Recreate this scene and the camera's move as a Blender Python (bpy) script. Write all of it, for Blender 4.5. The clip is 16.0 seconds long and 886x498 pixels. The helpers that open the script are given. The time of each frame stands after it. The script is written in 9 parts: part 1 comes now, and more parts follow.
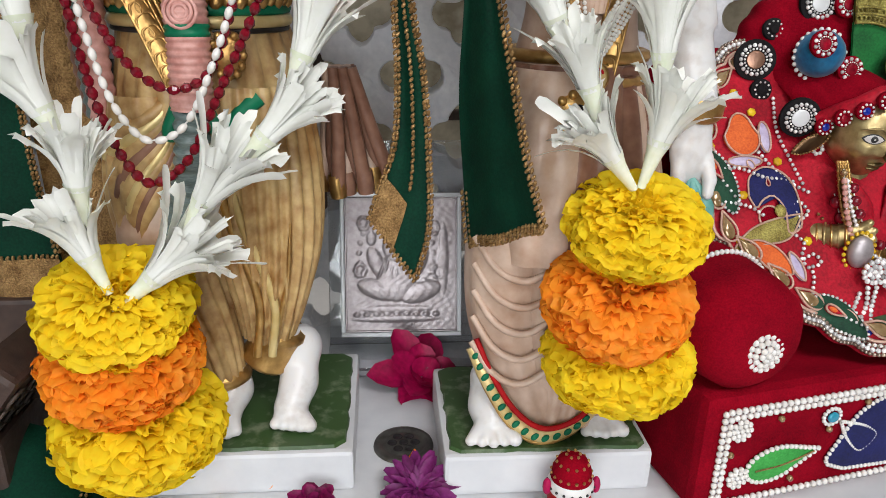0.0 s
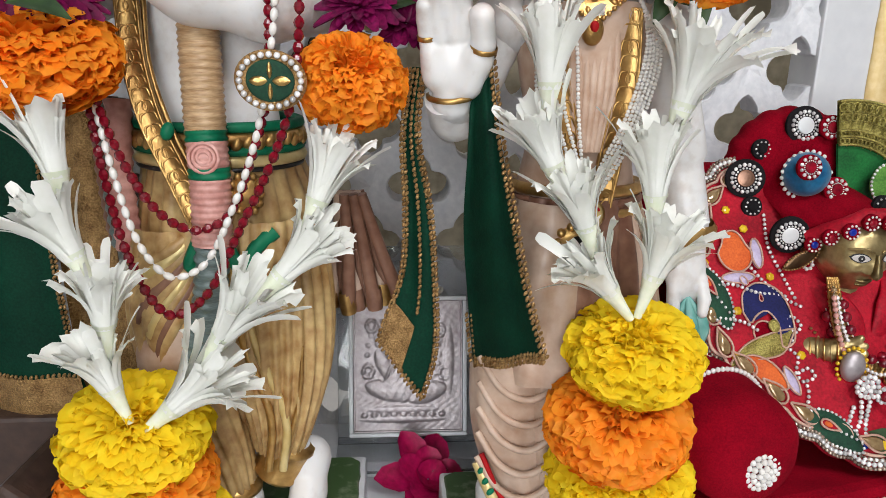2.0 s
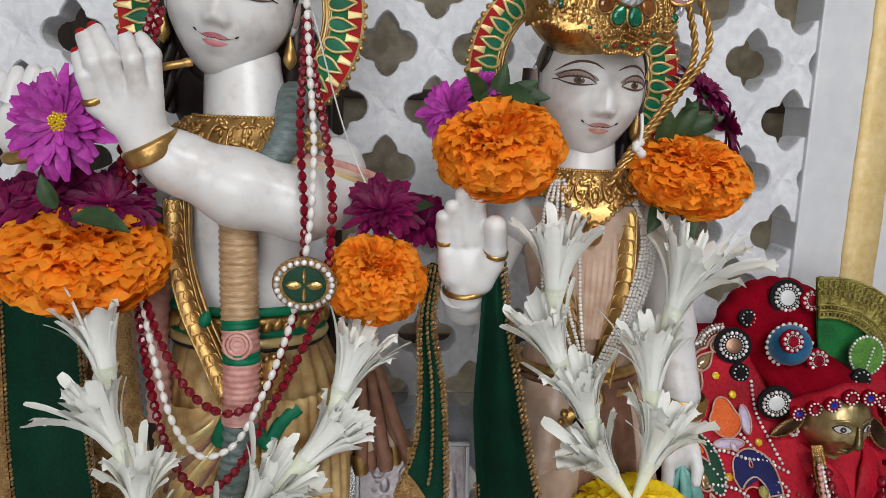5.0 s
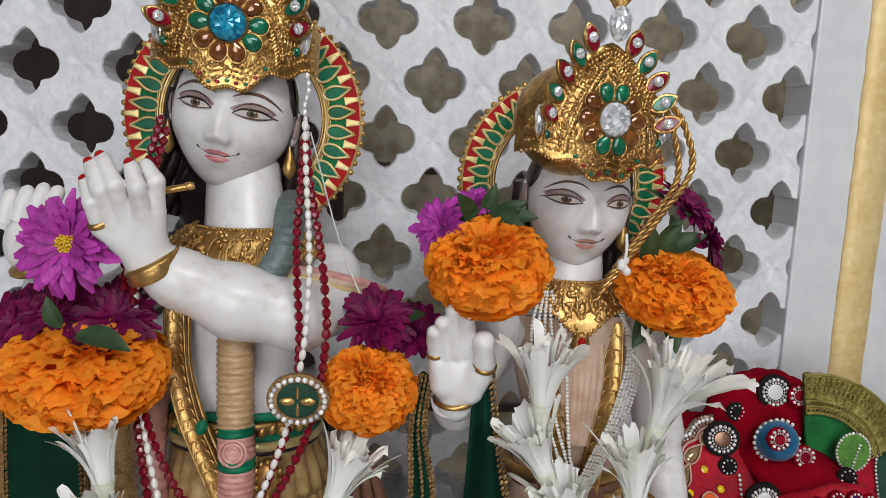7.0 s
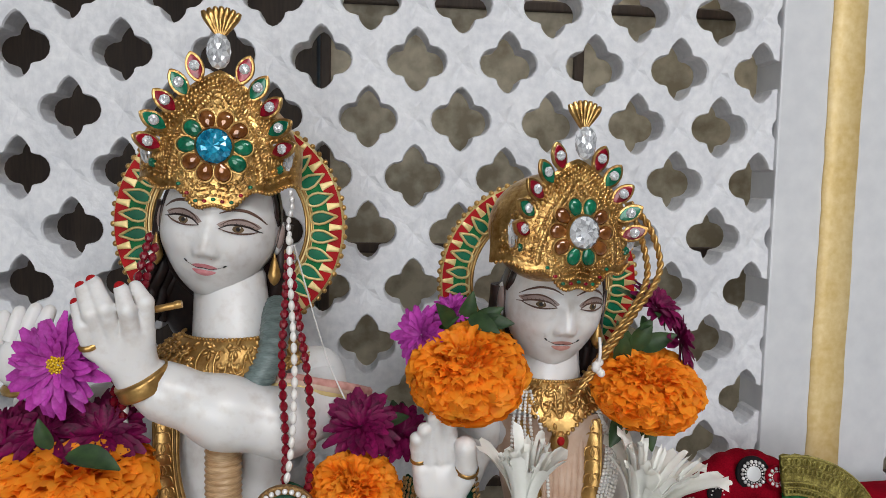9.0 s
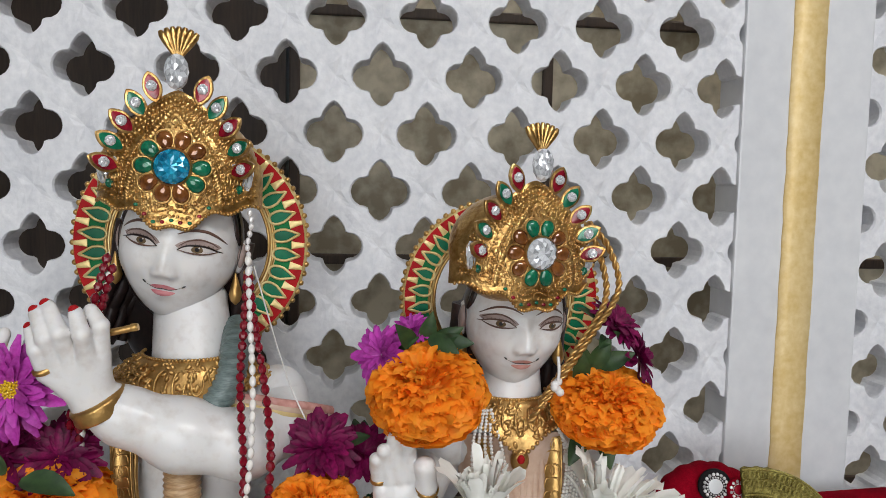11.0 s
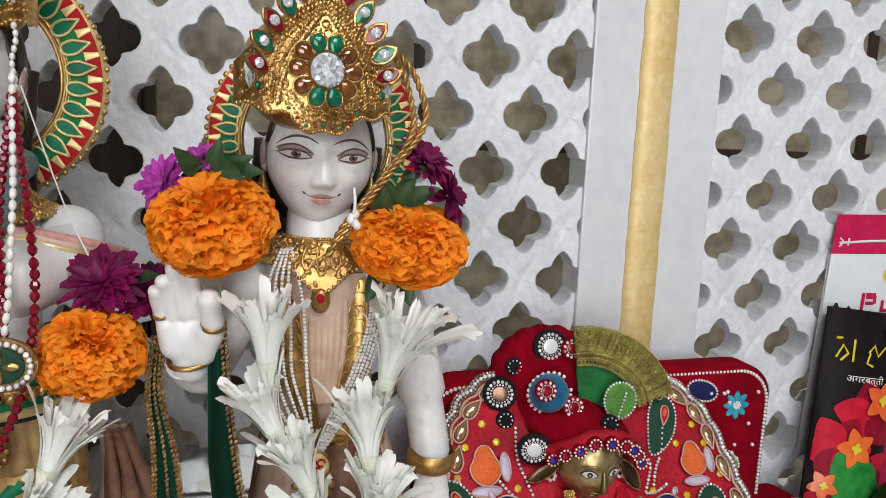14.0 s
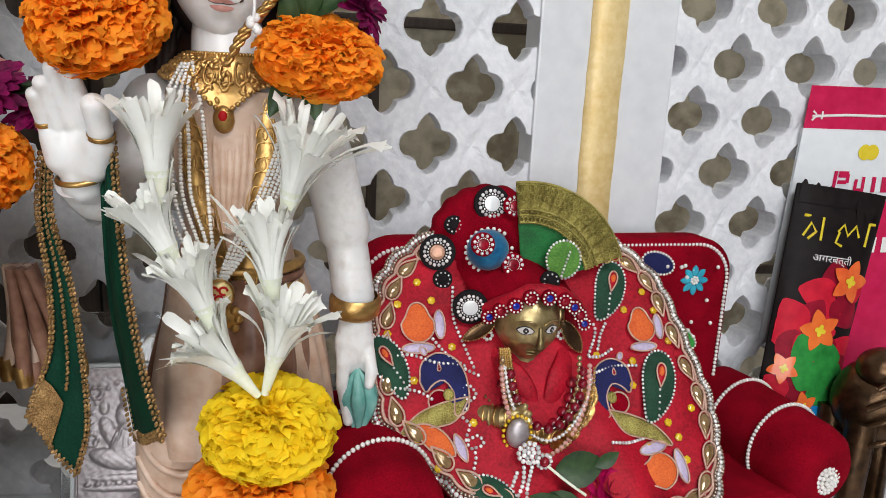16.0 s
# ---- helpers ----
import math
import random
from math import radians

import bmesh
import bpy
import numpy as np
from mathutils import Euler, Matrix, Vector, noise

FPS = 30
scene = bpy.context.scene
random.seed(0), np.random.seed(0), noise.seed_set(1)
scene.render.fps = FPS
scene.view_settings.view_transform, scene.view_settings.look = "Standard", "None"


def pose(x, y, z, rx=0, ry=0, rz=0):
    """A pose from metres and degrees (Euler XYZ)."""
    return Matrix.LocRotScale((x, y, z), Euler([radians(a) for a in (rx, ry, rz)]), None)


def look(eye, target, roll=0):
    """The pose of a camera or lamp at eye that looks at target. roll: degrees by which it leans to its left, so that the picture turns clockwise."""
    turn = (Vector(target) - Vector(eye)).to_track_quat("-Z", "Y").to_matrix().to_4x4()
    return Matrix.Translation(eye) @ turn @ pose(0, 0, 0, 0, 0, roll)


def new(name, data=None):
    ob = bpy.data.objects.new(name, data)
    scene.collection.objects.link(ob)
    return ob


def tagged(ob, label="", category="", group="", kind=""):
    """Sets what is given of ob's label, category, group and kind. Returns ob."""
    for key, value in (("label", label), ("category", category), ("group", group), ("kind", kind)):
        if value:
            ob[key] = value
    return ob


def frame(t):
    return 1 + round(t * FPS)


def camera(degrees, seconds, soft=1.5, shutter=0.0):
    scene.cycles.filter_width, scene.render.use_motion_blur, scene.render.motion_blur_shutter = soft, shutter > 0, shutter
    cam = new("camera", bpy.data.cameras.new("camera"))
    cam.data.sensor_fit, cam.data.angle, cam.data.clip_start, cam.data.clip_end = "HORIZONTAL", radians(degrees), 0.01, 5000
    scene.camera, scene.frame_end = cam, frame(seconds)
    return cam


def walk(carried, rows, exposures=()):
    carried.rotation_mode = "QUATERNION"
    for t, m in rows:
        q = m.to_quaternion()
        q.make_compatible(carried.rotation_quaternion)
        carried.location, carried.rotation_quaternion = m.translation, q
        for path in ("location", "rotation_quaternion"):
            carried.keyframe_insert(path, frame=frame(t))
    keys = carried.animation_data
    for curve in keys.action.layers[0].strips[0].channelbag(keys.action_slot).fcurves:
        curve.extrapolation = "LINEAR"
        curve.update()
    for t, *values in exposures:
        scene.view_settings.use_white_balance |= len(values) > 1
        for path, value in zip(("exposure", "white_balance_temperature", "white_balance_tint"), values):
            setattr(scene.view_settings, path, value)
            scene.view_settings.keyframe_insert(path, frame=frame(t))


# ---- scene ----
cam = camera(61.99, 16.0, soft=0.6)
# seconds, eye, target, roll
PATH = [
    (0, (0.0518, -0.0089, 0.3050), (0.0926, 0.4569, 0.1278), 1.23),
    (0.5, (0.0548, -0.0056, 0.3148), (0.0940, 0.4632, 0.1454), 0.92),
    (1, (0.0544, -0.0062, 0.3240), (0.0919, 0.4656, 0.1629), 0.73),
    (1.5, (0.0518, -0.0097, 0.3361), (0.0880, 0.4648, 0.1826), 0.77),
    (2, (0.0502, -0.0149, 0.3488), (0.0878, 0.4630, 0.2067), 0.93),
    (2.5, (0.0454, -0.0197, 0.3611), (0.0816, 0.4606, 0.2271), 1.07),
    (3, (0.0413, -0.0236, 0.3735), (0.0802, 0.4587, 0.2478), 1.39),
    (3.5, (0.0390, -0.0263, 0.3846), (0.0790, 0.4575, 0.2648), 1.63),
    (4, (0.0361, -0.0290, 0.3938), (0.0790, 0.4563, 0.2816), 1.76),
    (4.5, (0.0339, -0.0334, 0.4015), (0.0761, 0.4538, 0.2974), 2.16),
    (4.7, (0.0335, -0.0339, 0.4072), (0.0770, 0.4545, 0.3095), 2.05),
    (6.8, (0.0415, -0.0410, 0.4640), (0.0802, 0.4517, 0.3881), 2.53),
    (7, (0.0396, -0.0407, 0.4684), (0.0790, 0.4524, 0.3957), 2.50),
    (7.5, (0.0380, -0.0407, 0.4771), (0.0823, 0.4529, 0.4103), 2.67),
    (8, (0.0390, -0.0456, 0.4892), (0.0845, 0.4493, 0.4338), 2.27),
    (8.5, (0.0416, -0.0510, 0.4981), (0.0892, 0.4446, 0.4529), 1.81),
    (9, (0.0422, -0.0541, 0.5075), (0.0892, 0.4419, 0.4656), 1.23),
    (9.2, (0.0425, -0.0558, 0.5108), (0.0879, 0.4407, 0.4724), 1.17),
    (11.3, (0.0625, -0.0557, 0.5197), (0.1300, 0.4379, 0.4778), 1.25),
    (11.5, (0.0723, -0.0546, 0.5163), (0.1474, 0.4379, 0.4739), 1.31),
    (12, (0.0936, -0.0566, 0.5089), (0.1764, 0.4344, 0.4636), 1.29),
    (12.5, (0.1056, -0.0607, 0.4973), (0.1870, 0.4295, 0.4436), 1.50),
    (13, (0.1153, -0.0578, 0.4835), (0.1996, 0.4311, 0.4204), 1.89),
    (13.5, (0.1331, -0.0544, 0.4698), (0.2239, 0.4319, 0.3971), 2.35),
    (14, (0.1499, -0.0528, 0.4568), (0.2421, 0.4316, 0.3744), 2.26),
    (14.5, (0.1645, -0.0524, 0.4377), (0.2592, 0.4304, 0.3485), 2.47),
    (15, (0.1738, -0.0526, 0.4137), (0.2664, 0.4286, 0.3141), 2.37),
    (15.5, (0.1870, -0.0514, 0.3967), (0.2779, 0.4281, 0.2880), 2.80),
    (16, (0.2076, -0.0453, 0.3787), (0.2962, 0.4336, 0.2655), 2.86),
]
walk(cam, [(t, look(eye, target, roll)) for t, eye, target, roll in PATH], [(0.0, 0.33), (3.5, 0.25), (4.7, -0.02), (7.0, -0.10), (9.2, -0.10), (12.5, 0.01), (16.0, 0.24)])

# ---- world, light, exposure ----
world = bpy.data.worlds.new("world")
scene.world = world
world.use_nodes = True
wn = world.node_tree
sky = wn.nodes.new("ShaderNodeTexSky")
sky.sky_type = "NISHITA"
sky.sun_disc = False
sky.sun_elevation = radians(38)
sky.sun_rotation = radians(150)
wn.links.new(sky.outputs[0], wn.nodes["Background"].inputs[0])
wn.nodes["Background"].inputs[1].default_value = 0.12


def area_lamp(name, at, target, size_x, size_y, watts, colour=(1, 1, 1)):
    data = bpy.data.lights.new(name, "AREA")
    data.shape, data.size, data.size_y, data.energy, data.color = "RECTANGLE", size_x, size_y, watts, colour
    ob = new(name, data)
    ob.matrix_world = look(at, target)
    return ob


# added frontal lamp inside the room, before the unseen window; its source isn't known
area_lamp("front_fill_light", (-0.35, -1.98, 0.66), (0.12, 0.4, 0.25), 1.35, 1.25, 29, (0.95, 0.98, 1.0))
area_lamp("ceiling_light", (0.55, -0.75, 1.57), (0.45, -0.20, 0.0), 0.9, 0.7, 30, (0.98, 0.98, 1.0))
# added fill with no known source, brightens the wall seen through the screen holes
area_lamp("back_fill_light", (0.62, 0.70, 1.56), (0.62, 0.70, 0.0), 0.8, 0.10, 10.0, (1.0, 0.95, 0.88))

# ---- materials ----
MATS = {}


def srgb(r, g, b):
    return tuple((c / 255 / 12.92) if c <= 10 else ((c / 255 + 0.055) / 1.055) ** 2.4 for c in (r, g, b))


def material(name, colour, second=None, rough=0.5, metal=0.0, fine=90.0, coarse=14.0, mix=0.5, bump=0.0, bump_scale=250.0,
             coat=0.0, sheen=0.0, sss=0.0, spec=0.5, trans=0.0, ior=1.45, rnd=0.0, stretch=(1, 1, 1), spread=(0.35, 0.65), thin=0.0):
    """Principled surface whose colour wanders between two tones at two scales, with fine relief."""
    if name in MATS:
        return MATS[name]
    m = bpy.data.materials.new(name)
    m.use_nodes = True
    nt = m.node_tree
    n, l = nt.nodes, nt.links
    p = n["Principled BSDF"]
    p.inputs["Roughness"].default_value = rough
    p.inputs["Metallic"].default_value = metal
    p.inputs["Coat Weight"].default_value = coat
    p.inputs["Coat Roughness"].default_value = 0.12
    p.inputs["Sheen Weight"].default_value = sheen
    p.inputs["Specular IOR Level"].default_value = spec
    p.inputs["Transmission Weight"].default_value = trans
    p.inputs["IOR"].default_value = ior
    if sss:
        p.inputs["Subsurface Weight"].default_value = sss
        p.inputs["Subsurface Radius"].default_value = (0.006, 0.005, 0.004)
        p.inputs["Subsurface Scale"].default_value = 1.0
    second = second or tuple(c * 0.7 for c in colour)
    tc = n.new("ShaderNodeTexCoord")
    mp = n.new("ShaderNodeMapping")
    mp.inputs["Scale"].default_value = stretch
    l.new(tc.outputs["Object"], mp.inputs[0])
    a, b = n.new("ShaderNodeTexNoise"), n.new("ShaderNodeTexNoise")
    for node, s in ((a, coarse), (b, fine)):
        node.inputs["Scale"].default_value = s
        node.inputs["Detail"].default_value = 5
        l.new(mp.outputs[0], node.inputs["Vector"])
    add = n.new("ShaderNodeMath")
    add.operation = "MULTIPLY_ADD"
    add.inputs[1].default_value = 0.5
    half = n.new("ShaderNodeMath")
    half.operation = "MULTIPLY"
    half.inputs[1].default_value = 0.5
    l.new(b.outputs[0], half.inputs[0])
    l.new(a.outputs[0], add.inputs[0])
    l.new(half.outputs[0], add.inputs[2])
    ramp = n.new("ShaderNodeMapRange")
    ramp.inputs[1].default_value, ramp.inputs[2].default_value = spread
    ramp.inputs[3].default_value, ramp.inputs[4].default_value = 0.0, mix * 2 if mix <= 0.5 else 1.0
    l.new(add.outputs[0], ramp.inputs[0])
    mixer = n.new("ShaderNodeMix")
    mixer.data_type = "RGBA"
    mixer.inputs[6].default_value = (*colour, 1)
    mixer.inputs[7].default_value = (*second, 1)
    l.new(ramp.outputs[0], mixer.inputs[0])
    out = mixer.outputs[2]
    if rnd:
        geo = n.new("ShaderNodeNewGeometry")
        hsv = n.new("ShaderNodeHueSaturation")
        rr = n.new("ShaderNodeMapRange")
        rr.inputs[3].default_value, rr.inputs[4].default_value = 1 - rnd, 1 + rnd * 0.6
        l.new(geo.outputs["Random Per Island"], rr.inputs[0])
        l.new(rr.outputs[0], hsv.inputs["Value"])
        l.new(out, hsv.inputs["Color"])
        out = hsv.outputs[0]
    l.new(out, p.inputs["Base Color"])
    if bump:
        nz = n.new("ShaderNodeTexNoise")
        nz.inputs["Scale"].default_value = bump_scale
        nz.inputs["Detail"].default_value = 4
        l.new(mp.outputs[0], nz.inputs["Vector"])
        bp = n.new("ShaderNodeBump")
        bp.inputs["Strength"].default_value = bump
        bp.inputs["Distance"].default_value = 0.002
        l.new(nz.outputs[0], bp.inputs["Height"])
        l.new(bp.outputs[0], p.inputs["Normal"])
    if thin:
        # thin petals let light through
        tr = n.new("ShaderNodeBsdfTranslucent")
        mx = n.new("ShaderNodeMixShader")
        mx.inputs[0].default_value = thin
        l.new(out, tr.inputs[0])
        l.new(p.outputs[0], mx.inputs[1])
        l.new(tr.outputs[0], mx.inputs[2])
        l.new(mx.outputs[0], n["Material Output"].inputs[0])
    MATS[name] = m
    return m


WHITE_MARBLE = material("white_marble", (0.70, 0.705, 0.72), (0.52, 0.53, 0.56), rough=0.32, fine=60, coarse=9, mix=0.3, bump=0.05, bump_scale=180)
JALI_MARBLE = material("carved_marble", (0.78, 0.78, 0.80), (0.54, 0.55, 0.59), rough=0.5, fine=150, coarse=26, mix=0.4, bump=0.25, bump_scale=220)
IDOL_MARBLE = material("polished_idol_marble", (0.72, 0.705, 0.695), (0.44, 0.37, 0.32), rough=0.34, fine=170, coarse=38, mix=0.4, spread=(0.50, 0.84), sss=0.2, coat=0.15, bump=0.04)
BACK_STONE = material("veined_back_stone", (0.58, 0.53, 0.41), (0.27, 0.23, 0.16), rough=0.4, fine=45, coarse=8, mix=0.5, spread=(0.42, 0.6))
DARK_WOOD = material("dark_stained_wood", (0.07, 0.045, 0.032), (0.03, 0.02, 0.015), rough=0.5, fine=60, coarse=9, stretch=(6, 6, 0.6))
PLASTER = material("cream_wall_paint", (0.36, 0.345, 0.32), (0.30, 0.285, 0.265), rough=0.7, fine=60, coarse=3, mix=0.3, bump=0.08)
FLOOR_TILE = material("floor_tile", (0.50, 0.46, 0.40), (0.38, 0.35, 0.30), rough=0.35, fine=40, coarse=4)
GOLD_PAINT = material("gold_paint", srgb(214, 174, 108), srgb(128, 88, 44), rough=0.37, metal=0.85, fine=140, coarse=20, mix=0.4, bump=0.3, bump_scale=160)
GOLD_FOIL = material("gold_foil_band", srgb(236, 212, 160), srgb(216, 184, 118), rough=0.45, metal=0.15, fine=170, coarse=16, mix=0.5, bump=0.25, bump_scale=130)
GOLD_METAL = material("gilded_metal", srgb(222, 184, 118), srgb(136, 92, 44), rough=0.28, metal=1.0, fine=300, coarse=90, mix=0.45, bump=0.3, bump_scale=380)
GOLD_THREAD = material("gold_thread", srgb(190, 152, 100), srgb(104, 74, 40), rough=0.42, metal=0.7, fine=900, coarse=120, mix=0.5, bump=0.6, bump_scale=900)
BRASS = material("worn_brass", srgb(206, 186, 136), srgb(134, 112, 72), rough=0.36, metal=0.85, fine=160, coarse=45, mix=0.5, bump=0.12)
BRONZE = material("dark_bronze", srgb(110, 84, 60), srgb(62, 46, 34), rough=0.32, metal=0.9, fine=120, coarse=25, mix=0.5, bump=0.15)
SILVER = material("pressed_silver", srgb(186, 178, 180), srgb(140, 128, 128), rough=0.46, metal=0.65, fine=200, coarse=30, mix=0.4, bump=0.1)
GREEN_CLOTH = material("green_satin", srgb(8, 58, 40), srgb(4, 36, 26), rough=0.7, spec=0.15, fine=700, coarse=40, mix=0.5, sheen=0.0, bump=0.12, bump_scale=900)
RED_VELVET = material("red_velvet", srgb(146, 8, 30), srgb(100, 3, 18), rough=0.95, fine=900, coarse=34, mix=0.5, bump=0.25, bump_scale=1000, spec=0.06)
RED_SATIN = material("red_satin", srgb(186, 18, 42), srgb(126, 6, 24), rough=0.6, fine=500, coarse=40, mix=0.5, bump=0.2, bump_scale=500, spec=0.25)
SILVER_BEAD = material("silver_glass_bead", (0.92, 0.90, 0.89), (0.70, 0.67, 0.66), rough=0.14, metal=0.3, fine=300, coarse=90, rnd=0.45, coat=0.6)
LEAF_FELT = material("leaf_green_felt", srgb(98, 148, 62), srgb(58, 104, 36), rough=0.85, fine=700, coarse=60, bump=0.3)
FAN_GREEN = material("fan_green_satin", srgb(26, 112, 52), srgb(12, 74, 32), rough=0.5, fine=700, coarse=60, bump=0.2)
PEARL = material("pearl", (0.80, 0.77, 0.73), (0.66, 0.62, 0.58), rough=0.2, fine=300, coarse=90, mix=0.4, coat=0.4, sss=0.15)
RED_BEAD = material("crimson_bead", srgb(130, 8, 32), srgb(84, 3, 18), rough=0.25, fine=300, coarse=80, coat=0.25)
MARIGOLD_YELLOW = material("yellow_petal", srgb(255, 232, 50), srgb(255, 216, 30), rough=0.6, fine=300, coarse=70, mix=0.5, rnd=0.08, thin=0.38, spec=0.25)
MARIGOLD_ORANGE = material("orange_petal", srgb(255, 172, 54), srgb(255, 142, 26), rough=0.55, fine=300, coarse=70, mix=0.5, rnd=0.12, thin=0.36, spec=0.25)
ASTER_PINK = material("orchid_pink_petal", srgb(190, 70, 175), srgb(150, 36, 130), rough=0.5, fine=400, coarse=90, rnd=0.25, sss=0.2, spec=0.3)
ASTER_DARK = material("dark_magenta_petal", srgb(140, 14, 84), srgb(72, 4, 44), rough=0.5, fine=400, coarse=90, rnd=0.3, thin=0.15, spec=0.3)
ROSE_PETAL = material("magenta_petal", srgb(186, 14, 84), srgb(134, 6, 56), rough=0.5, fine=300, coarse=70, rnd=0.2, sss=0.15, spec=0.3)
TUBEROSE = material("tuberose_petal", (0.92, 0.92, 0.88), (0.86, 0.87, 0.80), rough=0.5, fine=240, coarse=60, mix=0.4, rnd=0.05, thin=0.15, spec=0.35)
TUBEROSE_STEM = material("tuberose_tube", (0.86, 0.87, 0.74), (0.76, 0.80, 0.60), rough=0.5, fine=240, coarse=60, sss=0.2)
LEAF = material("leaf_green", srgb(58, 82, 44), srgb(28, 50, 28), rough=0.5, fine=200, coarse=60, rnd=0.25)
HAIR = material("brown_painted_hair", srgb(52, 36, 32), srgb(20, 15, 15), rough=0.4, fine=300, coarse=40)
DHOTI = material("ochre_painted_drape", srgb(206, 176, 122), srgb(150, 108, 60), rough=0.38, fine=120, coarse=30, mix=0.5, bump=0.06)
BEIGE = material("beige_painted_drape", srgb(208, 184, 166), srgb(172, 138, 114), rough=0.36, fine=90, coarse=20, mix=0.5, bump=0.06)
BROWN_DRAPE = material("brown_painted_pleats", srgb(150, 112, 92), srgb(112, 74, 58), rough=0.38, fine=120, coarse=26)
PINK_WRAP = material("pink_painted_wrap", srgb(214, 164, 154), srgb(178, 120, 110), rough=0.4, fine=200, coarse=50)
TAN_WRAP = material("tan_painted_wrap", srgb(196, 166, 128), srgb(150, 116, 80), rough=0.4, fine=200, coarse=50, stretch=(1, 1, 8))
GREY_WRAP = material("grey_green_painted_wrap", srgb(122, 136, 134), srgb(80, 94, 92), rough=0.4, fine=300, coarse=60, stretch=(1, 1, 6))
GREEN_PAINT = material("green_enamel", srgb(16, 120, 84), srgb(8, 84, 58), rough=0.45, fine=100, coarse=30, spec=0.25)
RED_PAINT = material("red_enamel", srgb(186, 26, 28), srgb(140, 14, 22), rough=0.6, fine=100, coarse=30, spec=0.2)
CREAM_PAINT = material("pale_gold_enamel", srgb(226, 206, 150), srgb(196, 168, 104), rough=0.32, metal=0.3, fine=100, coarse=30)
LIP = material("rose_lip_paint", srgb(214, 150, 152), srgb(198, 112, 122), rough=0.35, fine=300, coarse=90)
EYE_WHITE = material("eye_white_paint", (0.62, 0.58, 0.56), (0.52, 0.48, 0.46), rough=0.25)
IRIS = material("hazel_iris_paint", srgb(124, 106, 82), srgb(84, 68, 50), rough=0.2)
BLACK = material("black_paint", (0.012, 0.011, 0.012), (0.02, 0.018, 0.018), rough=0.35)
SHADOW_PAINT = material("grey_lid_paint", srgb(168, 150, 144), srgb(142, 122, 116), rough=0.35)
SOFT_LINE = material("soft_brown_line", srgb(108, 80, 68), srgb(80, 58, 50), rough=0.5)
MOSS_TOP = material("green_stained_marble", srgb(56, 82, 42), srgb(150, 156, 132), rough=0.45, fine=120, coarse=34, mix=0.4, spread=(0.52, 0.70))
# rnd gives each facet its own brightness, a sparkle put into the colour
CRYSTAL = material("clear_crystal", (0.9, 0.92, 0.95), (0.8, 0.82, 0.86), rough=0.05, metal=0.35, fine=500, coarse=120, rnd=0.5, coat=1.0)
BLUE_GEM = material("turquoise_gem", srgb(40, 180, 215), srgb(10, 124, 170), rough=0.08, metal=0.3, fine=500, coarse=160, coat=1.0, rnd=0.5)
AMBER_GEM = material("amber_gem", srgb(150, 92, 40), srgb(78, 38, 16), rough=0.1, metal=0.3, fine=300, coarse=90, coat=1.0)
GREEN_GEM = material("green_gem", srgb(20, 120, 86), srgb(6, 70, 50), rough=0.22, metal=0.1, fine=300, coarse=90, coat=0.35)
RED_GEM = material("red_gem", srgb(160, 16, 40), srgb(84, 6, 20), rough=0.22, metal=0.1, fine=300, coarse=90, coat=0.35)
NAVY = material("navy_felt", srgb(26, 30, 92), srgb(14, 16, 60), rough=0.85, fine=700, coarse=50, bump=0.2)
FELT_GREEN = material("bright_green_felt", srgb(70, 168, 76), srgb(40, 128, 52), rough=0.85, fine=700, coarse=50, bump=0.2)
FELT_ORANGE = material("orange_felt", srgb(226, 110, 48), srgb(190, 74, 28), rough=0.8, fine=700, coarse=50, bump=0.2)
FELT_DARKGREEN = material("dark_green_felt", srgb(24, 70, 48), srgb(12, 44, 30), rough=0.8, fine=700, coarse=50, bump=0.2)
BLUE_SATIN = material("blue_satin_ball", srgb(16, 110, 150), srgb(8, 70, 110), rough=0.35, fine=300, coarse=60, sheen=0.2)
TURQ_BEAD = material("turquoise_bead", srgb(60, 170, 190), srgb(24, 120, 150), rough=0.15, coat=0.5)
YELLOW_BEAD = material("yellow_bead", srgb(226, 190, 40), srgb(180, 130, 20), rough=0.2, coat=0.5)
BLUE_BEAD = material("royal_blue_gem", srgb(20, 50, 170), srgb(10, 24, 110), rough=0.12, coat=1.0)
ANTIQUE_GOLD = material("antique_zari", srgb(190, 178, 100), srgb(112, 98, 44), rough=0.45, metal=0.55, fine=900, coarse=100, bump=0.6, bump_scale=900)
PEACH_GEM = material("topaz_drop_gem", srgb(178, 150, 110), srgb(128, 98, 60), rough=0.12, metal=0.4, coat=1.0, fine=300, coarse=90)
PACK_WHITE = material("white_glossy_film", (0.74, 0.76, 0.78), (0.68, 0.70, 0.72), rough=0.22, coat=0.3, bump=0.08, bump_scale=60)
PACK_CRIMSON = material("crimson_glossy_film", srgb(200, 36, 84), srgb(176, 22, 66), rough=0.22, coat=0.3, bump=0.08, bump_scale=60)
PACK_BLACK = material("black_glossy_film", srgb(34, 28, 28), srgb(20, 16, 17), rough=0.5, spec=0.12, bump=0.1, bump_scale=60)
PRINT_RED = material("red_flower_print", srgb(206, 34, 56), srgb(168, 16, 40), rough=0.5, spec=0.15)
PRINT_CRIMSON = material("dark_red_flower_print", srgb(150, 18, 44), srgb(112, 10, 32), rough=0.5, spec=0.15)
PRINT_GREEN = material("green_leaf_print", srgb(54, 150, 68), srgb(30, 104, 44), rough=0.5, spec=0.15)
PRINT_ORANGE = material("orange_flower_print", srgb(232, 120, 54), srgb(214, 84, 40), rough=0.25, coat=0.3)
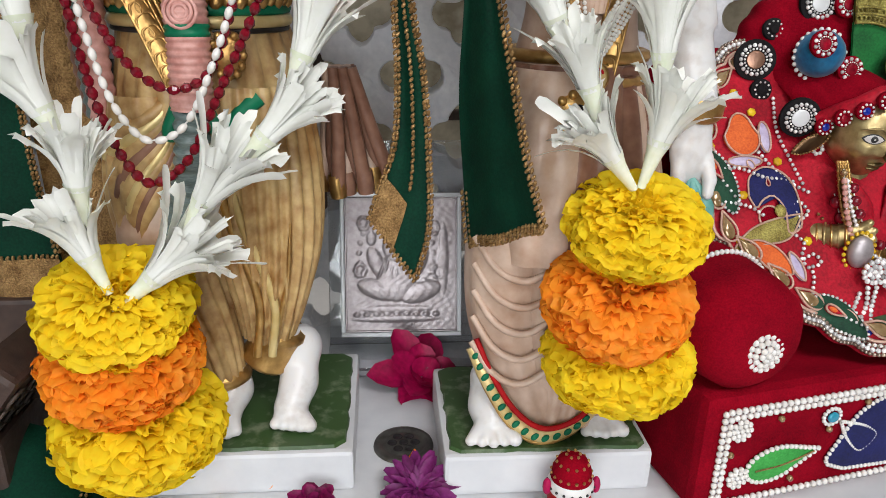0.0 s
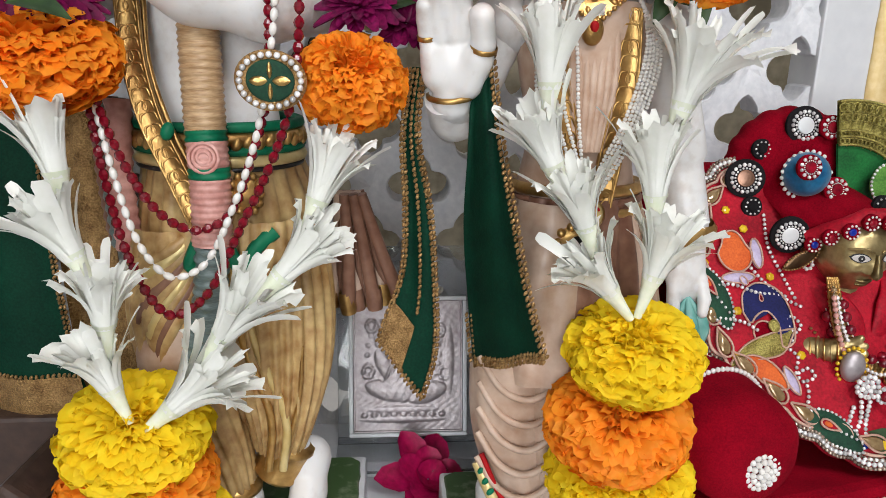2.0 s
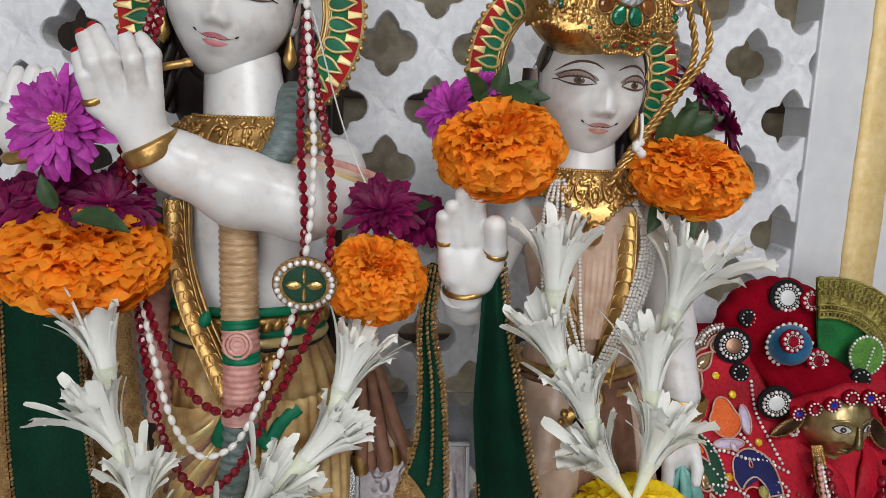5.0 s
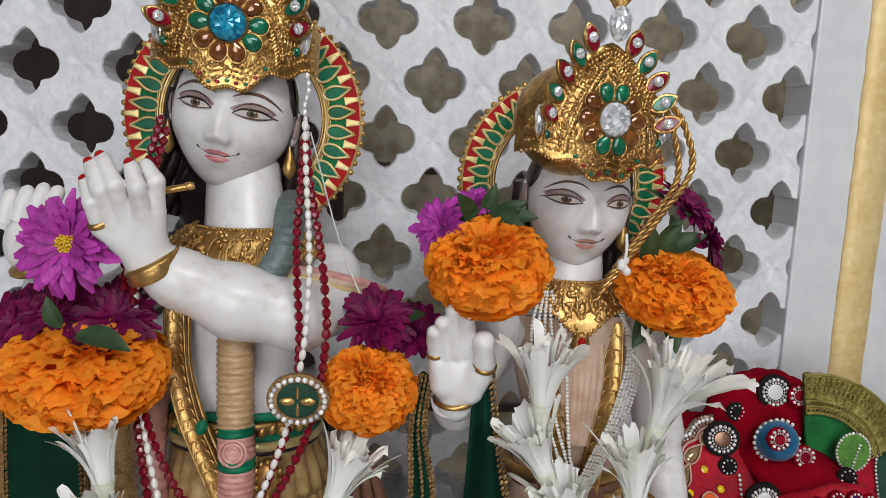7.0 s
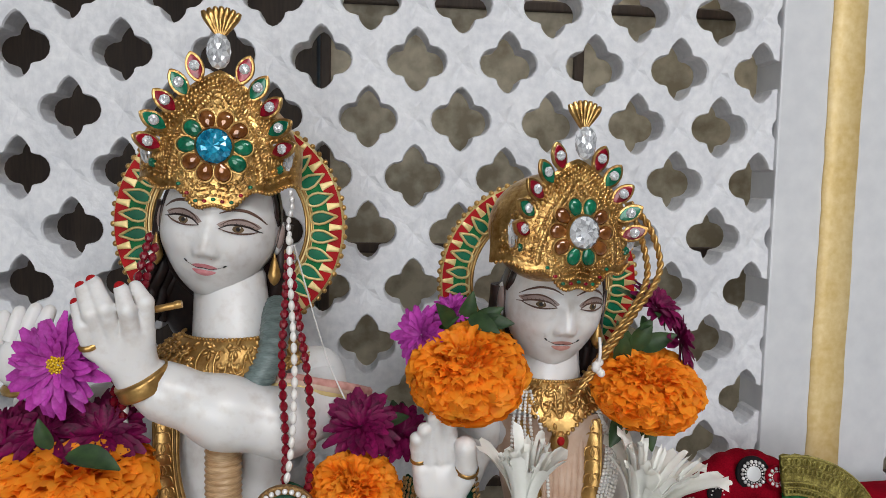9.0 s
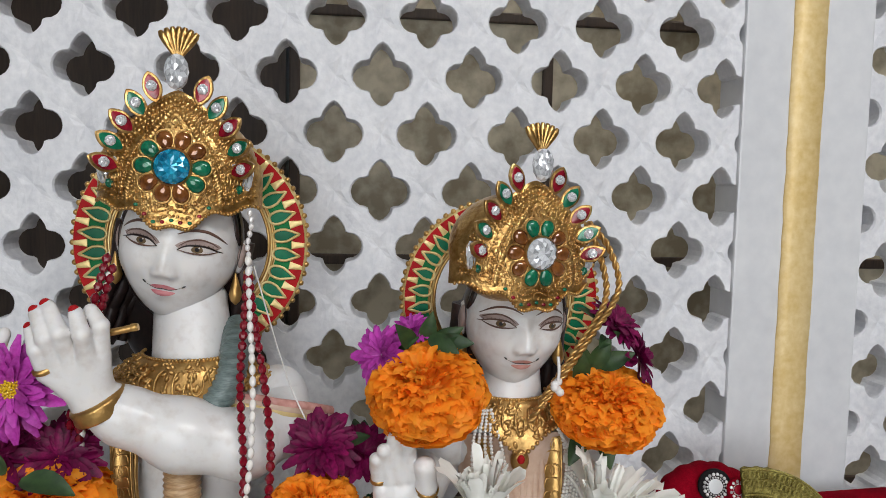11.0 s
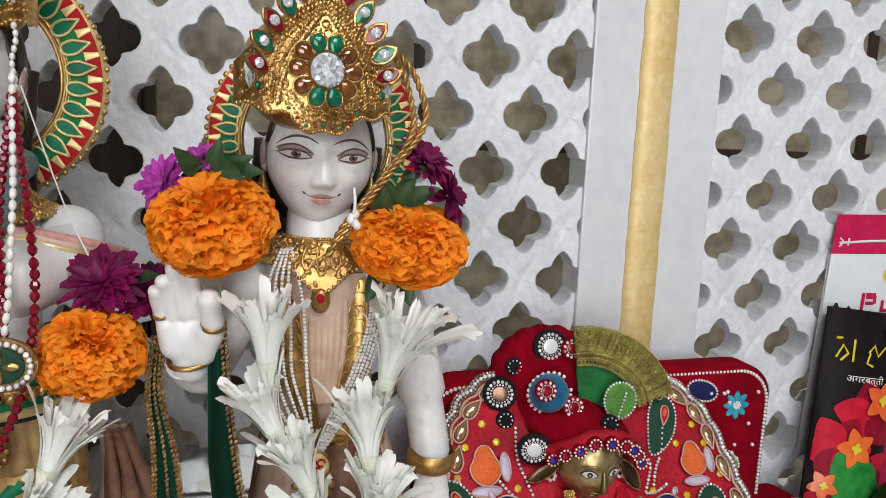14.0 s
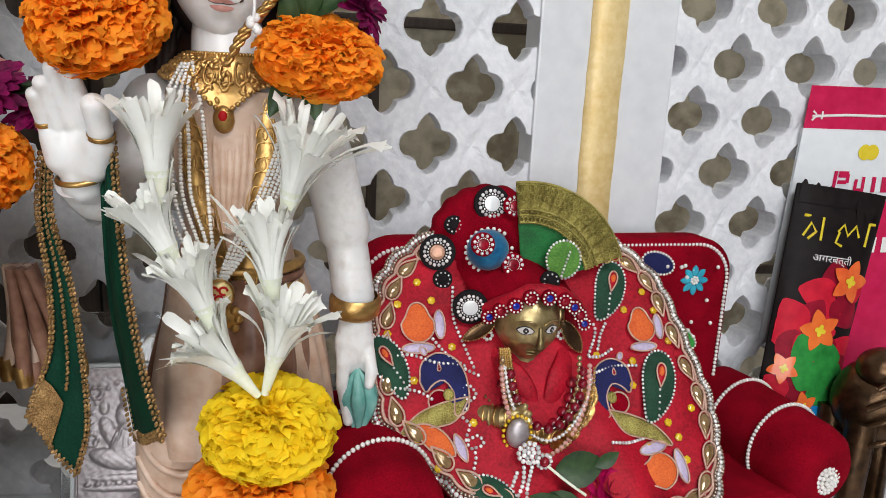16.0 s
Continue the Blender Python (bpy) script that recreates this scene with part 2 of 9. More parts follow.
PRINT_YELLOW = material("yellow_print", srgb(226, 206, 60), srgb(206, 178, 40), rough=0.25, coat=0.3)
PRINT_BLUE = material("blue_print", srgb(30, 134, 196), srgb(20, 110, 170), rough=0.25, coat=0.3)
PRINT_WHITE = material("white_print", (0.78, 0.76, 0.74), (0.7, 0.68, 0.66), rough=0.3)
PRINT_DARK = material("dark_print", srgb(70, 66, 70), srgb(50, 46, 50), rough=0.3)
DRAIN_METAL = material("dull_drain_metal", srgb(120, 118, 112), srgb(80, 78, 74), rough=0.4, metal=0.8, fine=200, coarse=40)
GOUACHE_BROWN = material("carved_brown_wood", srgb(74, 56, 48), srgb(48, 36, 32), rough=0.5, fine=120, coarse=20, bump=0.2)
CLEAR_FILM = material("clear_acrylic", (0.85, 0.88, 0.9), (0.8, 0.83, 0.86), rough=0.05, trans=0.92)
GLASS = material("window_glass", (0.95, 0.97, 1.0), (0.93, 0.95, 0.98), rough=0.0, trans=1.0)

# ---- mesh tools ----


def unit(a):
    a = np.asarray(a, float)
    return a / (np.linalg.norm(a) + 1e-12)


def spline(points, n):
    """n points along a smooth curve through the given ones (columns beyond xyz are carried along)."""
    p = np.asarray(points, float)
    if len(p) == 2:
        s = np.linspace(0, 1, n)[:, None]
        return p[0] * (1 - s) + p[1] * s
    seg = np.sqrt((np.diff(p[:, :3], axis=0) ** 2).sum(1)) + 1e-9
    k = np.concatenate([[0], np.cumsum(seg)])
    m = np.zeros_like(p)
    m[1:-1] = (p[2:] - p[:-2]) / (k[2:] - k[:-2])[:, None]
    m[0], m[-1] = (p[1] - p[0]) / seg[0], (p[-1] - p[-2]) / seg[-1]
    out = []
    for s in np.linspace(0, k[-1], n):
        i = min(max(np.searchsorted(k, s) - 1, 0), len(p) - 2)
        h = seg[i]
        u = (s - k[i]) / h
        out.append((2 * u**3 - 3 * u**2 + 1) * p[i] + (u**3 - 2 * u**2 + u) * h * m[i] + (-2 * u**3 + 3 * u**2) * p[i + 1] + (u**3 - u**2) * h * m[i + 1])
    return np.array(out)


def turned(rx=0, ry=0, rz=0):
    return np.array(Euler([radians(a) for a in (rx, ry, rz)]).to_matrix())


BASES = {}


class Shape:
    """Collects vertices and faces with a material slot each, and makes one mesh object of them."""

    def __init__(self):
        self.v, self.f, self.m, self.s, self.n = [], [], [], [], 0

    def add(self, verts, faces, mat=0, smooth=True):
        verts = np.asarray(verts, float).reshape(-1, 3)
        k = self.n
        self.v.append(verts)
        self.f += [tuple(i + k for i in f) for f in faces]
        self.m += [mat] * len(faces)
        self.s += [smooth] * len(faces)
        self.n += len(verts)

    def grid(self, P, mat=0, wrap_u=False, wrap_v=False, smooth=True):
        P = np.asarray(P, float)
        nu, nv = P.shape[:2]
        faces = []
        for i in range(nu if wrap_u else nu - 1):
            for j in range(nv if wrap_v else nv - 1):
                a, b = (i + 1) % nu, (j + 1) % nv
                faces.append((i * nv + j, i * nv + b, a * nv + b, a * nv + j))
        self.add(P.reshape(-1, 3), faces, mat, smooth)

    def ell(self, c, r, rot=None, mat=0, n=14, fn=None):
        """Ellipsoid; fn may move the points of the unit sphere before scaling."""
        r = np.ones(3) * r if np.isscalar(r) else np.asarray(r, float)
        th, ph = np.linspace(0.0, math.pi, n), np.linspace(0, 2 * math.pi, int(n * 1.6), endpoint=False)
        T, H = np.meshgrid(th, ph, indexing="ij")
        P = np.stack([np.sin(T) * np.cos(H), np.sin(T) * np.sin(H), np.cos(T)], -1)
        if fn:
            P = fn(P)
        P = P * r
        if rot is not None:
            P = P @ rot.T
        self.grid((P + np.asarray(c))[::-1], mat, False, True)

    def tube(self, pts, rad, mat=0, n=10, caps=True, flat=1.0, up=(0, 0, 1), smooth=True):
        """Tube along points; rad one number or one a point; flat squeezes it along its second axis."""
        pts = np.asarray(pts, float)[:, :3]
        k = len(pts)
        rad = np.ones(k) * rad if np.isscalar(rad) else np.asarray(rad, float)
        t = np.gradient(pts, axis=0)
        ang = np.linspace(0, 2 * math.pi, n, endpoint=False)
        rows = []
        ref = np.asarray(up, float)
        for i in range(k):
            d = unit(t[i])
            a = ref - d * (ref @ d)
            if np.linalg.norm(a) < 1e-3:
                a = np.cross(d, (1, 0.3, 0))
            a = unit(a)
            ref = a
            b = np.cross(d, a)
            rows.append(pts[i] + rad[i] * (np.outer(np.cos(ang), b) + flat * np.outer(np.sin(ang), a)))
        self.grid(np.array(rows)[::-1], mat, False, True, smooth)
        if caps:
            for end, row in ((0, rows[0]), (1, rows[-1])):
                c = row.mean(0)
                faces = [(0, 1 + j, 1 + (j + 1) % n) if end == 0 else (0, 1 + (j + 1) % n, 1 + j) for j in range(n)]
                self.add(np.vstack([c, row]), faces, mat, smooth)

    def lathe(self, profile, c, axis=(0, 0, 1), mat=0, n=24, smooth=True):
        """profile: (radius, height) pairs along the axis from c."""
        ax = unit(axis)
        a = unit(np.cross(ax, (0, 1, 0.2)))
        b = np.cross(ax, a)
        ang = np.linspace(0, 2 * math.pi, n, endpoint=False)
        rows = [np.asarray(c) + ax * h + r * (np.outer(np.cos(ang), a) + np.outer(np.sin(ang), b)) for r, h in profile]
        self.grid(np.array(rows), mat, False, True, smooth)

    def box(self, lo, hi, mat=0, bevel=0.0, rot=None, at=None):
        x0, y0, z0 = lo
        x1, y1, z1 = hi
        bm = bmesh.new()
        bmesh.ops.create_cube(bm, size=1.0)
        for v in bm.verts:
            v.co = Vector(((x0 + x1) / 2 + v.co.x * (x1 - x0), (y0 + y1) / 2 + v.co.y * (y1 - y0), (z0 + z1) / 2 + v.co.z * (z1 - z0)))
        if bevel:
            bmesh.ops.bevel(bm, geom=list(bm.edges), offset=bevel, segments=2, profile=0.6, affect="EDGES")
        bm.verts.index_update()
        V = np.array([v.co[:] for v in bm.verts])
        if rot is not None:
            V = V @ rot.T
        if at is not None:
            V = V + np.asarray(at)
        self.add(V, [tuple(v.index for v in f.verts) for f in bm.faces], mat, False)
        bm.free()

    def slab(self, outline, depth, mat=0, back=None, smooth=False, z=0.0, bulge=0.0):
        """A flat plate in the xz plane, outline (x, z) round its middle, thick along +y; the front lies at y = z, may bulge to -y."""
        o = np.asarray(outline, float)
        k = len(o)
        c = o.mean(0)
        rings, ys = (1.0, 0.93, 0.6, 0.25), (0.0, -bulge * 0.35 - 0.08 * depth, -bulge * 0.8 - 0.08 * depth, -bulge - 0.08 * depth)
        rows = [np.column_stack([o[:, 0], np.full(k, z + depth), o[:, 1]])]
        for s, y in zip(rings, ys):
            q = c + (o - c) * s
            rows.append(np.column_stack([q[:, 0], np.full(k, z + y), q[:, 1]]))
        P = np.array(rows)
        self.grid(P[::-1], mat, False, True, smooth)
        tip = np.array([[c[0], z + ys[-1], c[1]]])
        self.add(np.vstack([tip, P[-1]]), [(0, 1 + j, 1 + (j + 1) % k) for j in range(k)], mat, smooth)

    def place(self, start, m):
        """Moves what was added since the count start by the 4x4 m."""
        m = np.array(m)
        k = 0
        for i, a in enumerate(self.v):
            if k >= start:
                self.v[i] = a @ m[:3, :3].T + m[:3, 3]
            k += len(a)

    def make(self, name, mats, parent=None, label="", base=None):
        mats = mats if isinstance(mats, (list, tuple)) else [mats]
        V = np.vstack(self.v)
        off = np.zeros(3)
        if parent is not None:
            off = BASES.get(parent.name, off)
        elif base is not None:
            off = np.asarray(base, float)
        me = bpy.data.meshes.new(name)
        me.from_pydata((V - off).tolist(), [], self.f)
        for m in mats:
            me.materials.append(m)
        me.polygons.foreach_set("material_index", self.m)
        me.polygons.foreach_set("use_smooth", self.s)
        me.update()
        ob = new(name, me)
        if parent is not None:
            ob.parent = parent
        elif base is not None:
            ob.location = base
        BASES[ob.name] = off
        if label:
            ob["label"] = label
        return ob


def blended(s, prims, cell, mat=0):
    """One smooth skin over capsules (a, b, radius a, radius b, blend) and ellipsoids (centre, radii, turn, blend)."""
    lo = np.min([np.minimum(q[0], q[1]) - max(q[2], q[3]) if len(q) == 5 else np.asarray(q[0]) - max(q[1]) for q in prims], axis=0) - 4 * cell
    hi = np.max([np.maximum(q[0], q[1]) + max(q[2], q[3]) if len(q) == 5 else np.asarray(q[0]) + max(q[1]) for q in prims], axis=0) + 4 * cell
    n = np.ceil((hi - lo) / cell).astype(int) + 1
    G = np.stack(np.meshgrid(*[lo[k] + cell * np.arange(n[k]) for k in range(3)], indexing="ij"), -1)
    D = np.full(G.shape[:3], 1.0)
    for q in prims:
        if len(q) == 5:
            a, b = np.asarray(q[0], float), np.asarray(q[1], float)
            ab = b - a
            h = np.clip(((G - a) @ ab) / (ab @ ab + 1e-12), 0, 1)
            d = np.linalg.norm(G - a - h[..., None] * ab, axis=-1) - (q[2] + (q[3] - q[2]) * h)
        else:
            P = (G - np.asarray(q[0], float)) @ (q[2] if q[2] is not None else np.eye(3))
            r = np.asarray(q[1], float)
            e, g = np.linalg.norm(P / r, axis=-1), np.linalg.norm(P / (r * r), axis=-1) + 1e-9
            d = e * (e - 1) / g
        k = q[-1]
        h = np.clip(0.5 + 0.5 * (D - d) / k, 0, 1)
        D = D * (1 - h) + d * h - k * h * (1 - h)
    inside = D < 0
    total, cnt = np.zeros(tuple(n - 1) + (3,)), np.zeros(tuple(n - 1))
    for ax in range(3):
        A0 = [slice(None)] * 3
        A1 = [slice(None)] * 3
        A0[ax], A1[ax] = slice(None, -1), slice(1, None)
        cross = inside[tuple(A0)] != inside[tuple(A1)]
        d0, d1 = D[tuple(A0)], D[tuple(A1)]
        p = G[tuple(A0)].copy()
        p[..., ax] += cell * np.where(cross, d0 / np.where(cross, d0 - d1, 1.0), 0.0)
        o1, o2 = [k for k in range(3) if k != ax]
        for i in (0, 1):
            for j in (0, 1):
                S = [slice(None)] * 3
                S[o1], S[o2] = slice(i, n[o1] - 1 + i), slice(j, n[o2] - 1 + j)
                c = cross[tuple(S)]
                total += np.where(c[..., None], p[tuple(S)], 0.0)
                cnt += c
    live = cnt > 0
    idx = np.full(cnt.shape, -1)
    idx[live] = np.arange(live.sum())
    faces = []
    for ax in range(3):
        A0 = [slice(1, -1)] * 3
        A1 = [slice(1, -1)] * 3
        A0[ax], A1[ax] = slice(None, -1), slice(1, None)
        f0, f1 = inside[tuple(A0)], inside[tuple(A1)]
        o1, o2 = (ax + 1) % 3, (ax + 2) % 3
        for want, flip in ((f0 & ~f1, False), (~f0 & f1, True)):
            C = np.argwhere(want)
            for k in range(3):
                if k != ax:
                    C[:, k] += 1
            quad = []
            for i, j in ((-1, -1), (0, -1), (0, 0), (-1, 0)):
                K = C.copy()
                K[:, o1] += i
                K[:, o2] += j
                quad.append(idx[K[:, 0], K[:, 1], K[:, 2]])
            Q = np.column_stack(quad[::-1] if flip else quad)
            faces += [tuple(f) for f in Q.tolist()]
    s.add(total[live] / cnt[live][:, None], faces, mat)


def limb(points, radii, blend=0.004):
    """Capsules end to end."""
    return [(points[k], points[k + 1], radii[k], radii[k + 1], blend) for k in range(len(points) - 1)]


def thing(name, base, label, category, group="", kind=""):
    """An Empty at the base of a thing; its parts are made in world places."""
    ob = new(name)
    ob.empty_display_size = 0.01
    ob.location = base
    BASES[ob.name] = np.asarray(base, float)
    return tagged(ob, label, category, group, kind)


def oval(rx, rz, n=28, cx=0.0, cz=0.0):
    a = np.linspace(0, 2 * math.pi, n, endpoint=False)
    return np.column_stack([cx + rx * np.cos(a), cz + rz * np.sin(a)])

# ---- the setting ----
WALL_Y = 0.573          # front of the carved screens
PITCH_X, PITCH_Z = 0.0782, 0.0965


def slab_structure(name, lo, hi, mat, label, bevel=0.0, category=""):
    s = Shape()
    s.box(lo, hi, 0, bevel)
    return tagged(s.make(name, mat), label, category, "", "structure")


slab_structure("floor", (-2.2, -2.2, -0.95), (2.6, 1.6, -0.90), FLOOR_TILE, "beige tiled floor of the room", 0.0, "floor")
slab_structure("ceiling", (-2.2, -2.2, 1.6), (2.6, 1.6, 1.66), PLASTER, "plain painted ceiling", 0.0, "ceiling")
slab_structure("wall_west", (-2.3, -2.2, -0.95), (-2.2, 1.6, 1.6), PLASTER, "plain cream painted wall", 0.0, "wall")
slab_structure("wall_east", (2.6, -2.2, -0.95), (2.7, 1.6, 1.6), PLASTER, "plain cream painted wall", 0.0, "wall")

# the unseen wall behind the camera, with a window added as opening for light
wall = Shape()
wall.box((-2.2, -2.3, -0.95), (-1.07, -2.2, 1.6))
wall.box((0.37, -2.3, -0.95), (2.6, -2.2, 1.6))
wall.box((-1.07, -2.3, -0.95), (0.37, -2.2, -0.05))
wall.box((-1.07, -2.3, 1.30), (0.37, -2.2, 1.6))
tagged(wall.make("wall_south", PLASTER), "plain cream painted wall, out of view, with an added window opening", "wall", "", "structure")
win = thing("added_window", (-0.35, -2.25, -0.05), "unseen wide window added behind the camera for frontal light", "window", "", "structure")
s = Shape()
for lo, hi in (((-1.07, -2.28, -0.05), (0.37, -2.22, -0.01)), ((-1.07, -2.28, 1.26), (0.37, -2.22, 1.30)), ((-1.07, -2.28, -0.01), (-1.03, -2.22, 1.26)),
               ((0.33, -2.28, -0.01), (0.37, -2.22, 1.26)), ((-0.37, -2.28, -0.01), (-0.33, -2.22, 1.26))):
    s.box(lo, hi, 0, 0.004)
s.make("window_frame", PLASTER, win)
for x0, x1 in ((-1.03, -0.37), (-0.33, 0.33)):
    s = Shape()
    s.box((x0, -2.253, -0.01), (x1, -2.247, 1.26))
    s.make("pane", GLASS, win).visible_shadow = False

# wall of veined stone behind the screens; its left part is a darker sheet
slab_structure("wall_back", (-0.02, 0.80, -0.95), (2.6, 0.86, 1.6), BACK_STONE, "grey-green veined stone wall behind the screen", 0.0, "wall")
slab_structure("wall_back_dark_part", (-2.2, 0.80, -0.95), (-0.024, 0.86, 1.6), DARK_WOOD, "dark left part of the wall behind the screen", 0.0, "wall")
s = Shape()
for k in range(9):
    s.box((-0.02 + 0.29 * k, 0.794, -0.9), (-0.008 + 0.29 * k, 0.802, 1.6), 0, 0.002)
for z in (0.15, 0.43, 0.71):
    s.box((-0.02, 0.795, z), (2.59, 0.802, z + 0.012), 0, 0.002)
tagged(s.make("trim_back", DARK_WOOD), "thin dark joints of the stone wall", "trim", "", "structure")

# shelf of the shrine, with a step at the back
slab_structure("platform", (-1.3, 0.10, -0.9), (1.6, 0.79, 0.0), WHITE_MARBLE, "white marble shelf of the shrine", 0.004, "shelf")
slab_structure("platform_step", (-1.3, 0.508, 0.0), (1.6, 0.573, 0.014), WHITE_MARBLE, "low white marble step along the screen", 0.003, "step")
slab_structure("wall_over", (-1.3, 0.575, 0.93), (1.6, 0.64, 1.6), WHITE_MARBLE, "marble lintel over the screens", 0.0, "wall")


def hole_outline(n=9):
    """Right and left lobes are round, the top and bottom ones end in a soft point."""
    pts = []
    for k in range(4):
        for j in range(n):
            u = (j + 0.5) / n
            if k % 2 == 0:
                a = math.radians(-104 + 208 * u)
                x, z = 0.0126 + 0.0119 * math.cos(a), 0.0122 * math.sin(a)
            else:
                a = math.radians(-97 + 194 * u)
                tip = max(0.0, math.cos(a)) ** 6 * (0.0040 if k == 1 else 0.0020)
                x, z = 0.0126 + 0.0100 * math.cos(a) + tip, 0.0100 * math.sin(a)
            for _ in range(k):
                x, z = -z, x
            pts.append((x, z))
    return np.array(pts)


def screen(name, x0, x1, column_x, row_z, columns, rows, label):
    """Marble slab pierced by a staggered lattice of four-lobed holes."""
    s = Shape()
    hole = hole_outline()
    n = len(hole)
    ang = np.arctan2(hole[:, 1], hole[:, 0])
    b = PITCH_Z / 2
    rng = random.Random(len(name))
    for i in columns:
        for j in rows:
            if (i + j) % 2:
                continue
            cx, cz = column_x(i), row_z(j)
            if cx < x0 - 0.03 or cx > x1 + 0.03:
                continue
            a = np.where(np.cos(ang) > 0, column_x(i + 1) - cx, cx - column_x(i - 1))
            r = 1.0 / (np.abs(np.cos(ang)) / a + np.abs(np.sin(ang)) / b)
            rim = np.column_stack([r * np.cos(ang), r * np.sin(ang)])
            # corners of the cell lie a little deeper than the middles of its sides
            side = np.abs(np.cos(ang)) / a * r
            dip = 0.0034 * np.abs(2 * side - 1) ** 2
            jx, jz, g = rng.uniform(-0.0008, 0.0008), rng.uniform(-0.0008, 0.0008), rng.uniform(0.97, 1.03)
            h = hole * g + (jx, jz)
            rows3 = []
            for P, y in ((rim, dip), ((rim * 0.55 + h * 0.45), 0.0006), (h * 1.05, 0.0004), (h, 0.0022), (h, 0.030), (h * 1.04, 0.032), (rim, 0.032)):
                rows3.append(np.column_stack([np.clip(cx + P[:, 0], x0, x1), WALL_Y + np.zeros(n) + y, cz + P[:, 1]]))
            s.grid(np.array(rows3), 0, False, True, False)
    return tagged(s.make(name, JALI_MARBLE), label, "carved screen", "carved screens", "structure")


def left_columns(i):
    """Hand-cut: the columns close up a little to one side."""
    return 0.037 + 0.0392 * i - 0.00013 * i * i


def right_columns(i):
    return 0.5435 + 0.0372 * i - 0.0004 * i * i


screen("wall_screen_left", -0.62, 0.395, left_columns, lambda j: 0.590 - 0.0262 + 0.0482 * j, range(-17, 11), range(-12, 8), "white marble screen pierced with four-lobed holes")
screen("wall_screen_right", 0.515, 1.25, right_columns, lambda j: 0.5736 - 0.0262 + 0.0482 * j, range(-2, 26), range(-12, 8), "white marble screen pierced with four-lobed holes")

pil = thing("wall_pilaster", (0.455, 0.57, 0.0), "white marble pilaster with a gold band between the screens", "pilaster", "", "structure")
s = Shape()
s.box((0.394, 0.569, 0.014), (0.516, 0.612, 0.93), 0, 0.002)
s.make("shaft", WHITE_MARBLE, pil)
s = Shape()
zz = np.linspace(0.014, 0.93, 60)
rng = random.Random(4)
P = []
for z in zz:
    e0, e1 = rng.uniform(-0.0006, 0.0006), rng.uniform(-0.0006, 0.0006)
    P.append([(0.4378 + e0, 0.5688, z), (0.4382 + e0, 0.5672, z), (0.453, 0.5668 + rng.uniform(0, 0.0004), z), (0.4692 + e1, 0.5672, z), (0.4698 + e1, 0.5688, z)])
s.grid(np.array(P)[::-1], 0)
s.make("gold_band", GOLD_FOIL, pil, "crinkled gold foil band")

# ---- flowers ----


def marigold(center, rx, rz, mat, seed, axis=(0, -0.35, 1), petals=330, group="", label="", squash_y=0.92):
    """A full double marigold: many ruffled petals round a ball, over a green calyx."""
    rng = np.random.RandomState(seed)
    c = np.asarray(center, float)
    ax = unit(axis)
    ob = thing("marigold", tuple(c - np.array([0, 0, rz])), label, "flower", group)
    R = np.array(Vector(ax).to_track_quat("Z", "Y").to_matrix())
    s = Shape()
    scale = np.array([rx, rx * squash_y, rz])
    s.ell((0, 0, 0), scale * 0.62, None, 0, 10)
    golden = math.pi * (3 - math.sqrt(5))
    petals = int(petals * 1.5)
    for k in range(petals):
        u = (k + 0.5) / petals
        z = 1 - 1.82 * u
        ph = golden * k + rng.uniform(-0.25, 0.25)
        r = math.sqrt(max(0, 1 - z * z))
        d = np.array([r * math.cos(ph), r * math.sin(ph), z])
        out = np.array([math.cos(ph), math.sin(ph), 0.0])
        t = unit(np.cross(np.cross(d, out + np.array([0, 0, -0.6 * max(0, 0.3 - z)])), d) + rng.normal(0, 0.22, 3)) if r > 0.05 else unit(rng.normal(0, 1, 3))
        t = unit(t - d * (t @ d))
        w = np.cross(d, t)
        size = (0.115 + 0.125 * u ** 0.6) * rng.uniform(0.8, 1.2)
        rr = rng.uniform(0.86, 1.06)
        curl = rng.uniform(-0.04, 0.20) + 0.08 * u
        ph1, ph2, amp = rng.uniform(0, 6.3), rng.uniform(0, 6.3), rng.uniform(0.03, 0.075)
        P = []
        for a, (along, wide) in enumerate(((0.50, 0.45), (0.78, 0.85), (0.94, 1.02), (1.0, 0.92))):
            row = []
            for b in (-1.0, -0.67, -0.33, 0.0, 0.33, 0.67, 1.0):
                ruffle = amp * (a / 3.0) * math.sin(4.2 * b + ph1) + 0.035 * (a / 3.0) * math.sin(9 * b + ph2)
                base = d * (rr * along - (0.045 * b * b + 0.012 * math.sin(8 * b + ph2)) * (a == 3)) + t * (curl * (a / 3.0) ** 2 + ruffle) + w * size * wide * b
                row.append(base)
            P.append(row)
        s.grid(np.array(P) * scale, 0)
    m = np.eye(4)
    m[:3, :3], m[:3, 3] = R, c
    s.place(0, m)
    s.make("petals", mat, ob)
    g = Shape()
    g.lathe([(rx * 0.12, -rz * 1.02), (rx * 0.34, -rz * 0.92), (rx * 0.42, -rz * 0.62), (rx * 0.3, -rz * 0.4)], c, ax, 0, 14)
    g.make("calyx", LEAF, ob)
    return ob


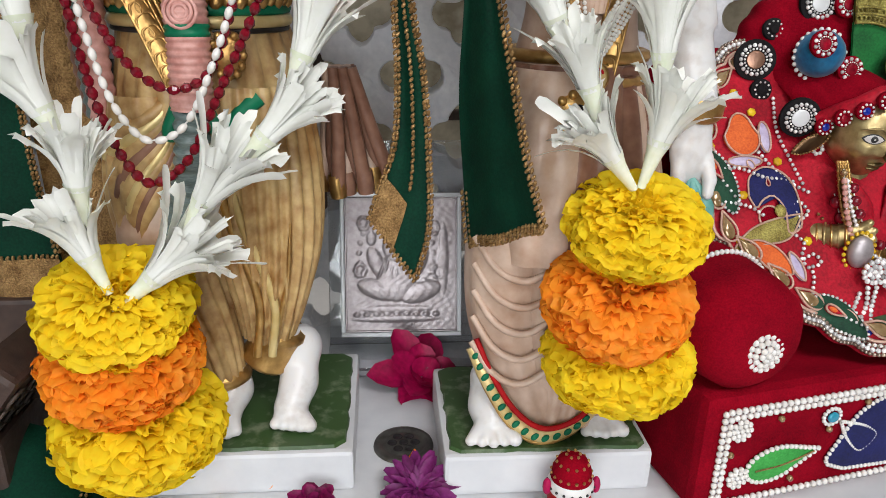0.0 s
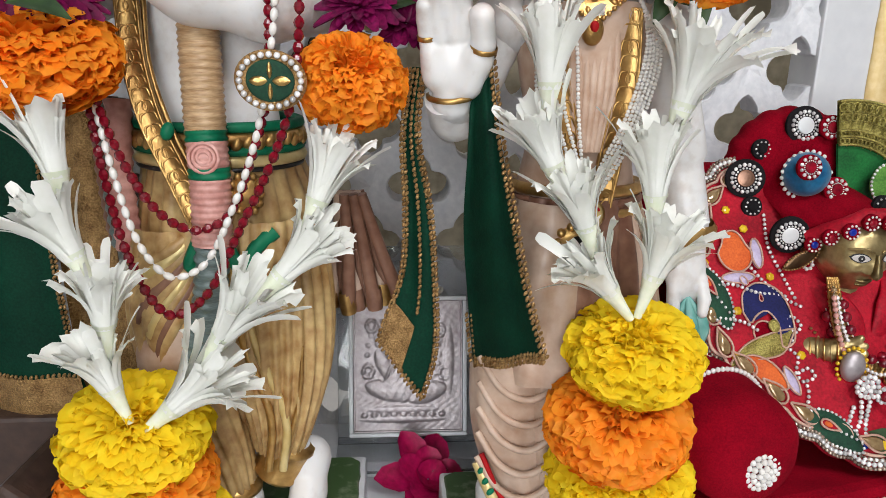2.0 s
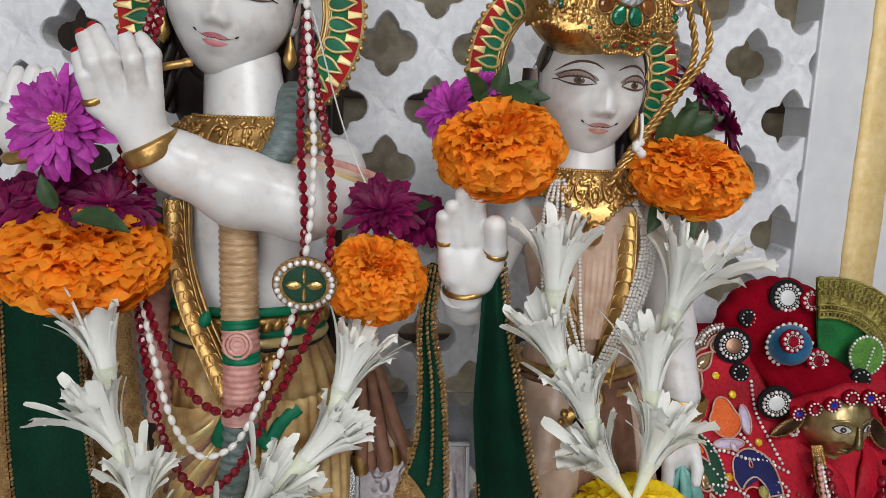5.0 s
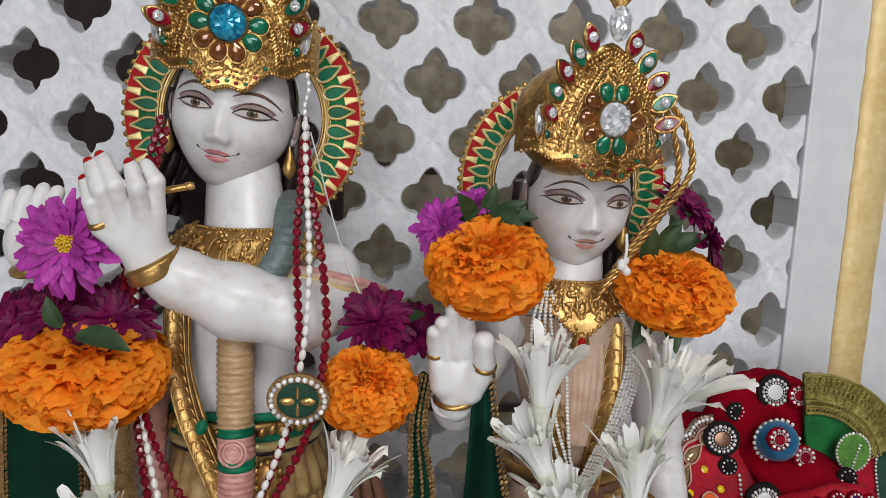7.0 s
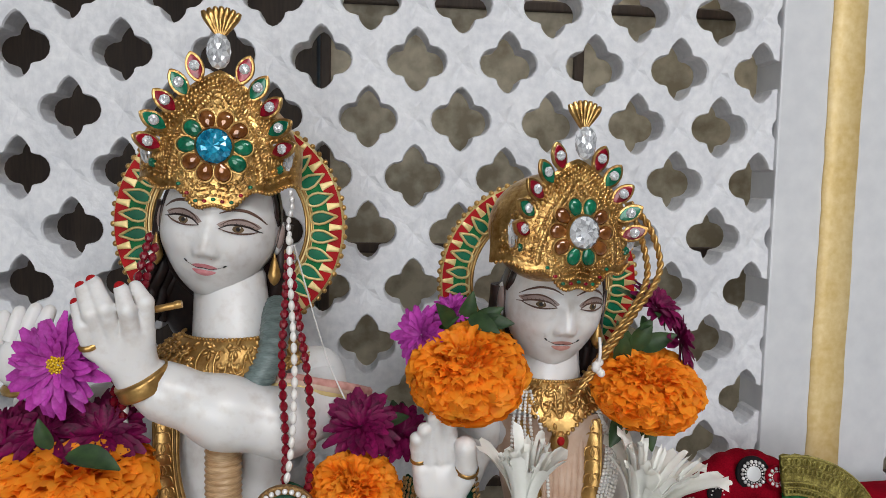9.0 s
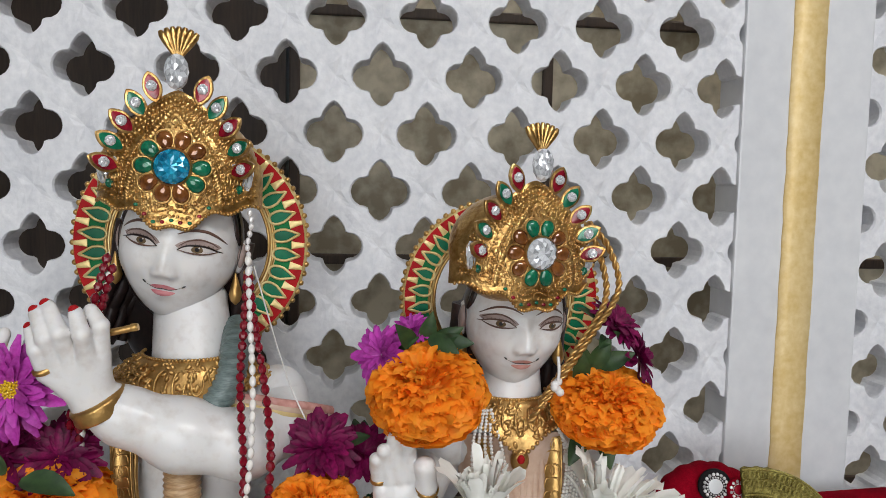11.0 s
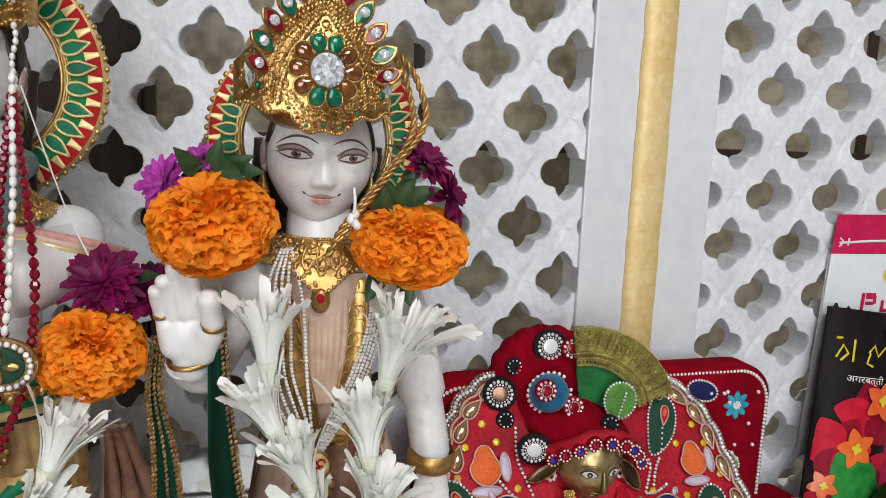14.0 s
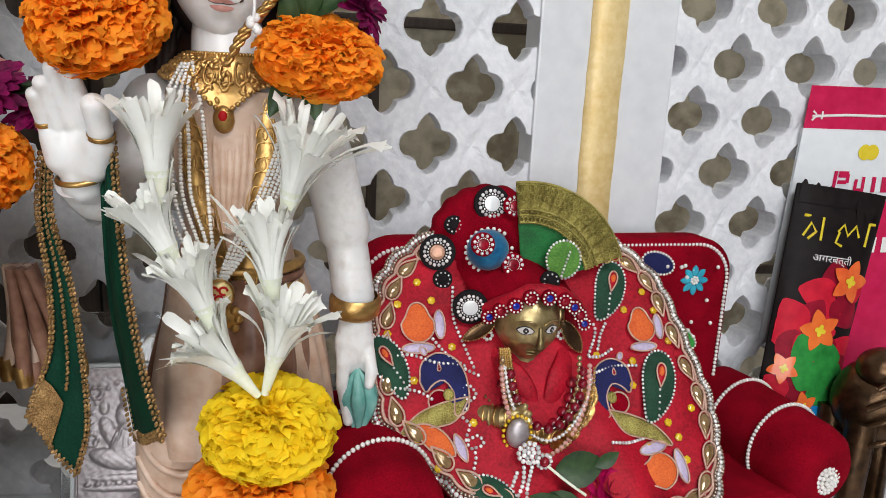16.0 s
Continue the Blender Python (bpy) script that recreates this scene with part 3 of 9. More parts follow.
def ray_flower(name, center, facing, radius, mat, seed, rings=3, count=26, cone=0.5, heart=None, label="", leaves=2, group=""):
    """Aster: rings of narrow petals round a small heart, with leaves behind."""
    rng = np.random.RandomState(seed)
    c = np.asarray(center, float)
    ob = thing(name, tuple(c - np.array([0, 0, radius])), label, "flower", group)
    R = np.array(Vector(unit(facing)).to_track_quat("Z", "Y").to_matrix())
    m = np.eye(4)
    m[:3, :3], m[:3, 3] = R, c
    s = Shape()
    for k in range(rings):
        n = max(8, int(count * (1 - 0.22 * k)))
        ln = radius * (1 - 0.2 * k)
        lift = cone * (0.15 + 0.75 * k / max(1, rings - 1))
        for j in range(n):
            a = 2 * math.pi * (j + 0.5 * (k % 2)) / n + rng.uniform(-0.1, 0.1)
            o = np.array([math.cos(a), math.sin(a), 0])
            w = np.array([-math.sin(a), math.cos(a), 0])
            e = lift + rng.uniform(-0.18, 0.18)
            L = ln * rng.uniform(0.82, 1.1)
            wd = L * rng.uniform(0.11, 0.165)
            tw = rng.uniform(-0.3, 0.3)
            P = []
            for u, q in ((0.08, 0.5), (0.4, 0.95), (0.75, 1.0), (1.0, 0.35)):
                p = o * L * u * math.cos(e) + np.array([0, 0, L * (u * math.sin(e) - 0.12 * u * u)])
                P.append([p - w * wd * q + np.array([0, 0, wd * (0.5 + tw) * q]), p, p + w * wd * q + np.array([0, 0, wd * (0.5 - tw) * q])])
            s.grid(np.array(P), 0)
    s.place(0, m)
    s.make("petals", mat, ob)
    if heart:
        h = Shape()
        for j in range(40):
            q = math.sqrt((j + 0.5) / 40)
            a = 2.4 * j
            h.ell((radius * 0.2 * q * math.cos(a), radius * 0.2 * q * math.sin(a), radius * (0.14 - 0.05 * q)), radius * 0.035, None, 0, 5)
        h.place(0, m)
        h.make("heart", heart, ob, "yellow heart")
    for j in range(leaves):
        a = rng.uniform(0, 6.28)
        leaf_blade(ob, c + R @ np.array([0.5 * radius * math.cos(a), 0.5 * radius * math.sin(a), -0.25 * radius]),
                   R @ np.array([math.cos(a), math.sin(a), 0.1]), R @ np.array([0, 0, 1.0]), radius * 0.75, radius * 0.2, rng)
    return ob


def cupped_rose(name, center, radius, mat, seed, label, tilt=(0, -0.4, 1), rings=((6, 1.0, 0.25), (5, 0.75, 0.6), (4, 0.5, 1.0), (3, 0.3, 1.25)), group=""):
    rng = np.random.RandomState(seed)
    ob = thing(name, (center[0], center[1], center[2]), label, "flower", group)
    R = np.array(Vector(unit(tilt)).to_track_quat("Z", "Y").to_matrix())
    m = np.eye(4)
    m[:3, :3], m[:3, 3] = R, center
    for n, f, e0 in rings:
        for j in range(n):
            a = 2 * math.pi * (j + rng.uniform(-0.2, 0.2)) / n + f * 3
            o, w = np.array([math.cos(a), math.sin(a), 0]), np.array([-math.sin(a), math.cos(a), 0])
            L, W = radius * f * rng.uniform(0.8, 1.2), radius * 0.34 * f ** 0.5
            e = e0 + rng.uniform(-0.15, 0.2)
            P = []
            for u in (0.05, 0.3, 0.6, 0.85, 1.0):
                q = W * (math.sin(math.pi * (0.1 + 0.78 * u)) if u < 1 else 0.05)
                p = o * L * u * math.cos(e) + np.array([0, 0, L * u * math.sin(e) + 0.004])
                P.append([p - w * q + np.array([0, 0, 0.3 * q]), p - w * q * 0.5, p + np.array([0, 0, -0.05 * q]), p + w * q * 0.5, p + w * q + np.array([0, 0, (0.3 + rng.uniform(-0.2, 0.3)) * q])])
            s = Shape()
            s.grid(np.array(P), 0)
            s.place(0, m)
            s.make("petal", mat, ob)
    return ob


def leaf_blade(parent, root, along, up, length, width, rng, mat=None, name="leaf"):
    d = unit(along)
    u = unit(np.asarray(up) - d * (np.asarray(up) @ d))
    w = np.cross(d, u)
    P = []
    for k in range(7):
        t = k / 6
        q = width * (math.sin(math.pi * (0.06 + 0.92 * t ** 0.85))) ** 0.9
        p = np.asarray(root) + d * length * t + u * length * (0.16 * t - 0.32 * t * t)
        P.append([p - w * q + u * q * 0.35, p - w * q * 0.5 + u * q * 0.1, p, p + w * q * 0.5 + u * q * 0.1, p + w * q + u * q * 0.35])
    s = Shape()
    s.grid(np.array(P), 0)
    return s.make(name, mat or LEAF, parent)


def trumpet(parent, root, along, length, flare, seed, bend=(0, 0, 0)):
    """One tuberose blossom: a pale tube that opens into a crumpled funnel with strap-like petal ends."""
    rng = np.random.RandomState(seed)
    d = unit(along)
    a = unit(np.cross(d, (0.2, 1, 0.1)))
    b = np.cross(d, a)
    root = np.asarray(root, float)
    s = Shape()
    neck = length * 0.42
    prof = [(0.0022, 0), (0.0030, neck * 0.35), (0.0042, neck * 0.75), (0.0058, neck), (0.0066, neck * 1.1)]
    s.tube([root + d * h for _, h in prof], [r for r, _ in prof], 1, 12, False)
    rest = length - neck
    # fused funnel: overlapping, pleated petals
    for ring in range(3):
        n = 6
        for j in range(n):
            ph = 2 * math.pi * (j + 0.5 * ring) / n + rng.uniform(-0.2, 0.2)
            spread = flare * (0.30 - 0.07 * ring) * rng.uniform(0.35, 1.6)
            L = rest * rng.uniform(0.95, 1.45)
            half = rng.uniform(0.26, 0.52)
            p1, p2 = rng.uniform(0, 6.3, 2)
            P = []
            for u in (0.0, 0.25, 0.5, 0.72, 0.9, 1.0):
                rad = 0.0048 + L * (0.30 * spread * u + 0.85 * spread * u ** 2.4)
                row = []
                for k, v in enumerate((-1.0, -0.6, -0.2, 0.2, 0.6, 1.0)):
                    g = ph + half * v * (1.0 - 0.25 * u ** 3)
                    o = math.cos(g) * a + math.sin(g) * b
                    pleat = 0.0012 * u * math.sin(4.5 * v + p1) + 0.0008 * u * (-1) ** k
                    top = L * (0.94 * u - 0.22 * spread * u ** 3) - (L * 0.05 * (v * v + 0.8 * math.sin(5 * v + p2)) if u == 1.0 else 0)
                    row.append(root + d * (neck * 0.95 + top) + o * (rad + pleat))
                P.append(row)
            s.grid(np.array(P), 0)
    # strap petals that stick out and curl
    for j in range(9):
        ph = 2 * math.pi * j / 9 + rng.uniform(-0.4, 0.4)
        o = math.cos(ph) * a + math.sin(ph) * b
        w = -math.sin(ph) * a + math.cos(ph) * b
        L = rest * rng.uniform(1.1, 1.75)
        spread = flare * rng.uniform(0.15, 0.66)
        curl = rng.uniform(-0.1, 0.5)
        tw = rng.uniform(-0.6, 0.6)
        wd = rng.uniform(0.0018, 0.0036)
        P = []
        for u in (0.0, 0.2, 0.4, 0.6, 0.8, 0.93, 1.0):
            q = (0.75 + 0.5 * u) if u < 0.95 else 0.8
            p = root + d * (neck * 0.95 + L * (0.9 * u - curl * spread * u * u * 0.8)) + o * (0.0048 + L * spread * (0.25 * u + 0.6 * u * u)) + np.array([0, 0, -0.12 * L * u ** 3 * spread])
            side = unit(w + tw * u * d)
            P.append([p - side * wd * q, p - side * wd * q * 0.4 + o * 0.0007, p + side * wd * q * 0.4 + o * 0.0007, p + side * wd * q])
        s.grid(np.array(P), 0)
    s.make("blossom", [TUBEROSE, TUBEROSE_STEM], parent)


def tuberose_strand(points, seed, label, flares=None, lengths=0.062):
    """Blossoms threaded one into the next along a line."""
    ob = thing("tuberose_strand", tuple(points[0]), label, "flower strand", "tuberose strands")
    pts = [np.asarray(p, float) for p in points]
    for k in range(len(pts) - 1):
        d = pts[k + 1] - pts[k]
        L = np.linalg.norm(d)
        lean = np.array([0.12 * (-1) ** (k + seed) * L, -0.12 * L, 0])
        trumpet(ob, pts[k] - 0.1 * d, d + lean, max(L * 1.38, 0.044), (flares or [1.0] * 9)[k], seed * 31 + k)
    return ob


STACK = "marigolds of the garlands"
marigold((-0.083, 0.352, 0.067), 0.046, 0.030, MARIGOLD_YELLOW, 3, (0.05, -0.3, 1), 420, STACK, "bright yellow marigold at the foot of a stack")
marigold((-0.087, 0.350, 0.107), 0.043, 0.027, MARIGOLD_ORANGE, 2, (-0.1, -0.4, 1), 400, STACK, "deep orange marigold between two yellow ones")
marigold((-0.086, 0.350, 0.139), 0.041, 0.025, MARIGOLD_YELLOW, 1, (-0.05, -0.45, 1), 400, STACK, "bright yellow marigold holding tuberose strands")
marigold((0.184, 0.352, 0.101), 0.042, 0.027, MARIGOLD_YELLOW, 6, (-0.05, -0.3, 1), 420, STACK, "bright yellow marigold at the foot of a stack")
marigold((0.180, 0.350, 0.138), 0.042, 0.028, MARIGOLD_ORANGE, 5, (0.05, -0.5, 1), 420, STACK, "deep orange marigold between two yellow ones")
marigold((0.186, 0.350, 0.181), 0.038, 0.025, MARIGOLD_YELLOW, 4, (0, -0.4, 1), 400, STACK, "bright yellow marigold holding tuberose strands")
SHOULDER = "marigolds on the shoulders"
marigold((-0.124, 0.368, 0.334), 0.044, 0.025, MARIGOLD_ORANGE, 7, (0.1, -0.45, 1), 420, SHOULDER, "large orange marigold on the garland")
marigold((0.032, 0.378, 0.322), 0.029, 0.026, MARIGOLD_ORANGE, 8, (0.1, -0.5, 1), 380, SHOULDER, "orange marigold on the garland")
marigold((0.099, 0.374, 0.398), 0.036, 0.027, MARIGOLD_ORANGE, 9, (-0.25, -0.5, 1), 400, SHOULDER, "large orange marigold beside the statue's face")
marigold((0.212, 0.380, 0.386), 0.035, 0.0225, MARIGOLD_ORANGE, 10, (0.1, -0.4, 1), 400, SHOULDER, "orange marigold beside the statue's shoulder")

tuberose_strand([(-0.083, 0.335, 0.156), (-0.091, 0.338, 0.190), (-0.093, 0.338, 0.225), (-0.103, 0.340, 0.262), (-0.112, 0.345, 0.300)], 1, "white tuberose blossoms threaded above a yellow marigold", [1.2, 1.0, 1.1, 0.9])
tuberose_strand([(-0.077, 0.333, 0.147), (-0.045, 0.338, 0.180), (-0.018, 0.342, 0.214), (0.008, 0.350, 0.246), (0.027, 0.358, 0.282)], 2, "white tuberose blossoms threaded above a yellow marigold", [1.2, 1.0, 1.0, 0.8])
tuberose_strand([(0.178, 0.345, 0.205), (0.158, 0.347, 0.236), (0.142, 0.350, 0.268), (0.130, 0.352, 0.303), (0.124, 0.355, 0.345)], 3, "white tuberose blossoms threaded above a yellow marigold", [1.2, 1.0, 1.0, 0.9])
tuberose_strand([(0.184, 0.345, 0.207), (0.189, 0.347, 0.248), (0.191, 0.350, 0.290), (0.197, 0.355, 0.340)], 4, "white tuberose blossoms threaded above a yellow marigold", [1.1, 0.9, 1.5])

# ---- the two marble statues: one mesh each ----
TEAL_PAINT = material("washed_teal_paint", srgb(128, 178, 170), srgb(60, 132, 122), rough=0.4, fine=120, coarse=40, mix=0.5)
STATUE = [IDOL_MARBLE, HAIR, DHOTI, BEIGE, BROWN_DRAPE, PINK_WRAP, TAN_WRAP, GREY_WRAP, GREEN_PAINT, RED_PAINT, GOLD_PAINT, LIP, EYE_WHITE, IRIS, BLACK, SHADOW_PAINT, CREAM_PAINT, SOFT_LINE, TEAL_PAINT]
SKIN, HAIRM, OCHRE, BEI, BRN, PNK, TAN, GRY, GRN, RED, GLD, LIPM, EYE, IRI, BLK, LID, CRM, SOFT, TEAL = range(19)


def face_form(P):
    """Moves the unit sphere into a calm, full face that looks along -y."""
    P = P.copy()
    x, y, z = P[..., 0].copy(), P[..., 1].copy(), P[..., 2].copy()
    ax = np.abs(x)

    def bump(cx, cz, wx, wz, xs=ax):
        return np.exp(-(((xs - cx) / wx) ** 2) - ((z - cz) / wz) ** 2)
    P[..., 0] = x * (1 + 0.055 * np.exp(-((z + 0.45) / 0.3) ** 2) + 0.02 * np.clip(-z, 0, 1))
    front = np.clip(-y, 0, 1) ** 0.7
    fy = y - 0.04 * front
    ramp = np.where(z > -0.40, np.clip((0.18 - z) / 0.58, 0, 1), np.clip(1 - (-0.40 - z) / 0.11, 0, 1))
    ramp = ramp * ramp * (3 - 2 * ramp)
    width = 0.105 + 0.045 * np.clip(-z / 0.4, 0, 1)
    fy -= front * 0.165 * ramp * np.exp(-((ax / width) ** 2))
    fy -= front * 0.095 * bump(0.135, -0.41, 0.055, 0.06)
    fy -= front * 0.045 * bump(0.0, -0.36, 0.10, 0.07)
    fy += front * 0.035 * bump(0.235, -0.42, 0.05, 0.09)
    fy += front * 0.075 * bump(0.44, 0.03, 0.24, 0.15)
    fy -= front * 0.045 * bump(0.46, 0.02, 0.24, 0.085)
    fy -= front * 0.030 * bump(0.45, 0.24, 0.3, 0.08)
    fy -= front * 0.055 * bump(0.0, -0.56, 0.21, 0.045)
    fy -= front * 0.060 * bump(0.0, -0.665, 0.16, 0.05)
    fy += front * 0.030 * bump(0.0, -0.77, 0.20, 0.05)
    fy -= front * 0.09 * bump(0.0, -0.94, 0.22, 0.10)
    fy -= front * 0.065 * bump(0.52, -0.40, 0.22, 0.20)
    fy += front * 0.020 * bump(0.33, -0.57, 0.05, 0.06)
    P[..., 1] = fy
    chin = np.clip(-z - 0.55, 0, 1)
    P[..., 2] = z - 0.42 * chin
    P[..., 0] *= 1 - 0.16 * chin
    P[..., 1] -= front * 0.10 * chin
    return P


def face(s, c, r, rot, brow=1.0, hair=True, eye=0.45):
    c, r = np.asarray(c), np.asarray(r)

    def on(x, z, lift=0.0):
        x, z = np.asarray(x, float), np.asarray(z, float)
        y = -np.sqrt(np.clip(1 - x * x - z * z, 0.0, 1))
        P = face_form(np.stack([x, y, z], -1))
        P[..., 1] -= lift
        return (P * r) @ rot.T + c

    def patch(cx, cz, hw, hh, mat, lift, curve=0.0, tilt=0.0, n=13, low=None, power=0.75):
        """Almond of half height hh above and low below its axis."""
        u, v = np.meshgrid(np.linspace(-1, 1, n), np.linspace(-1, 1, 7), indexing="ij")
        k = (1 - u * u * 0.999) ** power
        z = cz + tilt * u + curve * (1 - u * u) + np.where(v > 0, hh, hh if low is None else low) * v * k
        s.grid(on(cx + hw * u, z, lift), mat)

    def line(xz, rad, mat, lift=0.01, lo=0.25):
        p = spline(np.array([(a, 0, b) for a, b in xz]), 16)
        k = np.sin(np.linspace(0.12, math.pi - 0.12, 16))
        s.tube(on(p[:, 0], p[:, 2], lift), rad * (lo + (1 - lo) * k), mat, 6)

    s.ell(c, r, rot, SKIN, 72, face_form)
    for sg in (-1, 1):
        e = sg * eye
        t = sg * 0.012
        # tinted lid, eyeball, iris cut by the lid, lashes
        patch(e + sg * 0.01, 0.045, 0.34, 0.085, LID, 0.007, 0.02, t, low=0.10)
        patch(e, 0.0, 0.275, 0.058, EYE, 0.014, 0.0, t, low=0.048)
        patch(e + 0.005, 0.002, 0.090, 0.053, IRI, 0.019, low=0.047, power=0.5)
        patch(e + 0.005, 0.006, 0.036, 0.030, BLK, 0.023, power=0.5)
        # small white dot: a glint painted on the iris
        patch(e + 0.035, 0.034, 0.013, 0.012, EYE, 0.027, power=0.5)
        line([(e - sg * 0.29, -0.022), (e - sg * 0.16, 0.044), (e, 0.062), (e + sg * 0.17, 0.048), (e + sg * 0.29, 0.006), (e + sg * 0.37, -0.014)], 0.00075 if brow > 0.8 else 0.0006, HAIRM if brow > 0.8 else SOFT, 0.014)
        line([(e - sg * 0.28, -0.022), (e - sg * 0.13, -0.049), (e + sg * 0.05, -0.057), (e + sg * 0.20, -0.036), (e + sg * 0.32, 0.002)], 0.0006, SOFT, 0.016)
        for j in range(9):
            f = -0.8 + 0.22 * j
            z = 0.060 * (1 - f * f * 0.95) ** 0.75
            line([(e + sg * 0.275 * f, z), (e + sg * (0.275 * f + 0.03 * f + 0.01), z + 0.034)], 0.00016, SOFT, 0.018, 0.5)
        line([(e - sg * 0.27, 0.035), (e - sg * 0.14, 0.115), (e + sg * 0.03, 0.148), (e + sg * 0.20, 0.115), (e + sg * 0.31, 0.055)], 0.00055, SOFT, 0.010)
        # soft brow
        line([(sg * 0.13, 0.190), (sg * 0.32, 0.262), (sg * 0.54, 0.270), (sg * 0.72, 0.205), (sg * 0.86, 0.110)], 0.00105 * brow, SOFT, 0.0, 0.2)
        patch(sg * 0.085, -0.475, 0.036, 0.010, PNK, 0.003)
        line([(sg * 0.28, -0.578), (sg * 0.315, -0.560), (sg * 0.335, -0.552)], 0.0006, BLK, 0.006)
    LIPM = PNK if brow < 0.8 else 11
    patch(-0.055, -0.588, 0.16, 0.030, LIPM, 0.006, -0.006, 0.012, low=0.012)
    patch(0.055, -0.588, 0.16, 0.030, LIPM, 0.006, -0.006, -0.012, low=0.012)
    patch(0.0, -0.640, 0.20, 0.026, LIPM, 0.007, -0.012, low=0.036)
    line([(-0.275, -0.578), (-0.12, -0.612), (0, -0.606), (0.12, -0.612), (0.275, -0.578)], 0.00026, HAIRM, 0.009)
    if hair:
        s.ell((np.array([0.0, 0.45, -0.30]) * r) @ rot.T + c, r * np.array([1.08, 0.75, 1.05]), rot, HAIRM, 24)
        # hair as a cap open to the face, with wavy locks behind each ear
        th, ph = np.meshgrid(np.linspace(0.0, 2.2, 18), np.linspace(-0.05 * math.pi, 1.05 * math.pi, 26), indexing="ij")
        P = np.stack([np.sin(th) * np.cos(ph), np.sin(th) * np.sin(ph), np.cos(th)], -1) * np.array([1.06, 1.12, 1.08])
        s.grid((P * r) @ rot.T + c, HAIRM)
        rng = np.random.RandomState(int(1000 * abs(c[0])))
        s.ell((np.array([0.0, 0.62, -1.25]) * r) @ rot.T + c, r * np.array([1.0, 0.34, 1.0]), rot, HAIRM, 20)
        for sg in (-1, 1):
            for j in range(4):
                q = spline([(sg * 0.74, 0, 0.64), (sg * 0.86, 0, 0.46), (sg * (0.95 + 0.01 * j), 0, 0.22 - 0.04 * j)], 14)
                s.tube(on(q[:, 0], q[:, 2], 0.0) + np.array([0, 0.0012 * j, 0]), 0.0022, HAIRM, 7)
            for j in range(7):
                x0, y0 = sg * (0.62 + 0.075 * j), 0.52 - 0.05 * j
                z1 = -1.75 - 0.12 * rng.rand()
                w = rng.uniform(0, 6)
                q = spline([(x0, y0, 0.1), (x0 * 1.03, y0, -0.5), (x0 * 1.05 + 0.05 * sg, y0 + 0.05, -1.1), (x0 * 1.1 + 0.1 * sg, y0 + 0.1, z1)], 36)
                u = np.linspace(0, 1, 36)
                q[:, 0] += 0.06 * u * np.sin(11 * u + w)
                q[:, 1] += 0.06 * u * np.cos(11 * u + w)
                s.tube((q * r) @ rot.T + c, 0.0062 * (1 - 0.45 * u), HAIRM, 8)
            ear = np.array([sg * 1.03, 0.10, -0.12]) * r
            s.ell(ear @ rot.T + c, (0.0035, 0.007, 0.0115), rot, SKIN, 12)
            s.ell((ear + np.array([sg * 0.0008, -0.003, 0.001])) @ rot.T + c, (0.0028, 0.005, 0.0085), rot, LID, 10)
            drop = np.array([sg * 1.05, -0.02, -0.56]) * r
            s.lathe([(0.0004, 0.009), (0.0014, 0.006), (0.0034, -0.001), (0.0044, -0.006), (0.003, -0.010), (0.0004, -0.0125)], drop @ rot.T + c, (0, 0, 1), GLD, 12)


def finger(s, pts, rad, nail=None):
    P = spline(pts, 12)
    k = np.array([1.06, 1.05, 1.02, 1.0, 1.02, 1.04, 1.0, 0.96, 0.95, 0.92, 0.80, 0.42])
    s.tube(P, rad * k, SKIN, 12)
    if nail is not None:
        d = unit(P[-1] - P[-3])
        s.ell(P[-2] + np.array([0, -0.35, 0.1]) * rad + d * rad * 0.1, (rad * 0.56, rad * 0.5, rad * 0.7), None, nail, 9)


def fingers(s, palm, along, across, n, length, rad, spread, curl=0.2, nail=None):
    """A row of fingers, held together, from the palm's end."""
    d, a = unit(along), unit(across)
    up = np.cross(a, d)
    for k in range(n):
        t = (k - (n - 1) / 2)
        L = length * (1 - 0.09 * abs(t - 0.3))
        root = np.asarray(palm) + a * t * rad * 1.7
        dd = unit(d + a * t * spread)
        finger(s, [root, root + dd * L * 0.45 - up * L * curl * 0.1, root + dd * L * 0.8 - up * L * curl * 0.35, root + dd * L - up * L * curl * 0.6], rad, nail)


def carved(s, path, width, mat, up=(0, -1, 0), step=0.0065):
    """Flat gilt border along a path with a raised edge and a row of carved leaves."""
    path = np.asarray(path, float)
    n = max(6, int(np.linalg.norm(np.diff(path, axis=0), axis=1).sum() / step))
    P = spline(path, n)
    T = np.gradient(P, axis=0)
    T /= np.linalg.norm(T, axis=1)[:, None]
    U = np.asarray(up, float)
    S = np.cross(T, U)
    S /= np.linalg.norm(S, axis=1)[:, None]
    rows = [P + S * f * width + U * h for f, h in ((-1.0, -0.002), (-0.98, 0.0008), (-0.85, 0.0012), (-0.8, 0.0003), (0, 0.0010), (0.8, 0.0003), (0.85, 0.0012), (0.98, 0.0008), (1.0, -0.002))]
    s.grid(np.array(rows), mat)
    for k in range(n - 1):
        for sg in (-1, 1):
            a, b = P[k], P[k] + T[k] * step * 0.95
            q = [a, a + S[k] * sg * width * 0.55 + T[k] * step * 0.10, b + S[k] * sg * width * 0.72 - T[k] * step * 0.1]
            s.tube(spline(np.array(q) + U * 0.0010, 6), width * np.array([0.04, 0.09, 0.11, 0.11, 0.09, 0.04]), mat, 6)
            if k % 2 == 0:
                s.tube(spline(np.array([a, a + T[k] * step * 0.6 + S[k] * sg * width * 0.2, b]) + U * 0.0012, 5), width * 0.06, mat, 5)


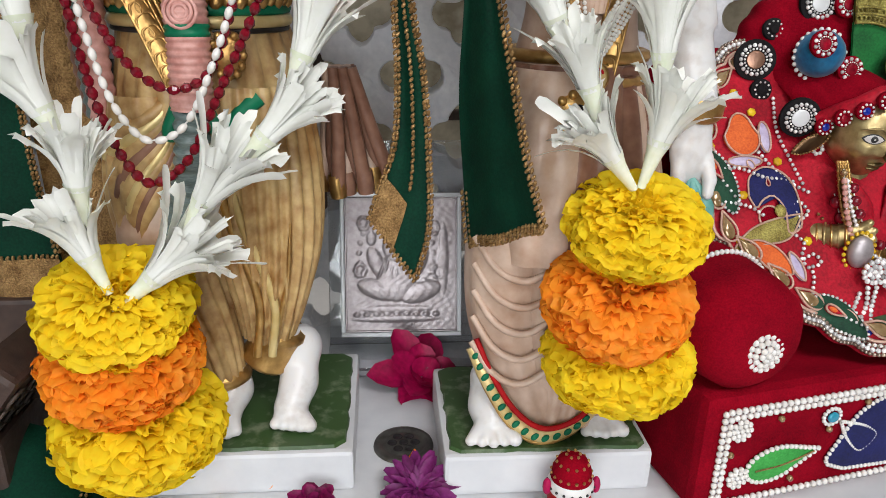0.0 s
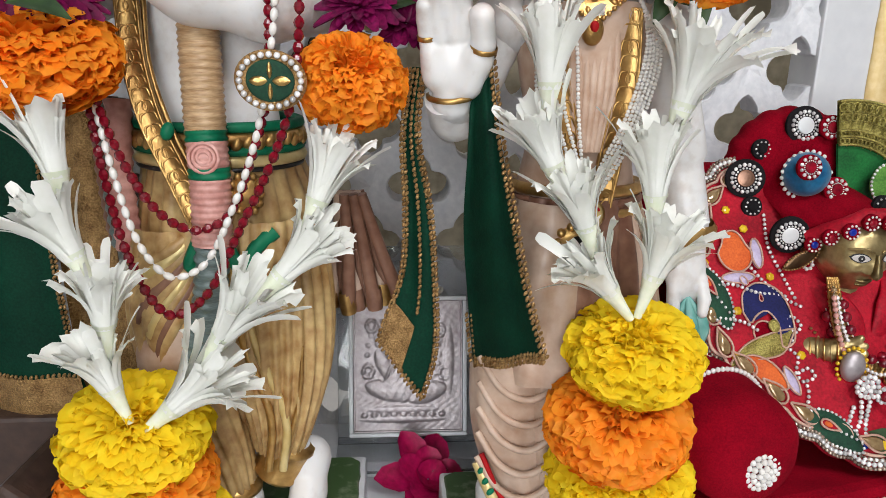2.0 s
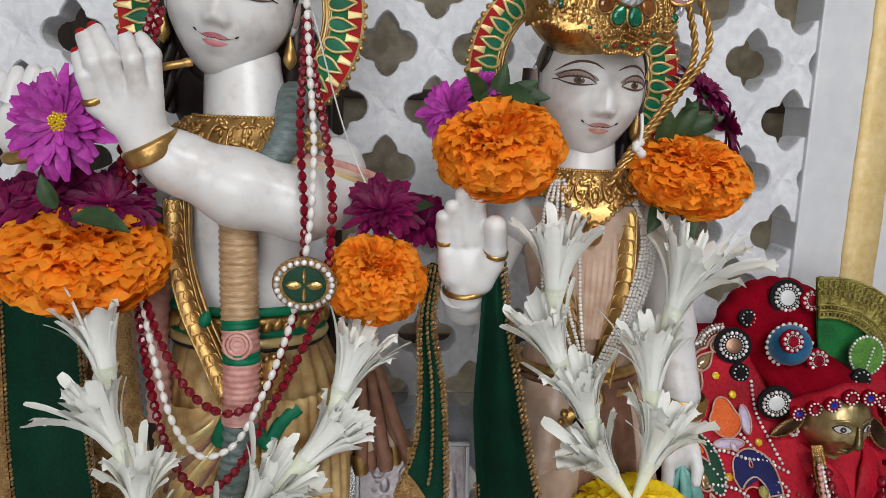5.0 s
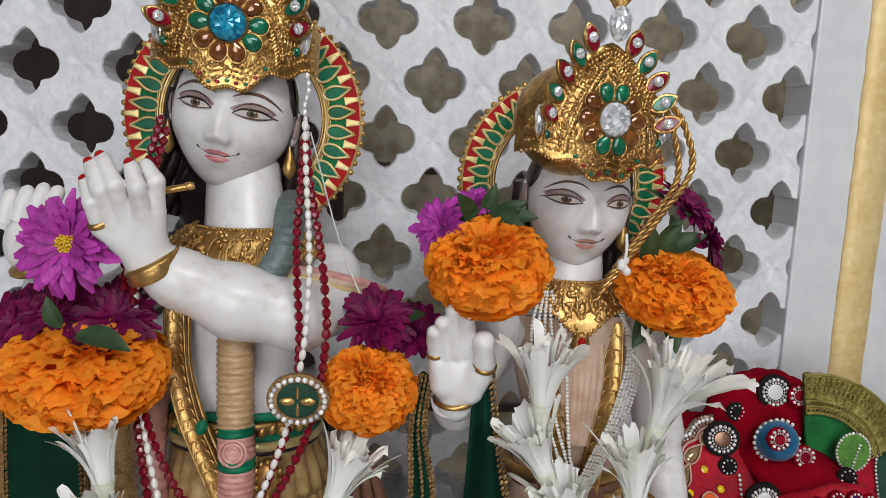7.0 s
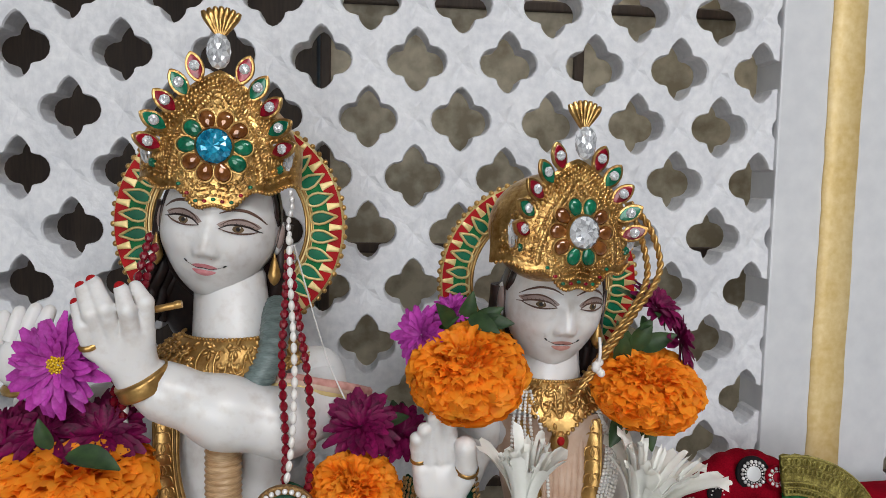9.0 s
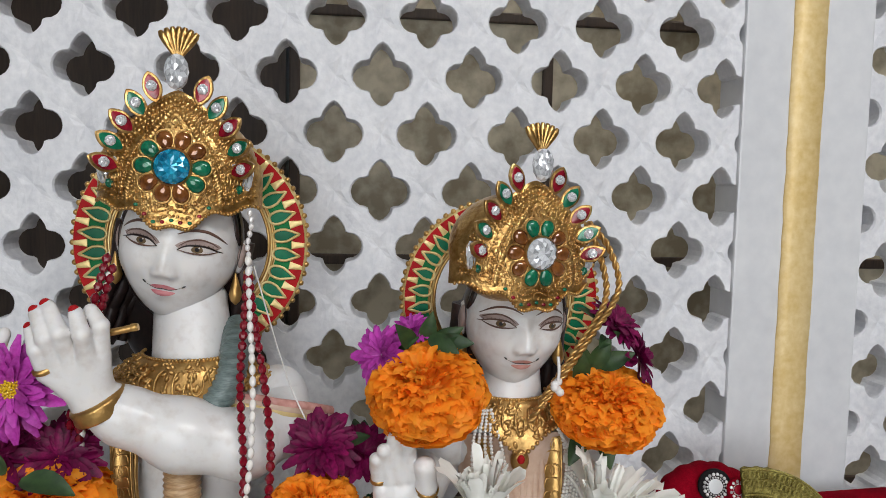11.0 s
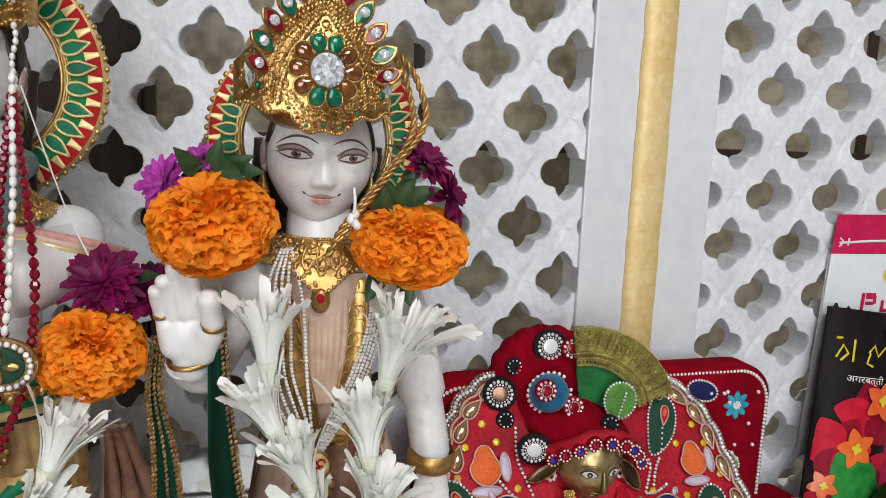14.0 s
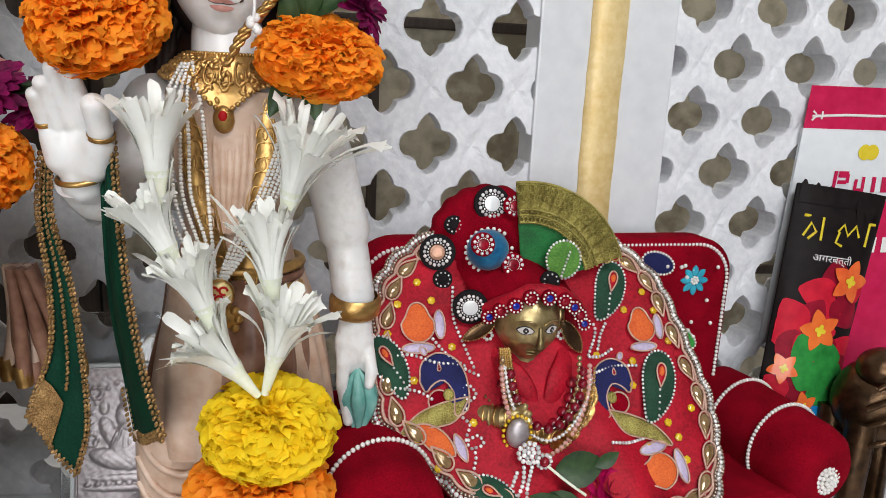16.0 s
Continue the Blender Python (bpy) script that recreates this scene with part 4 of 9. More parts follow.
def pleated(s, rings, mat, folds, depth, n=110, phase=0.0, twist=0.0, y_gain=1.0):
    """Drape: rings of (cx, cy, z, rx, ry) with folds that run down it."""
    R = spline(np.array(rings)[:, [0, 1, 2, 3, 4]], 40)
    ang = np.linspace(0, 2 * math.pi, n, endpoint=False)
    rows = []
    for k, (cx, cy, z, rx, ry) in enumerate(R):
        u = k / 39
        f = 1 + depth * (0.35 + 0.65 * u) * (np.abs(np.sin(folds / 2 * ang + phase + twist * u)) - 0.5) + 0.3 * depth * np.sin(3 * ang + 5 * u)
        rows.append(np.column_stack([cx + rx * f * np.cos(ang), cy + ry * f * np.sin(ang), np.full(n, z)]))
    s.grid(np.array(rows)[::-1], mat, False, True)


def band(s, pts, rad, mat, n=10, m=40, flat=1.0, up=(0, 0, 1)):
    s.tube(spline(pts, m), rad, mat, n, True, flat, up)


def collar(s, c, r0, r1, z0, drop, mat, seed, point=0.0):
    """Broad embossed collar: a curved plate with filigree bosses and a beaded edge."""
    rng = np.random.RandomState(seed)
    ang = np.linspace(-1.75, 1.75, 50)

    def at(t, a, lift=0.0):
        r = r0 + (r1 - r0) * t + lift
        z = z0 - drop * t - point * t * t * math.exp(-((a / 0.35) ** 2))
        return np.array([c[0] + r * math.sin(a) * 1.12, c[1] - r * math.cos(a) * 1.02, z + 0.5 * drop * (1 - math.cos(a)) * t * 0.6])
    s.grid(np.array([[at(t, a, 0.0008 * math.sin(9 * t)) for a in ang] for t in np.linspace(0, 1, 9)])[::-1], mat)
    for a in np.linspace(-1.7, 1.7, 46):
        s.ell(at(1.0, a, 0.0006), 0.0015, None, mat, 6)
        s.ell(at(0.03, a, 0.0006), 0.0012, None, mat, 6)
    for k in range(150):
        a, t = rng.uniform(-1.6, 1.6), rng.uniform(0.12, 0.92)
        s.ell(at(t, a, 0.0006), (0.0026, 0.0013, 0.0014), turned(0, rng.uniform(0, 180), 0), mat, 6)
    for a in np.linspace(-1.3, 1.3, 11):
        q = [at(0.5 + 0.26 * math.sin(w), a + 0.09 * math.cos(w), 0.0014) for w in np.linspace(0, 5.4, 10)]
        s.tube(np.array(q), 0.0008, mat, 5)


# flute player
A = Shape()
rotA = turned(2, 10, 0)
face(A, (-0.0572, 0.4435, 0.4826), (0.0368, 0.038, 0.0437), rotA)
band(A, [(-0.054, 0.453, 0.460), (-0.052, 0.447, 0.428), (-0.049, 0.438, 0.396)], np.linspace(0.0222, 0.0268, 20), SKIN, 20, 20)
# torso, shoulders and arms
A.ell((-0.048, 0.438, 0.375), (0.052, 0.030, 0.034), None, SKIN, 26)
band(A, [(-0.050, 0.436, 0.385), (-0.050, 0.432, 0.340), (-0.050, 0.430, 0.300), (-0.048, 0.430, 0.262)], spline([(0.044, 0, 0), (0.040, 0, 1), (0.037, 0, 2), (0.043, 0, 3)], 40)[:, 0], SKIN, 28, 40, 0.72, (0, 1, 0))
for sg, x in ((-1, -0.098), (1, 0.004)):
    A.ell((x, 0.440, 0.380), (0.020, 0.021, 0.019), None, SKIN, 18)
FIST = [((-0.1121, 0.364, 0.4137), (-0.1144, 0.358, 0.4284), (-0.1190, 0.363, 0.4383), 0.0046), ((-0.1071, 0.364, 0.4179), (-0.1093, 0.356, 0.4354), (-0.1156, 0.362, 0.4474), 0.0049),
        ((-0.0995, 0.364, 0.4204), (-0.1019, 0.356, 0.4379), (-0.1100, 0.363, 0.4509), 0.0050), ((-0.0901, 0.362, 0.4244), (-0.0905, 0.356, 0.4372), (-0.0946, 0.360, 0.4478), 0.0048),
        ((-0.0842, 0.367, 0.4232), (-0.0829, 0.363, 0.4404), (-0.0892, 0.367, 0.4482), 0.0047)]
prims = limb([(0.005, 0.440, 0.377), (0.009, 0.418, 0.364), (-0.010, 0.391, 0.362)], [0.0200, 0.0190, 0.0195])
prims += limb([(-0.010, 0.391, 0.362), (-0.045, 0.385, 0.371), (-0.076, 0.379, 0.385), (-0.091, 0.375, 0.395)], [0.0200, 0.0208, 0.0158, 0.0122], 0.008)
for b, m_, t_, r_ in FIST:
    prims += [((-0.0905, 0.375, 0.396), b, 0.0105, r_ * 1.12, 0.004)]
for b, m_, t_, r_ in FIST:
    prims += [(b, m_, r_ * 1.08, r_, 0.0012), (m_, t_, r_, r_ * 0.84, 0.0012)]
blended(A, prims, 0.0009, SKIN)
for b, m_, t_, r_ in FIST[:4]:
    d = unit(np.array(t_) - m_)
    A.ell(np.array(t_) + d * r_ * 0.45 + np.array([0, -0.0012, 0.0]), (r_ * 0.62, r_ * 0.62, r_ * 0.62), None, RED, 10)
A.lathe([(0.0048, -0.0018), (0.0060, -0.001), (0.0060, 0.001), (0.0048, 0.0018)], (-0.1126, 0.3622, 0.4165), (-0.2, -0.3, 1), GLD, 16)
A.lathe([(0.0140, -0.0052), (0.0164, -0.0044), (0.0169, -0.0030), (0.0163, 0.0), (0.0165, 0.0030), (0.0160, 0.0044), (0.0130, 0.0052)], (-0.0876, 0.3755, 0.3925), (-0.42, -0.2, 0.88), GLD, 30)
# other arm, raised, and the far hand on the flute
band(A, [(-0.098, 0.440, 0.382), (-0.125, 0.435, 0.362), (-0.148, 0.415, 0.360), (-0.158, 0.398, 0.380)], [0.0195 - 0.0002 * k for k in range(30)], SKIN, 16, 30)
A.ell((-0.163, 0.392, 0.402), (0.013, 0.010, 0.018), turned(0, 15, 0), SKIN, 16)
fingers(A, (-0.162, 0.388, 0.414), (0.3, -0.05, 1), (1, 0.1, 0.1), 4, 0.021, 0.0044, 0.04, 0.5)
A.lathe([(0.0135, -0.003), (0.016, -0.001), (0.016, 0.002), (0.0135, 0.004)], (-0.159, 0.396, 0.386), (-0.2, -0.1, 1), GLD, 22)
band(A, [(-0.128, 0.371, 0.4250), (-0.0887, 0.3715, 0.4332), (-0.0655, 0.372, 0.4382)], 0.0021, GLD, 10, 10)
A.lathe([(0.0019, -0.002), (0.0024, -0.001), (0.0024, 0.001), (0.0019, 0.002)], (-0.068, 0.372, 0.4378), (0.98, 0, 0.18), GLD, 10)
# collar
collar(A, (-0.050, 0.436), 0.0262, 0.0450, 0.4105, 0.0200, GLD, 3, 0.013)
A.ell((-0.051, 0.398, 0.384), (0.010, 0.004, 0.008), None, GLD, 12)
A.ell((-0.051, 0.396, 0.3815), (0.004, 0.004, 0.005), None, BLK, 8)
# grey roll of cloth over one shoulder and down the back, with fine rings
q = spline([(-0.022, 0.446, 0.424), (-0.019, 0.416, 0.418), (-0.020, 0.400, 0.400), (-0.030, 0.395, 0.382), (-0.036, 0.398, 0.372)], 60)
A.tube(q, 0.0088 + 0.0007 * np.sin(np.arange(60) * 1.9), GRY, 14)
for k in range(6):
    d = 0.0042 * k
    q = spline([(-0.030, 0.402 - 0.1 * d, 0.384 - 0.3 * d), (-0.010, 0.402 - 0.25 * d, 0.388 - 0.55 * d), (0.009, 0.402 - 0.1 * d, 0.3845 - 0.75 * d), (0.026, 0.414, 0.378 - 0.85 * d), (0.040, 0.430, 0.370 - 0.9 * d)], 24)
    A.tube(q, np.linspace(0.0022, 0.0038, 24), (PNK, BEI, CRM)[k % 3], 8)
# wrapped sash hanging in front: tan, green bands, pink with a rosette, then grey
q = spline([(-0.047, 0.393, 0.350), (-0.046, 0.388, 0.320), (-0.045, 0.384, 0.295), (-0.044, 0.381, 0.270), (-0.045, 0.380, 0.235)], 120)
for k0, k1, mt in ((0, 56, TAN), (56, 62, GRN), (62, 76, PNK), (76, 82, GRN), (82, 119, PNK)):
    A.tube(q[k0:k1 + 1], 0.0108 + 0.0005 * np.sin(np.arange(k1 - k0 + 1) * 1.7), mt, 16)
for k, r in enumerate((0.0068, 0.0046, 0.0024)):
    A.lathe([(r, 0.0), (r + 0.0009, 0.0012), (r + 0.0018, 0.0)], q[69] + np.array([0, -0.0105, 0]), (0, -1, 0.1), PNK, 20)
q = spline([(-0.045, 0.380, 0.235), (-0.050, 0.384, 0.200), (-0.062, 0.390, 0.160), (-0.070, 0.396, 0.128)], 70)
A.tube(q, 0.0092 + 0.0008 * np.sin(np.arange(70) * 1.5), GRY, 14)
# belt, carved gold stole across the chest
for z, mt, r in ((0.296, GRN, 0.0030), (0.290, GLD, 0.0034), (0.283, GRN, 0.003), (0.277, CRM, 0.0036), (0.2725, BLK, 0.0016)):
    q = [(-0.048 + 0.047 * math.cos(a), 0.431 - 0.036 * math.sin(a), z) for a in np.linspace(0, 2 * math.pi, 30)]
    band(A, q, r, mt, 8, 60)
for k in range(22):
    a = 0.15 + 2.84 * k / 21
    A.ell((-0.048 + 0.0485 * math.cos(a), 0.431 - 0.0375 * math.sin(a), 0.287 + 0.0015 * (k % 2)), (0.0034, 0.0025, 0.0048), turned(0, 30, 0), GLD, 7)
for dx in (0.0, 0.013):
    q = [(-0.090 + dx, 0.404, 0.362), (-0.088 + dx, 0.397, 0.330), (-0.079 + dx, 0.391, 0.300), (-0.066 + dx, 0.385, 0.272), (-0.052 + dx * 0.6, 0.381, 0.246)]
    band(A, q, 0.0016, GLD, 8, 40)
q = [(-0.084, 0.400, 0.362), (-0.081, 0.393, 0.330), (-0.073, 0.387, 0.300), (-0.060, 0.381, 0.272), (-0.049, 0.378, 0.246)]
carved(A, np.array(q) + (0, -0.0020, 0), 0.0064, GLD, step=0.0062)
A.ell((-0.064, 0.381, 0.296), (0.0035, 0.003, 0.005), turned(0, 20, 0), GRN, 9)
A.ell((-0.026, 0.388, 0.262), (0.009, 0.006, 0.012), None, GLD, 12)
for k in range(12):
    a = k * math.pi / 6
    A.ell((-0.026 + 0.008 * math.cos(a), 0.3845, 0.262 + 0.011 * math.sin(a)), 0.0022, None, GLD, 6)
# dhoti, with folds sweeping between the legs
LEGS = [[(-0.048, 0.432, 0.275, 0.046, 0.036), (-0.046, 0.432, 0.240, 0.053, 0.044), (-0.046, 0.434, 0.190, 0.050, 0.042), (-0.042, 0.436, 0.140, 0.040, 0.034), (-0.038, 0.438, 0.105, 0.028, 0.026)],
        [(-0.022, 0.418, 0.245, 0.030, 0.030), (-0.018, 0.416, 0.200, 0.032, 0.033), (-0.016, 0.416, 0.150, 0.029, 0.031), (-0.017, 0.418, 0.110, 0.021, 0.023), (-0.020, 0.420, 0.086, 0.0158, 0.0165)],
        [(-0.074, 0.416, 0.240, 0.026, 0.028), (-0.076, 0.414, 0.190, 0.029, 0.030), (-0.070, 0.412, 0.140, 0.024, 0.026), (-0.056, 0.414, 0.090, 0.018, 0.020), (-0.050, 0.414, 0.062, 0.014, 0.016)]]
pleated(A, LEGS[0], OCHRE, 26, 0.15, twist=1.6)
pleated(A, LEGS[1], OCHRE, 26, 0.20, 150, 0.4, 4.2)
pleated(A, LEGS[2], OCHRE, 18, 0.17, 90, 0.2, -1.6)
A.ell((-0.077, 0.396, 0.165), (0.020, 0.014, 0.030), turned(0, 12, 0), BEI, 18)
for x0, x1 in ((-0.038, -0.021), (-0.032, -0.012)):
    band(A, [(x0, 0.386, 0.225), (x0 + 0.004, 0.384, 0.18), (x1, 0.392, 0.12), (x1 - 0.004, 0.396, 0.082)], 0.0026, GLD if x0 < -0.035 else CRM, 8, 30, 0.6, (0, 1, 0))
q = [(-0.040, 0.384, 0.236), (-0.030, 0.381, 0.22), (-0.022, 0.384, 0.232), (-0.012, 0.388, 0.24)]
band(A, q, 0.0042, GRN, 8, 30, 0.5, (0, 1, 0))
band(A, [(-0.052, 0.382, 0.238), (-0.058, 0.381, 0.222), (-0.047, 0.379, 0.226)], 0.004, GRN, 8, 20, 0.5, (0, 1, 0))
# swept folds: a fan from the sash over one thigh, long ones down the other leg


def drape_front(x, z):
    """Depth of the foremost drape at x, z."""
    best = 0.436
    for rings in LEGS:
        R = np.array(rings)[::-1]
        if z > R[-1, 2] or z < R[0, 2]:
            continue
        cx, cy, rx, ry = (np.interp(z, R[:, 2], R[:, j]) for j in (0, 1, 3, 4))
        f = (x - cx) / rx
        if abs(f) < 1:
            best = min(best, cy - ry * math.sqrt(1 - f * f))
    return best


def swept(s, xz, rad, mat, sink=0.0):
    p = spline([(x, 0.0, z) for x, z in xz], 22)
    y = np.array([drape_front(a[0], a[2]) for a in p])
    y = np.convolve(np.concatenate([[y[0]] * 2, y, [y[-1]] * 2]), np.ones(5) / 5, "valid")
    p[:, 1] = y + sink
    s.tube(p, rad * np.interp(np.arange(22), [0, 5, 17, 21], [0.5, 1.0, 1.05, 0.6]), mat, 10)


for k in range(9):
    u = k / 8
    swept(A, [(-0.054 + 0.004 * u, 0.246 - 0.018 * u), (-0.066 + 0.004 * u, 0.232 - 0.030 * u), (-0.084 + 0.006 * u, 0.222 - 0.052 * u), (-0.100 + 0.022 * u, 0.216 - 0.080 * u)], 0.0042, (OCHRE, CRM, OCHRE, BRN)[k % 4], 0.0008)
for dx in (0.0, 0.006):
    swept(A, [(0.0065 - dx, 0.170), (0.0035 - dx, 0.140), (-0.003 - dx, 0.110), (-0.008 - dx, 0.088)], 0.0016, GLD, -0.002)
# gold cuff, ankles and feet; one foot rests on its toes
A.lathe([(0.0120, -0.0150), (0.0160, -0.0140), (0.0172, -0.0110), (0.0160, -0.0090), (0.0166, 0.0), (0.0160, 0.0090), (0.0174, 0.0110), (0.0164, 0.0140), (0.0120, 0.0150)], (-0.0185, 0.4205, 0.0785), (0.42, -0.1, 0.9), GLD, 30)
A.lathe([(0.016, -0.004), (0.0195, -0.001), (0.0195, 0.003), (0.016, 0.006)], (-0.052, 0.414, 0.060), (0, 0, 1), GLD, 22)
prims = limb([(-0.0150, 0.421, 0.080), (-0.0035, 0.426, 0.0735)], [0.0125, 0.0135], 0.004)
prims += limb([(-0.0025, 0.426, 0.0715), (-0.0030, 0.414, 0.0530), (-0.0075, 0.402, 0.0415)], [0.0132, 0.0110, 0.0108], 0.006)
prims += [((-0.0075, 0.402, 0.0405), (-0.0165 + 0.0054 * k, 0.3885 + 0.0013 * abs(k - 3), 0.0358), 0.0085, 0.0036 + (0.0010 if k == 4 else 0), 0.0022) for k in range(5)]
blended(A, prims, 0.0010, SKIN)
prims = limb([(-0.0480, 0.420, 0.066), (-0.0450, 0.412, 0.050), (-0.0475, 0.400, 0.0430)], [0.0125, 0.0120, 0.0105], 0.005)
prims += [((-0.0475, 0.400, 0.0420), (-0.0610 + 0.0054 * k, 0.3850 + 0.0013 * abs(k - 3), 0.0358), 0.0085, 0.0035 + (0.0010 if k == 3 else 0), 0.0022) for k in range(5)]
blended(A, prims, 0.0010, SKIN)
# bunched brown end of the sash behind, a fan of rods of cloth
for k in range(9):
    u = k / 8
    band(A, [(0.020 + 0.014 * u, 0.444 + 0.006 * math.sin(k * 2.1), 0.250), (0.018 + 0.028 * u, 0.447 + 0.006 * math.sin(k * 2.1 + 1), 0.212), (0.013 + 0.046 * u, 0.450 + 0.007 * math.sin(k * 2.1), 0.170 + 0.010 * abs(u - 0.3))],
         np.linspace(0.0034, 0.0050, 14), BRN if k % 3 else BEI, 9, 14)
    e = (0.0128 + 0.046 * u, 0.450 + 0.007 * math.sin(k * 2.1), 0.172 + 0.010 * abs(u - 0.3))
    A.lathe([(0.005, -0.004), (0.0056, 0.0), (0.0056, 0.006), (0.0052, 0.011)], e, (-0.1, 0, 1), BRN if k % 2 else GLD, 10)
# rope-like brown bunch at the other side
for k in range(3):
    q = spline([(-0.098 - 0.006 * k, 0.412 + 0.006 * k, 0.31), (-0.100 - 0.005 * k, 0.408 + 0.006 * k, 0.27), (-0.098 - 0.004 * k, 0.406 + 0.006 * k, 0.225)], 50)
    A.tube(q, 0.0075 + 0.0006 * np.sin(np.arange(50) * 1.6 + k), PNK if k == 0 else GRY if k == 1 else BRN, 10)
tagged(A.make("statue", STATUE, None, "", (-0.035, 0.42, 0.031)), "white marble flute player statue in painted ochre drapery", "statue")

# standing companion with one hand raised
B = Shape()
rotB = turned(4, 3, 4)
face(B, (0.1590, 0.415, 0.4385), (0.0318, 0.034, 0.0392), rotB, 0.75, True, 0.52)
band(B, [(0.159, 0.420, 0.412), (0.159, 0.421, 0.390), (0.160, 0.420, 0.368)], np.linspace(0.0192, 0.0228, 16), SKIN, 18, 16)
B.ell((0.161, 0.420, 0.352), (0.046, 0.026, 0.026), None, SKIN, 24)
band(B, [(0.161, 0.418, 0.362), (0.162, 0.414, 0.325), (0.163, 0.414, 0.285), (0.163, 0.416, 0.255)], spline([(0.040, 0, 0), (0.036, 0, 1), (0.031, 0, 2), (0.037, 0, 3)], 40)[:, 0], BEI, 26, 40, 0.74, (0, 1, 0))
for x in (0.117, 0.207):
    B.ell((x, 0.421, 0.353), (0.019, 0.019, 0.020), None, SKIN, 16)
# folds of the bodice and its two embossed gold borders
for k in range(7):
    x = 0.150 + 0.004 * k
    band(B, [(x, 0.394, 0.362), (x + 0.0005, 0.389, 0.325), (0.161 + (k - 3) * 0.0026, 0.3875, 0.285)], 0.0026, BEI, 8, 20)
for sg in (-1, 1):
    q = [(0.161 + sg * 0.021, 0.397, 0.362), (0.162 + sg * 0.019, 0.3905, 0.325), (0.163 + sg * 0.012, 0.388, 0.285), (0.163 + sg * 0.007, 0.387, 0.255)]
    band(B, q, 0.0068, GLD, 10, 40, 0.4, (0, 1, 0))
    carved(B, np.array(q) + (0, -0.0024, 0), 0.0070, GLD, step=0.0075)
# collar
collar(B, (0.160, 0.420), 0.0205, 0.0345, 0.3860, 0.0170, GLD, 5, 0.014)
B.ell((0.1595, 0.386, 0.350), (0.006, 0.004, 0.008), None, GLD, 10)
B.ell((0.1595, 0.3825, 0.352), (0.0025, 0.002, 0.003), None, RED, 8)
# raised arm and open hand
band(B, [(0.116, 0.421, 0.352), (0.100, 0.415, 0.320), (0.088, 0.402, 0.302), (0.081, 0.382, 0.315)], [0.0155] * 16 + [0.0145, 0.0138, 0.013, 0.0124, 0.012, 0.0118, 0.0115, 0.0112], SKIN, 16, 24)
B.lathe([(0.0118, -0.0016), (0.0134, -0.0010), (0.0136, 0.0008), (0.0118, 0.0016)], (0.0845, 0.3830, 0.3160), (-0.08, -0.22, 1), GLD, 26)
PALM = [((0.0714, 0.375, 0.3430), (0.0697, 0.371, 0.3540), (0.0689, 0.367, 0.3602), 0.0044), ((0.0767, 0.374, 0.3455), (0.0746, 0.370, 0.3580), (0.0734, 0.365, 0.3660), 0.0047),
        ((0.0833, 0.374, 0.3465), (0.0808, 0.369, 0.3620), (0.0793, 0.364, 0.3738), 0.0050), ((0.0899, 0.374, 0.3470), (0.0884, 0.370, 0.3620), (0.0871, 0.365, 0.3736), 0.0048)]
prims = limb([(0.088, 0.402, 0.303), (0.0845, 0.384, 0.312)], [0.0122, 0.0108])
prims += [((0.0862, 0.3785, 0.3325), (0.0170, 0.0090, 0.0180), None, 0.006), ((0.0925, 0.377, 0.323), (0.0968, 0.373, 0.3345), 0.0085, 0.0085, 0.004), ((0.0760, 0.377, 0.326), (0.0735, 0.375, 0.338), 0.0070, 0.0062, 0.004)]
for b, m_, t_, r_ in PALM:
    prims += [(b, m_, r_ * 1.06, r_, 0.0016), (m_, t_, r_, r_ * 0.92, 0.0012)]
prims += [((0.0968, 0.373, 0.3345), (0.0996, 0.368, 0.3430), 0.0076, 0.0060, 0.002), ((0.0996, 0.368, 0.3430), (0.0976, 0.3645, 0.3560), 0.0060, 0.0064, 0.0012)]
blended(B, prims, 0.0008, SKIN)
for p_, ax, r_ in (((0.0712, 0.3745, 0.3455), (-0.1, -0.35, 1), 0.0049), ((0.0994, 0.3690, 0.3405), (0.1, -0.5, 1), 0.0066)):
    B.lathe([(r_, -0.0014), (r_ + 0.0007, -0.0010), (r_ + 0.0004, 0.0), (r_ + 0.0007, 0.0010), (r_, 0.0014)], p_, ax, GLD, 18)
# lowered arm with a lotus bud
band(B, [(0.207, 0.421, 0.352), (0.220, 0.424, 0.315), (0.230, 0.424, 0.275), (0.236, 0.416, 0.235)], [0.0175] * 8 + [0.0165] * 8 + [0.0135] * 8, SKIN, 18, 24)
B.lathe([(0.0142, -0.006), (0.0168, -0.003), (0.0168, 0.005), (0.0142, 0.008)], (0.2365, 0.4155, 0.232), (0.05, -0.15, 1), GLD, 24)
prims = limb([(0.2360, 0.4160, 0.236), (0.2372, 0.4145, 0.222)], [0.0128, 0.0104])
prims += [((0.2365, 0.4125, 0.2070), (0.0128, 0.0085, 0.0165), None, 0.006)]
for b, m_, t_, r_ in (((0.2295, 0.4105, 0.1995), (0.2290, 0.4070, 0.1800), (0.2330, 0.4035, 0.1560), 0.0042), ((0.2350, 0.4105, 0.1960), (0.2375, 0.4170, 0.1790), (0.2400, 0.4160, 0.1650), 0.0042),
                      ((0.2410, 0.4105, 0.1970), (0.2440, 0.4170, 0.1800), (0.2450, 0.4150, 0.1690), 0.0040), ((0.2455, 0.4090, 0.2020), (0.2475, 0.4045, 0.1900), (0.2460, 0.4020, 0.1820), 0.0040)):
    prims += [(b, m_, r_ * 1.1, r_, 0.002), (m_, t_, r_, r_ * 0.8, 0.0012)]
blended(B, prims, 0.0009, SKIN)
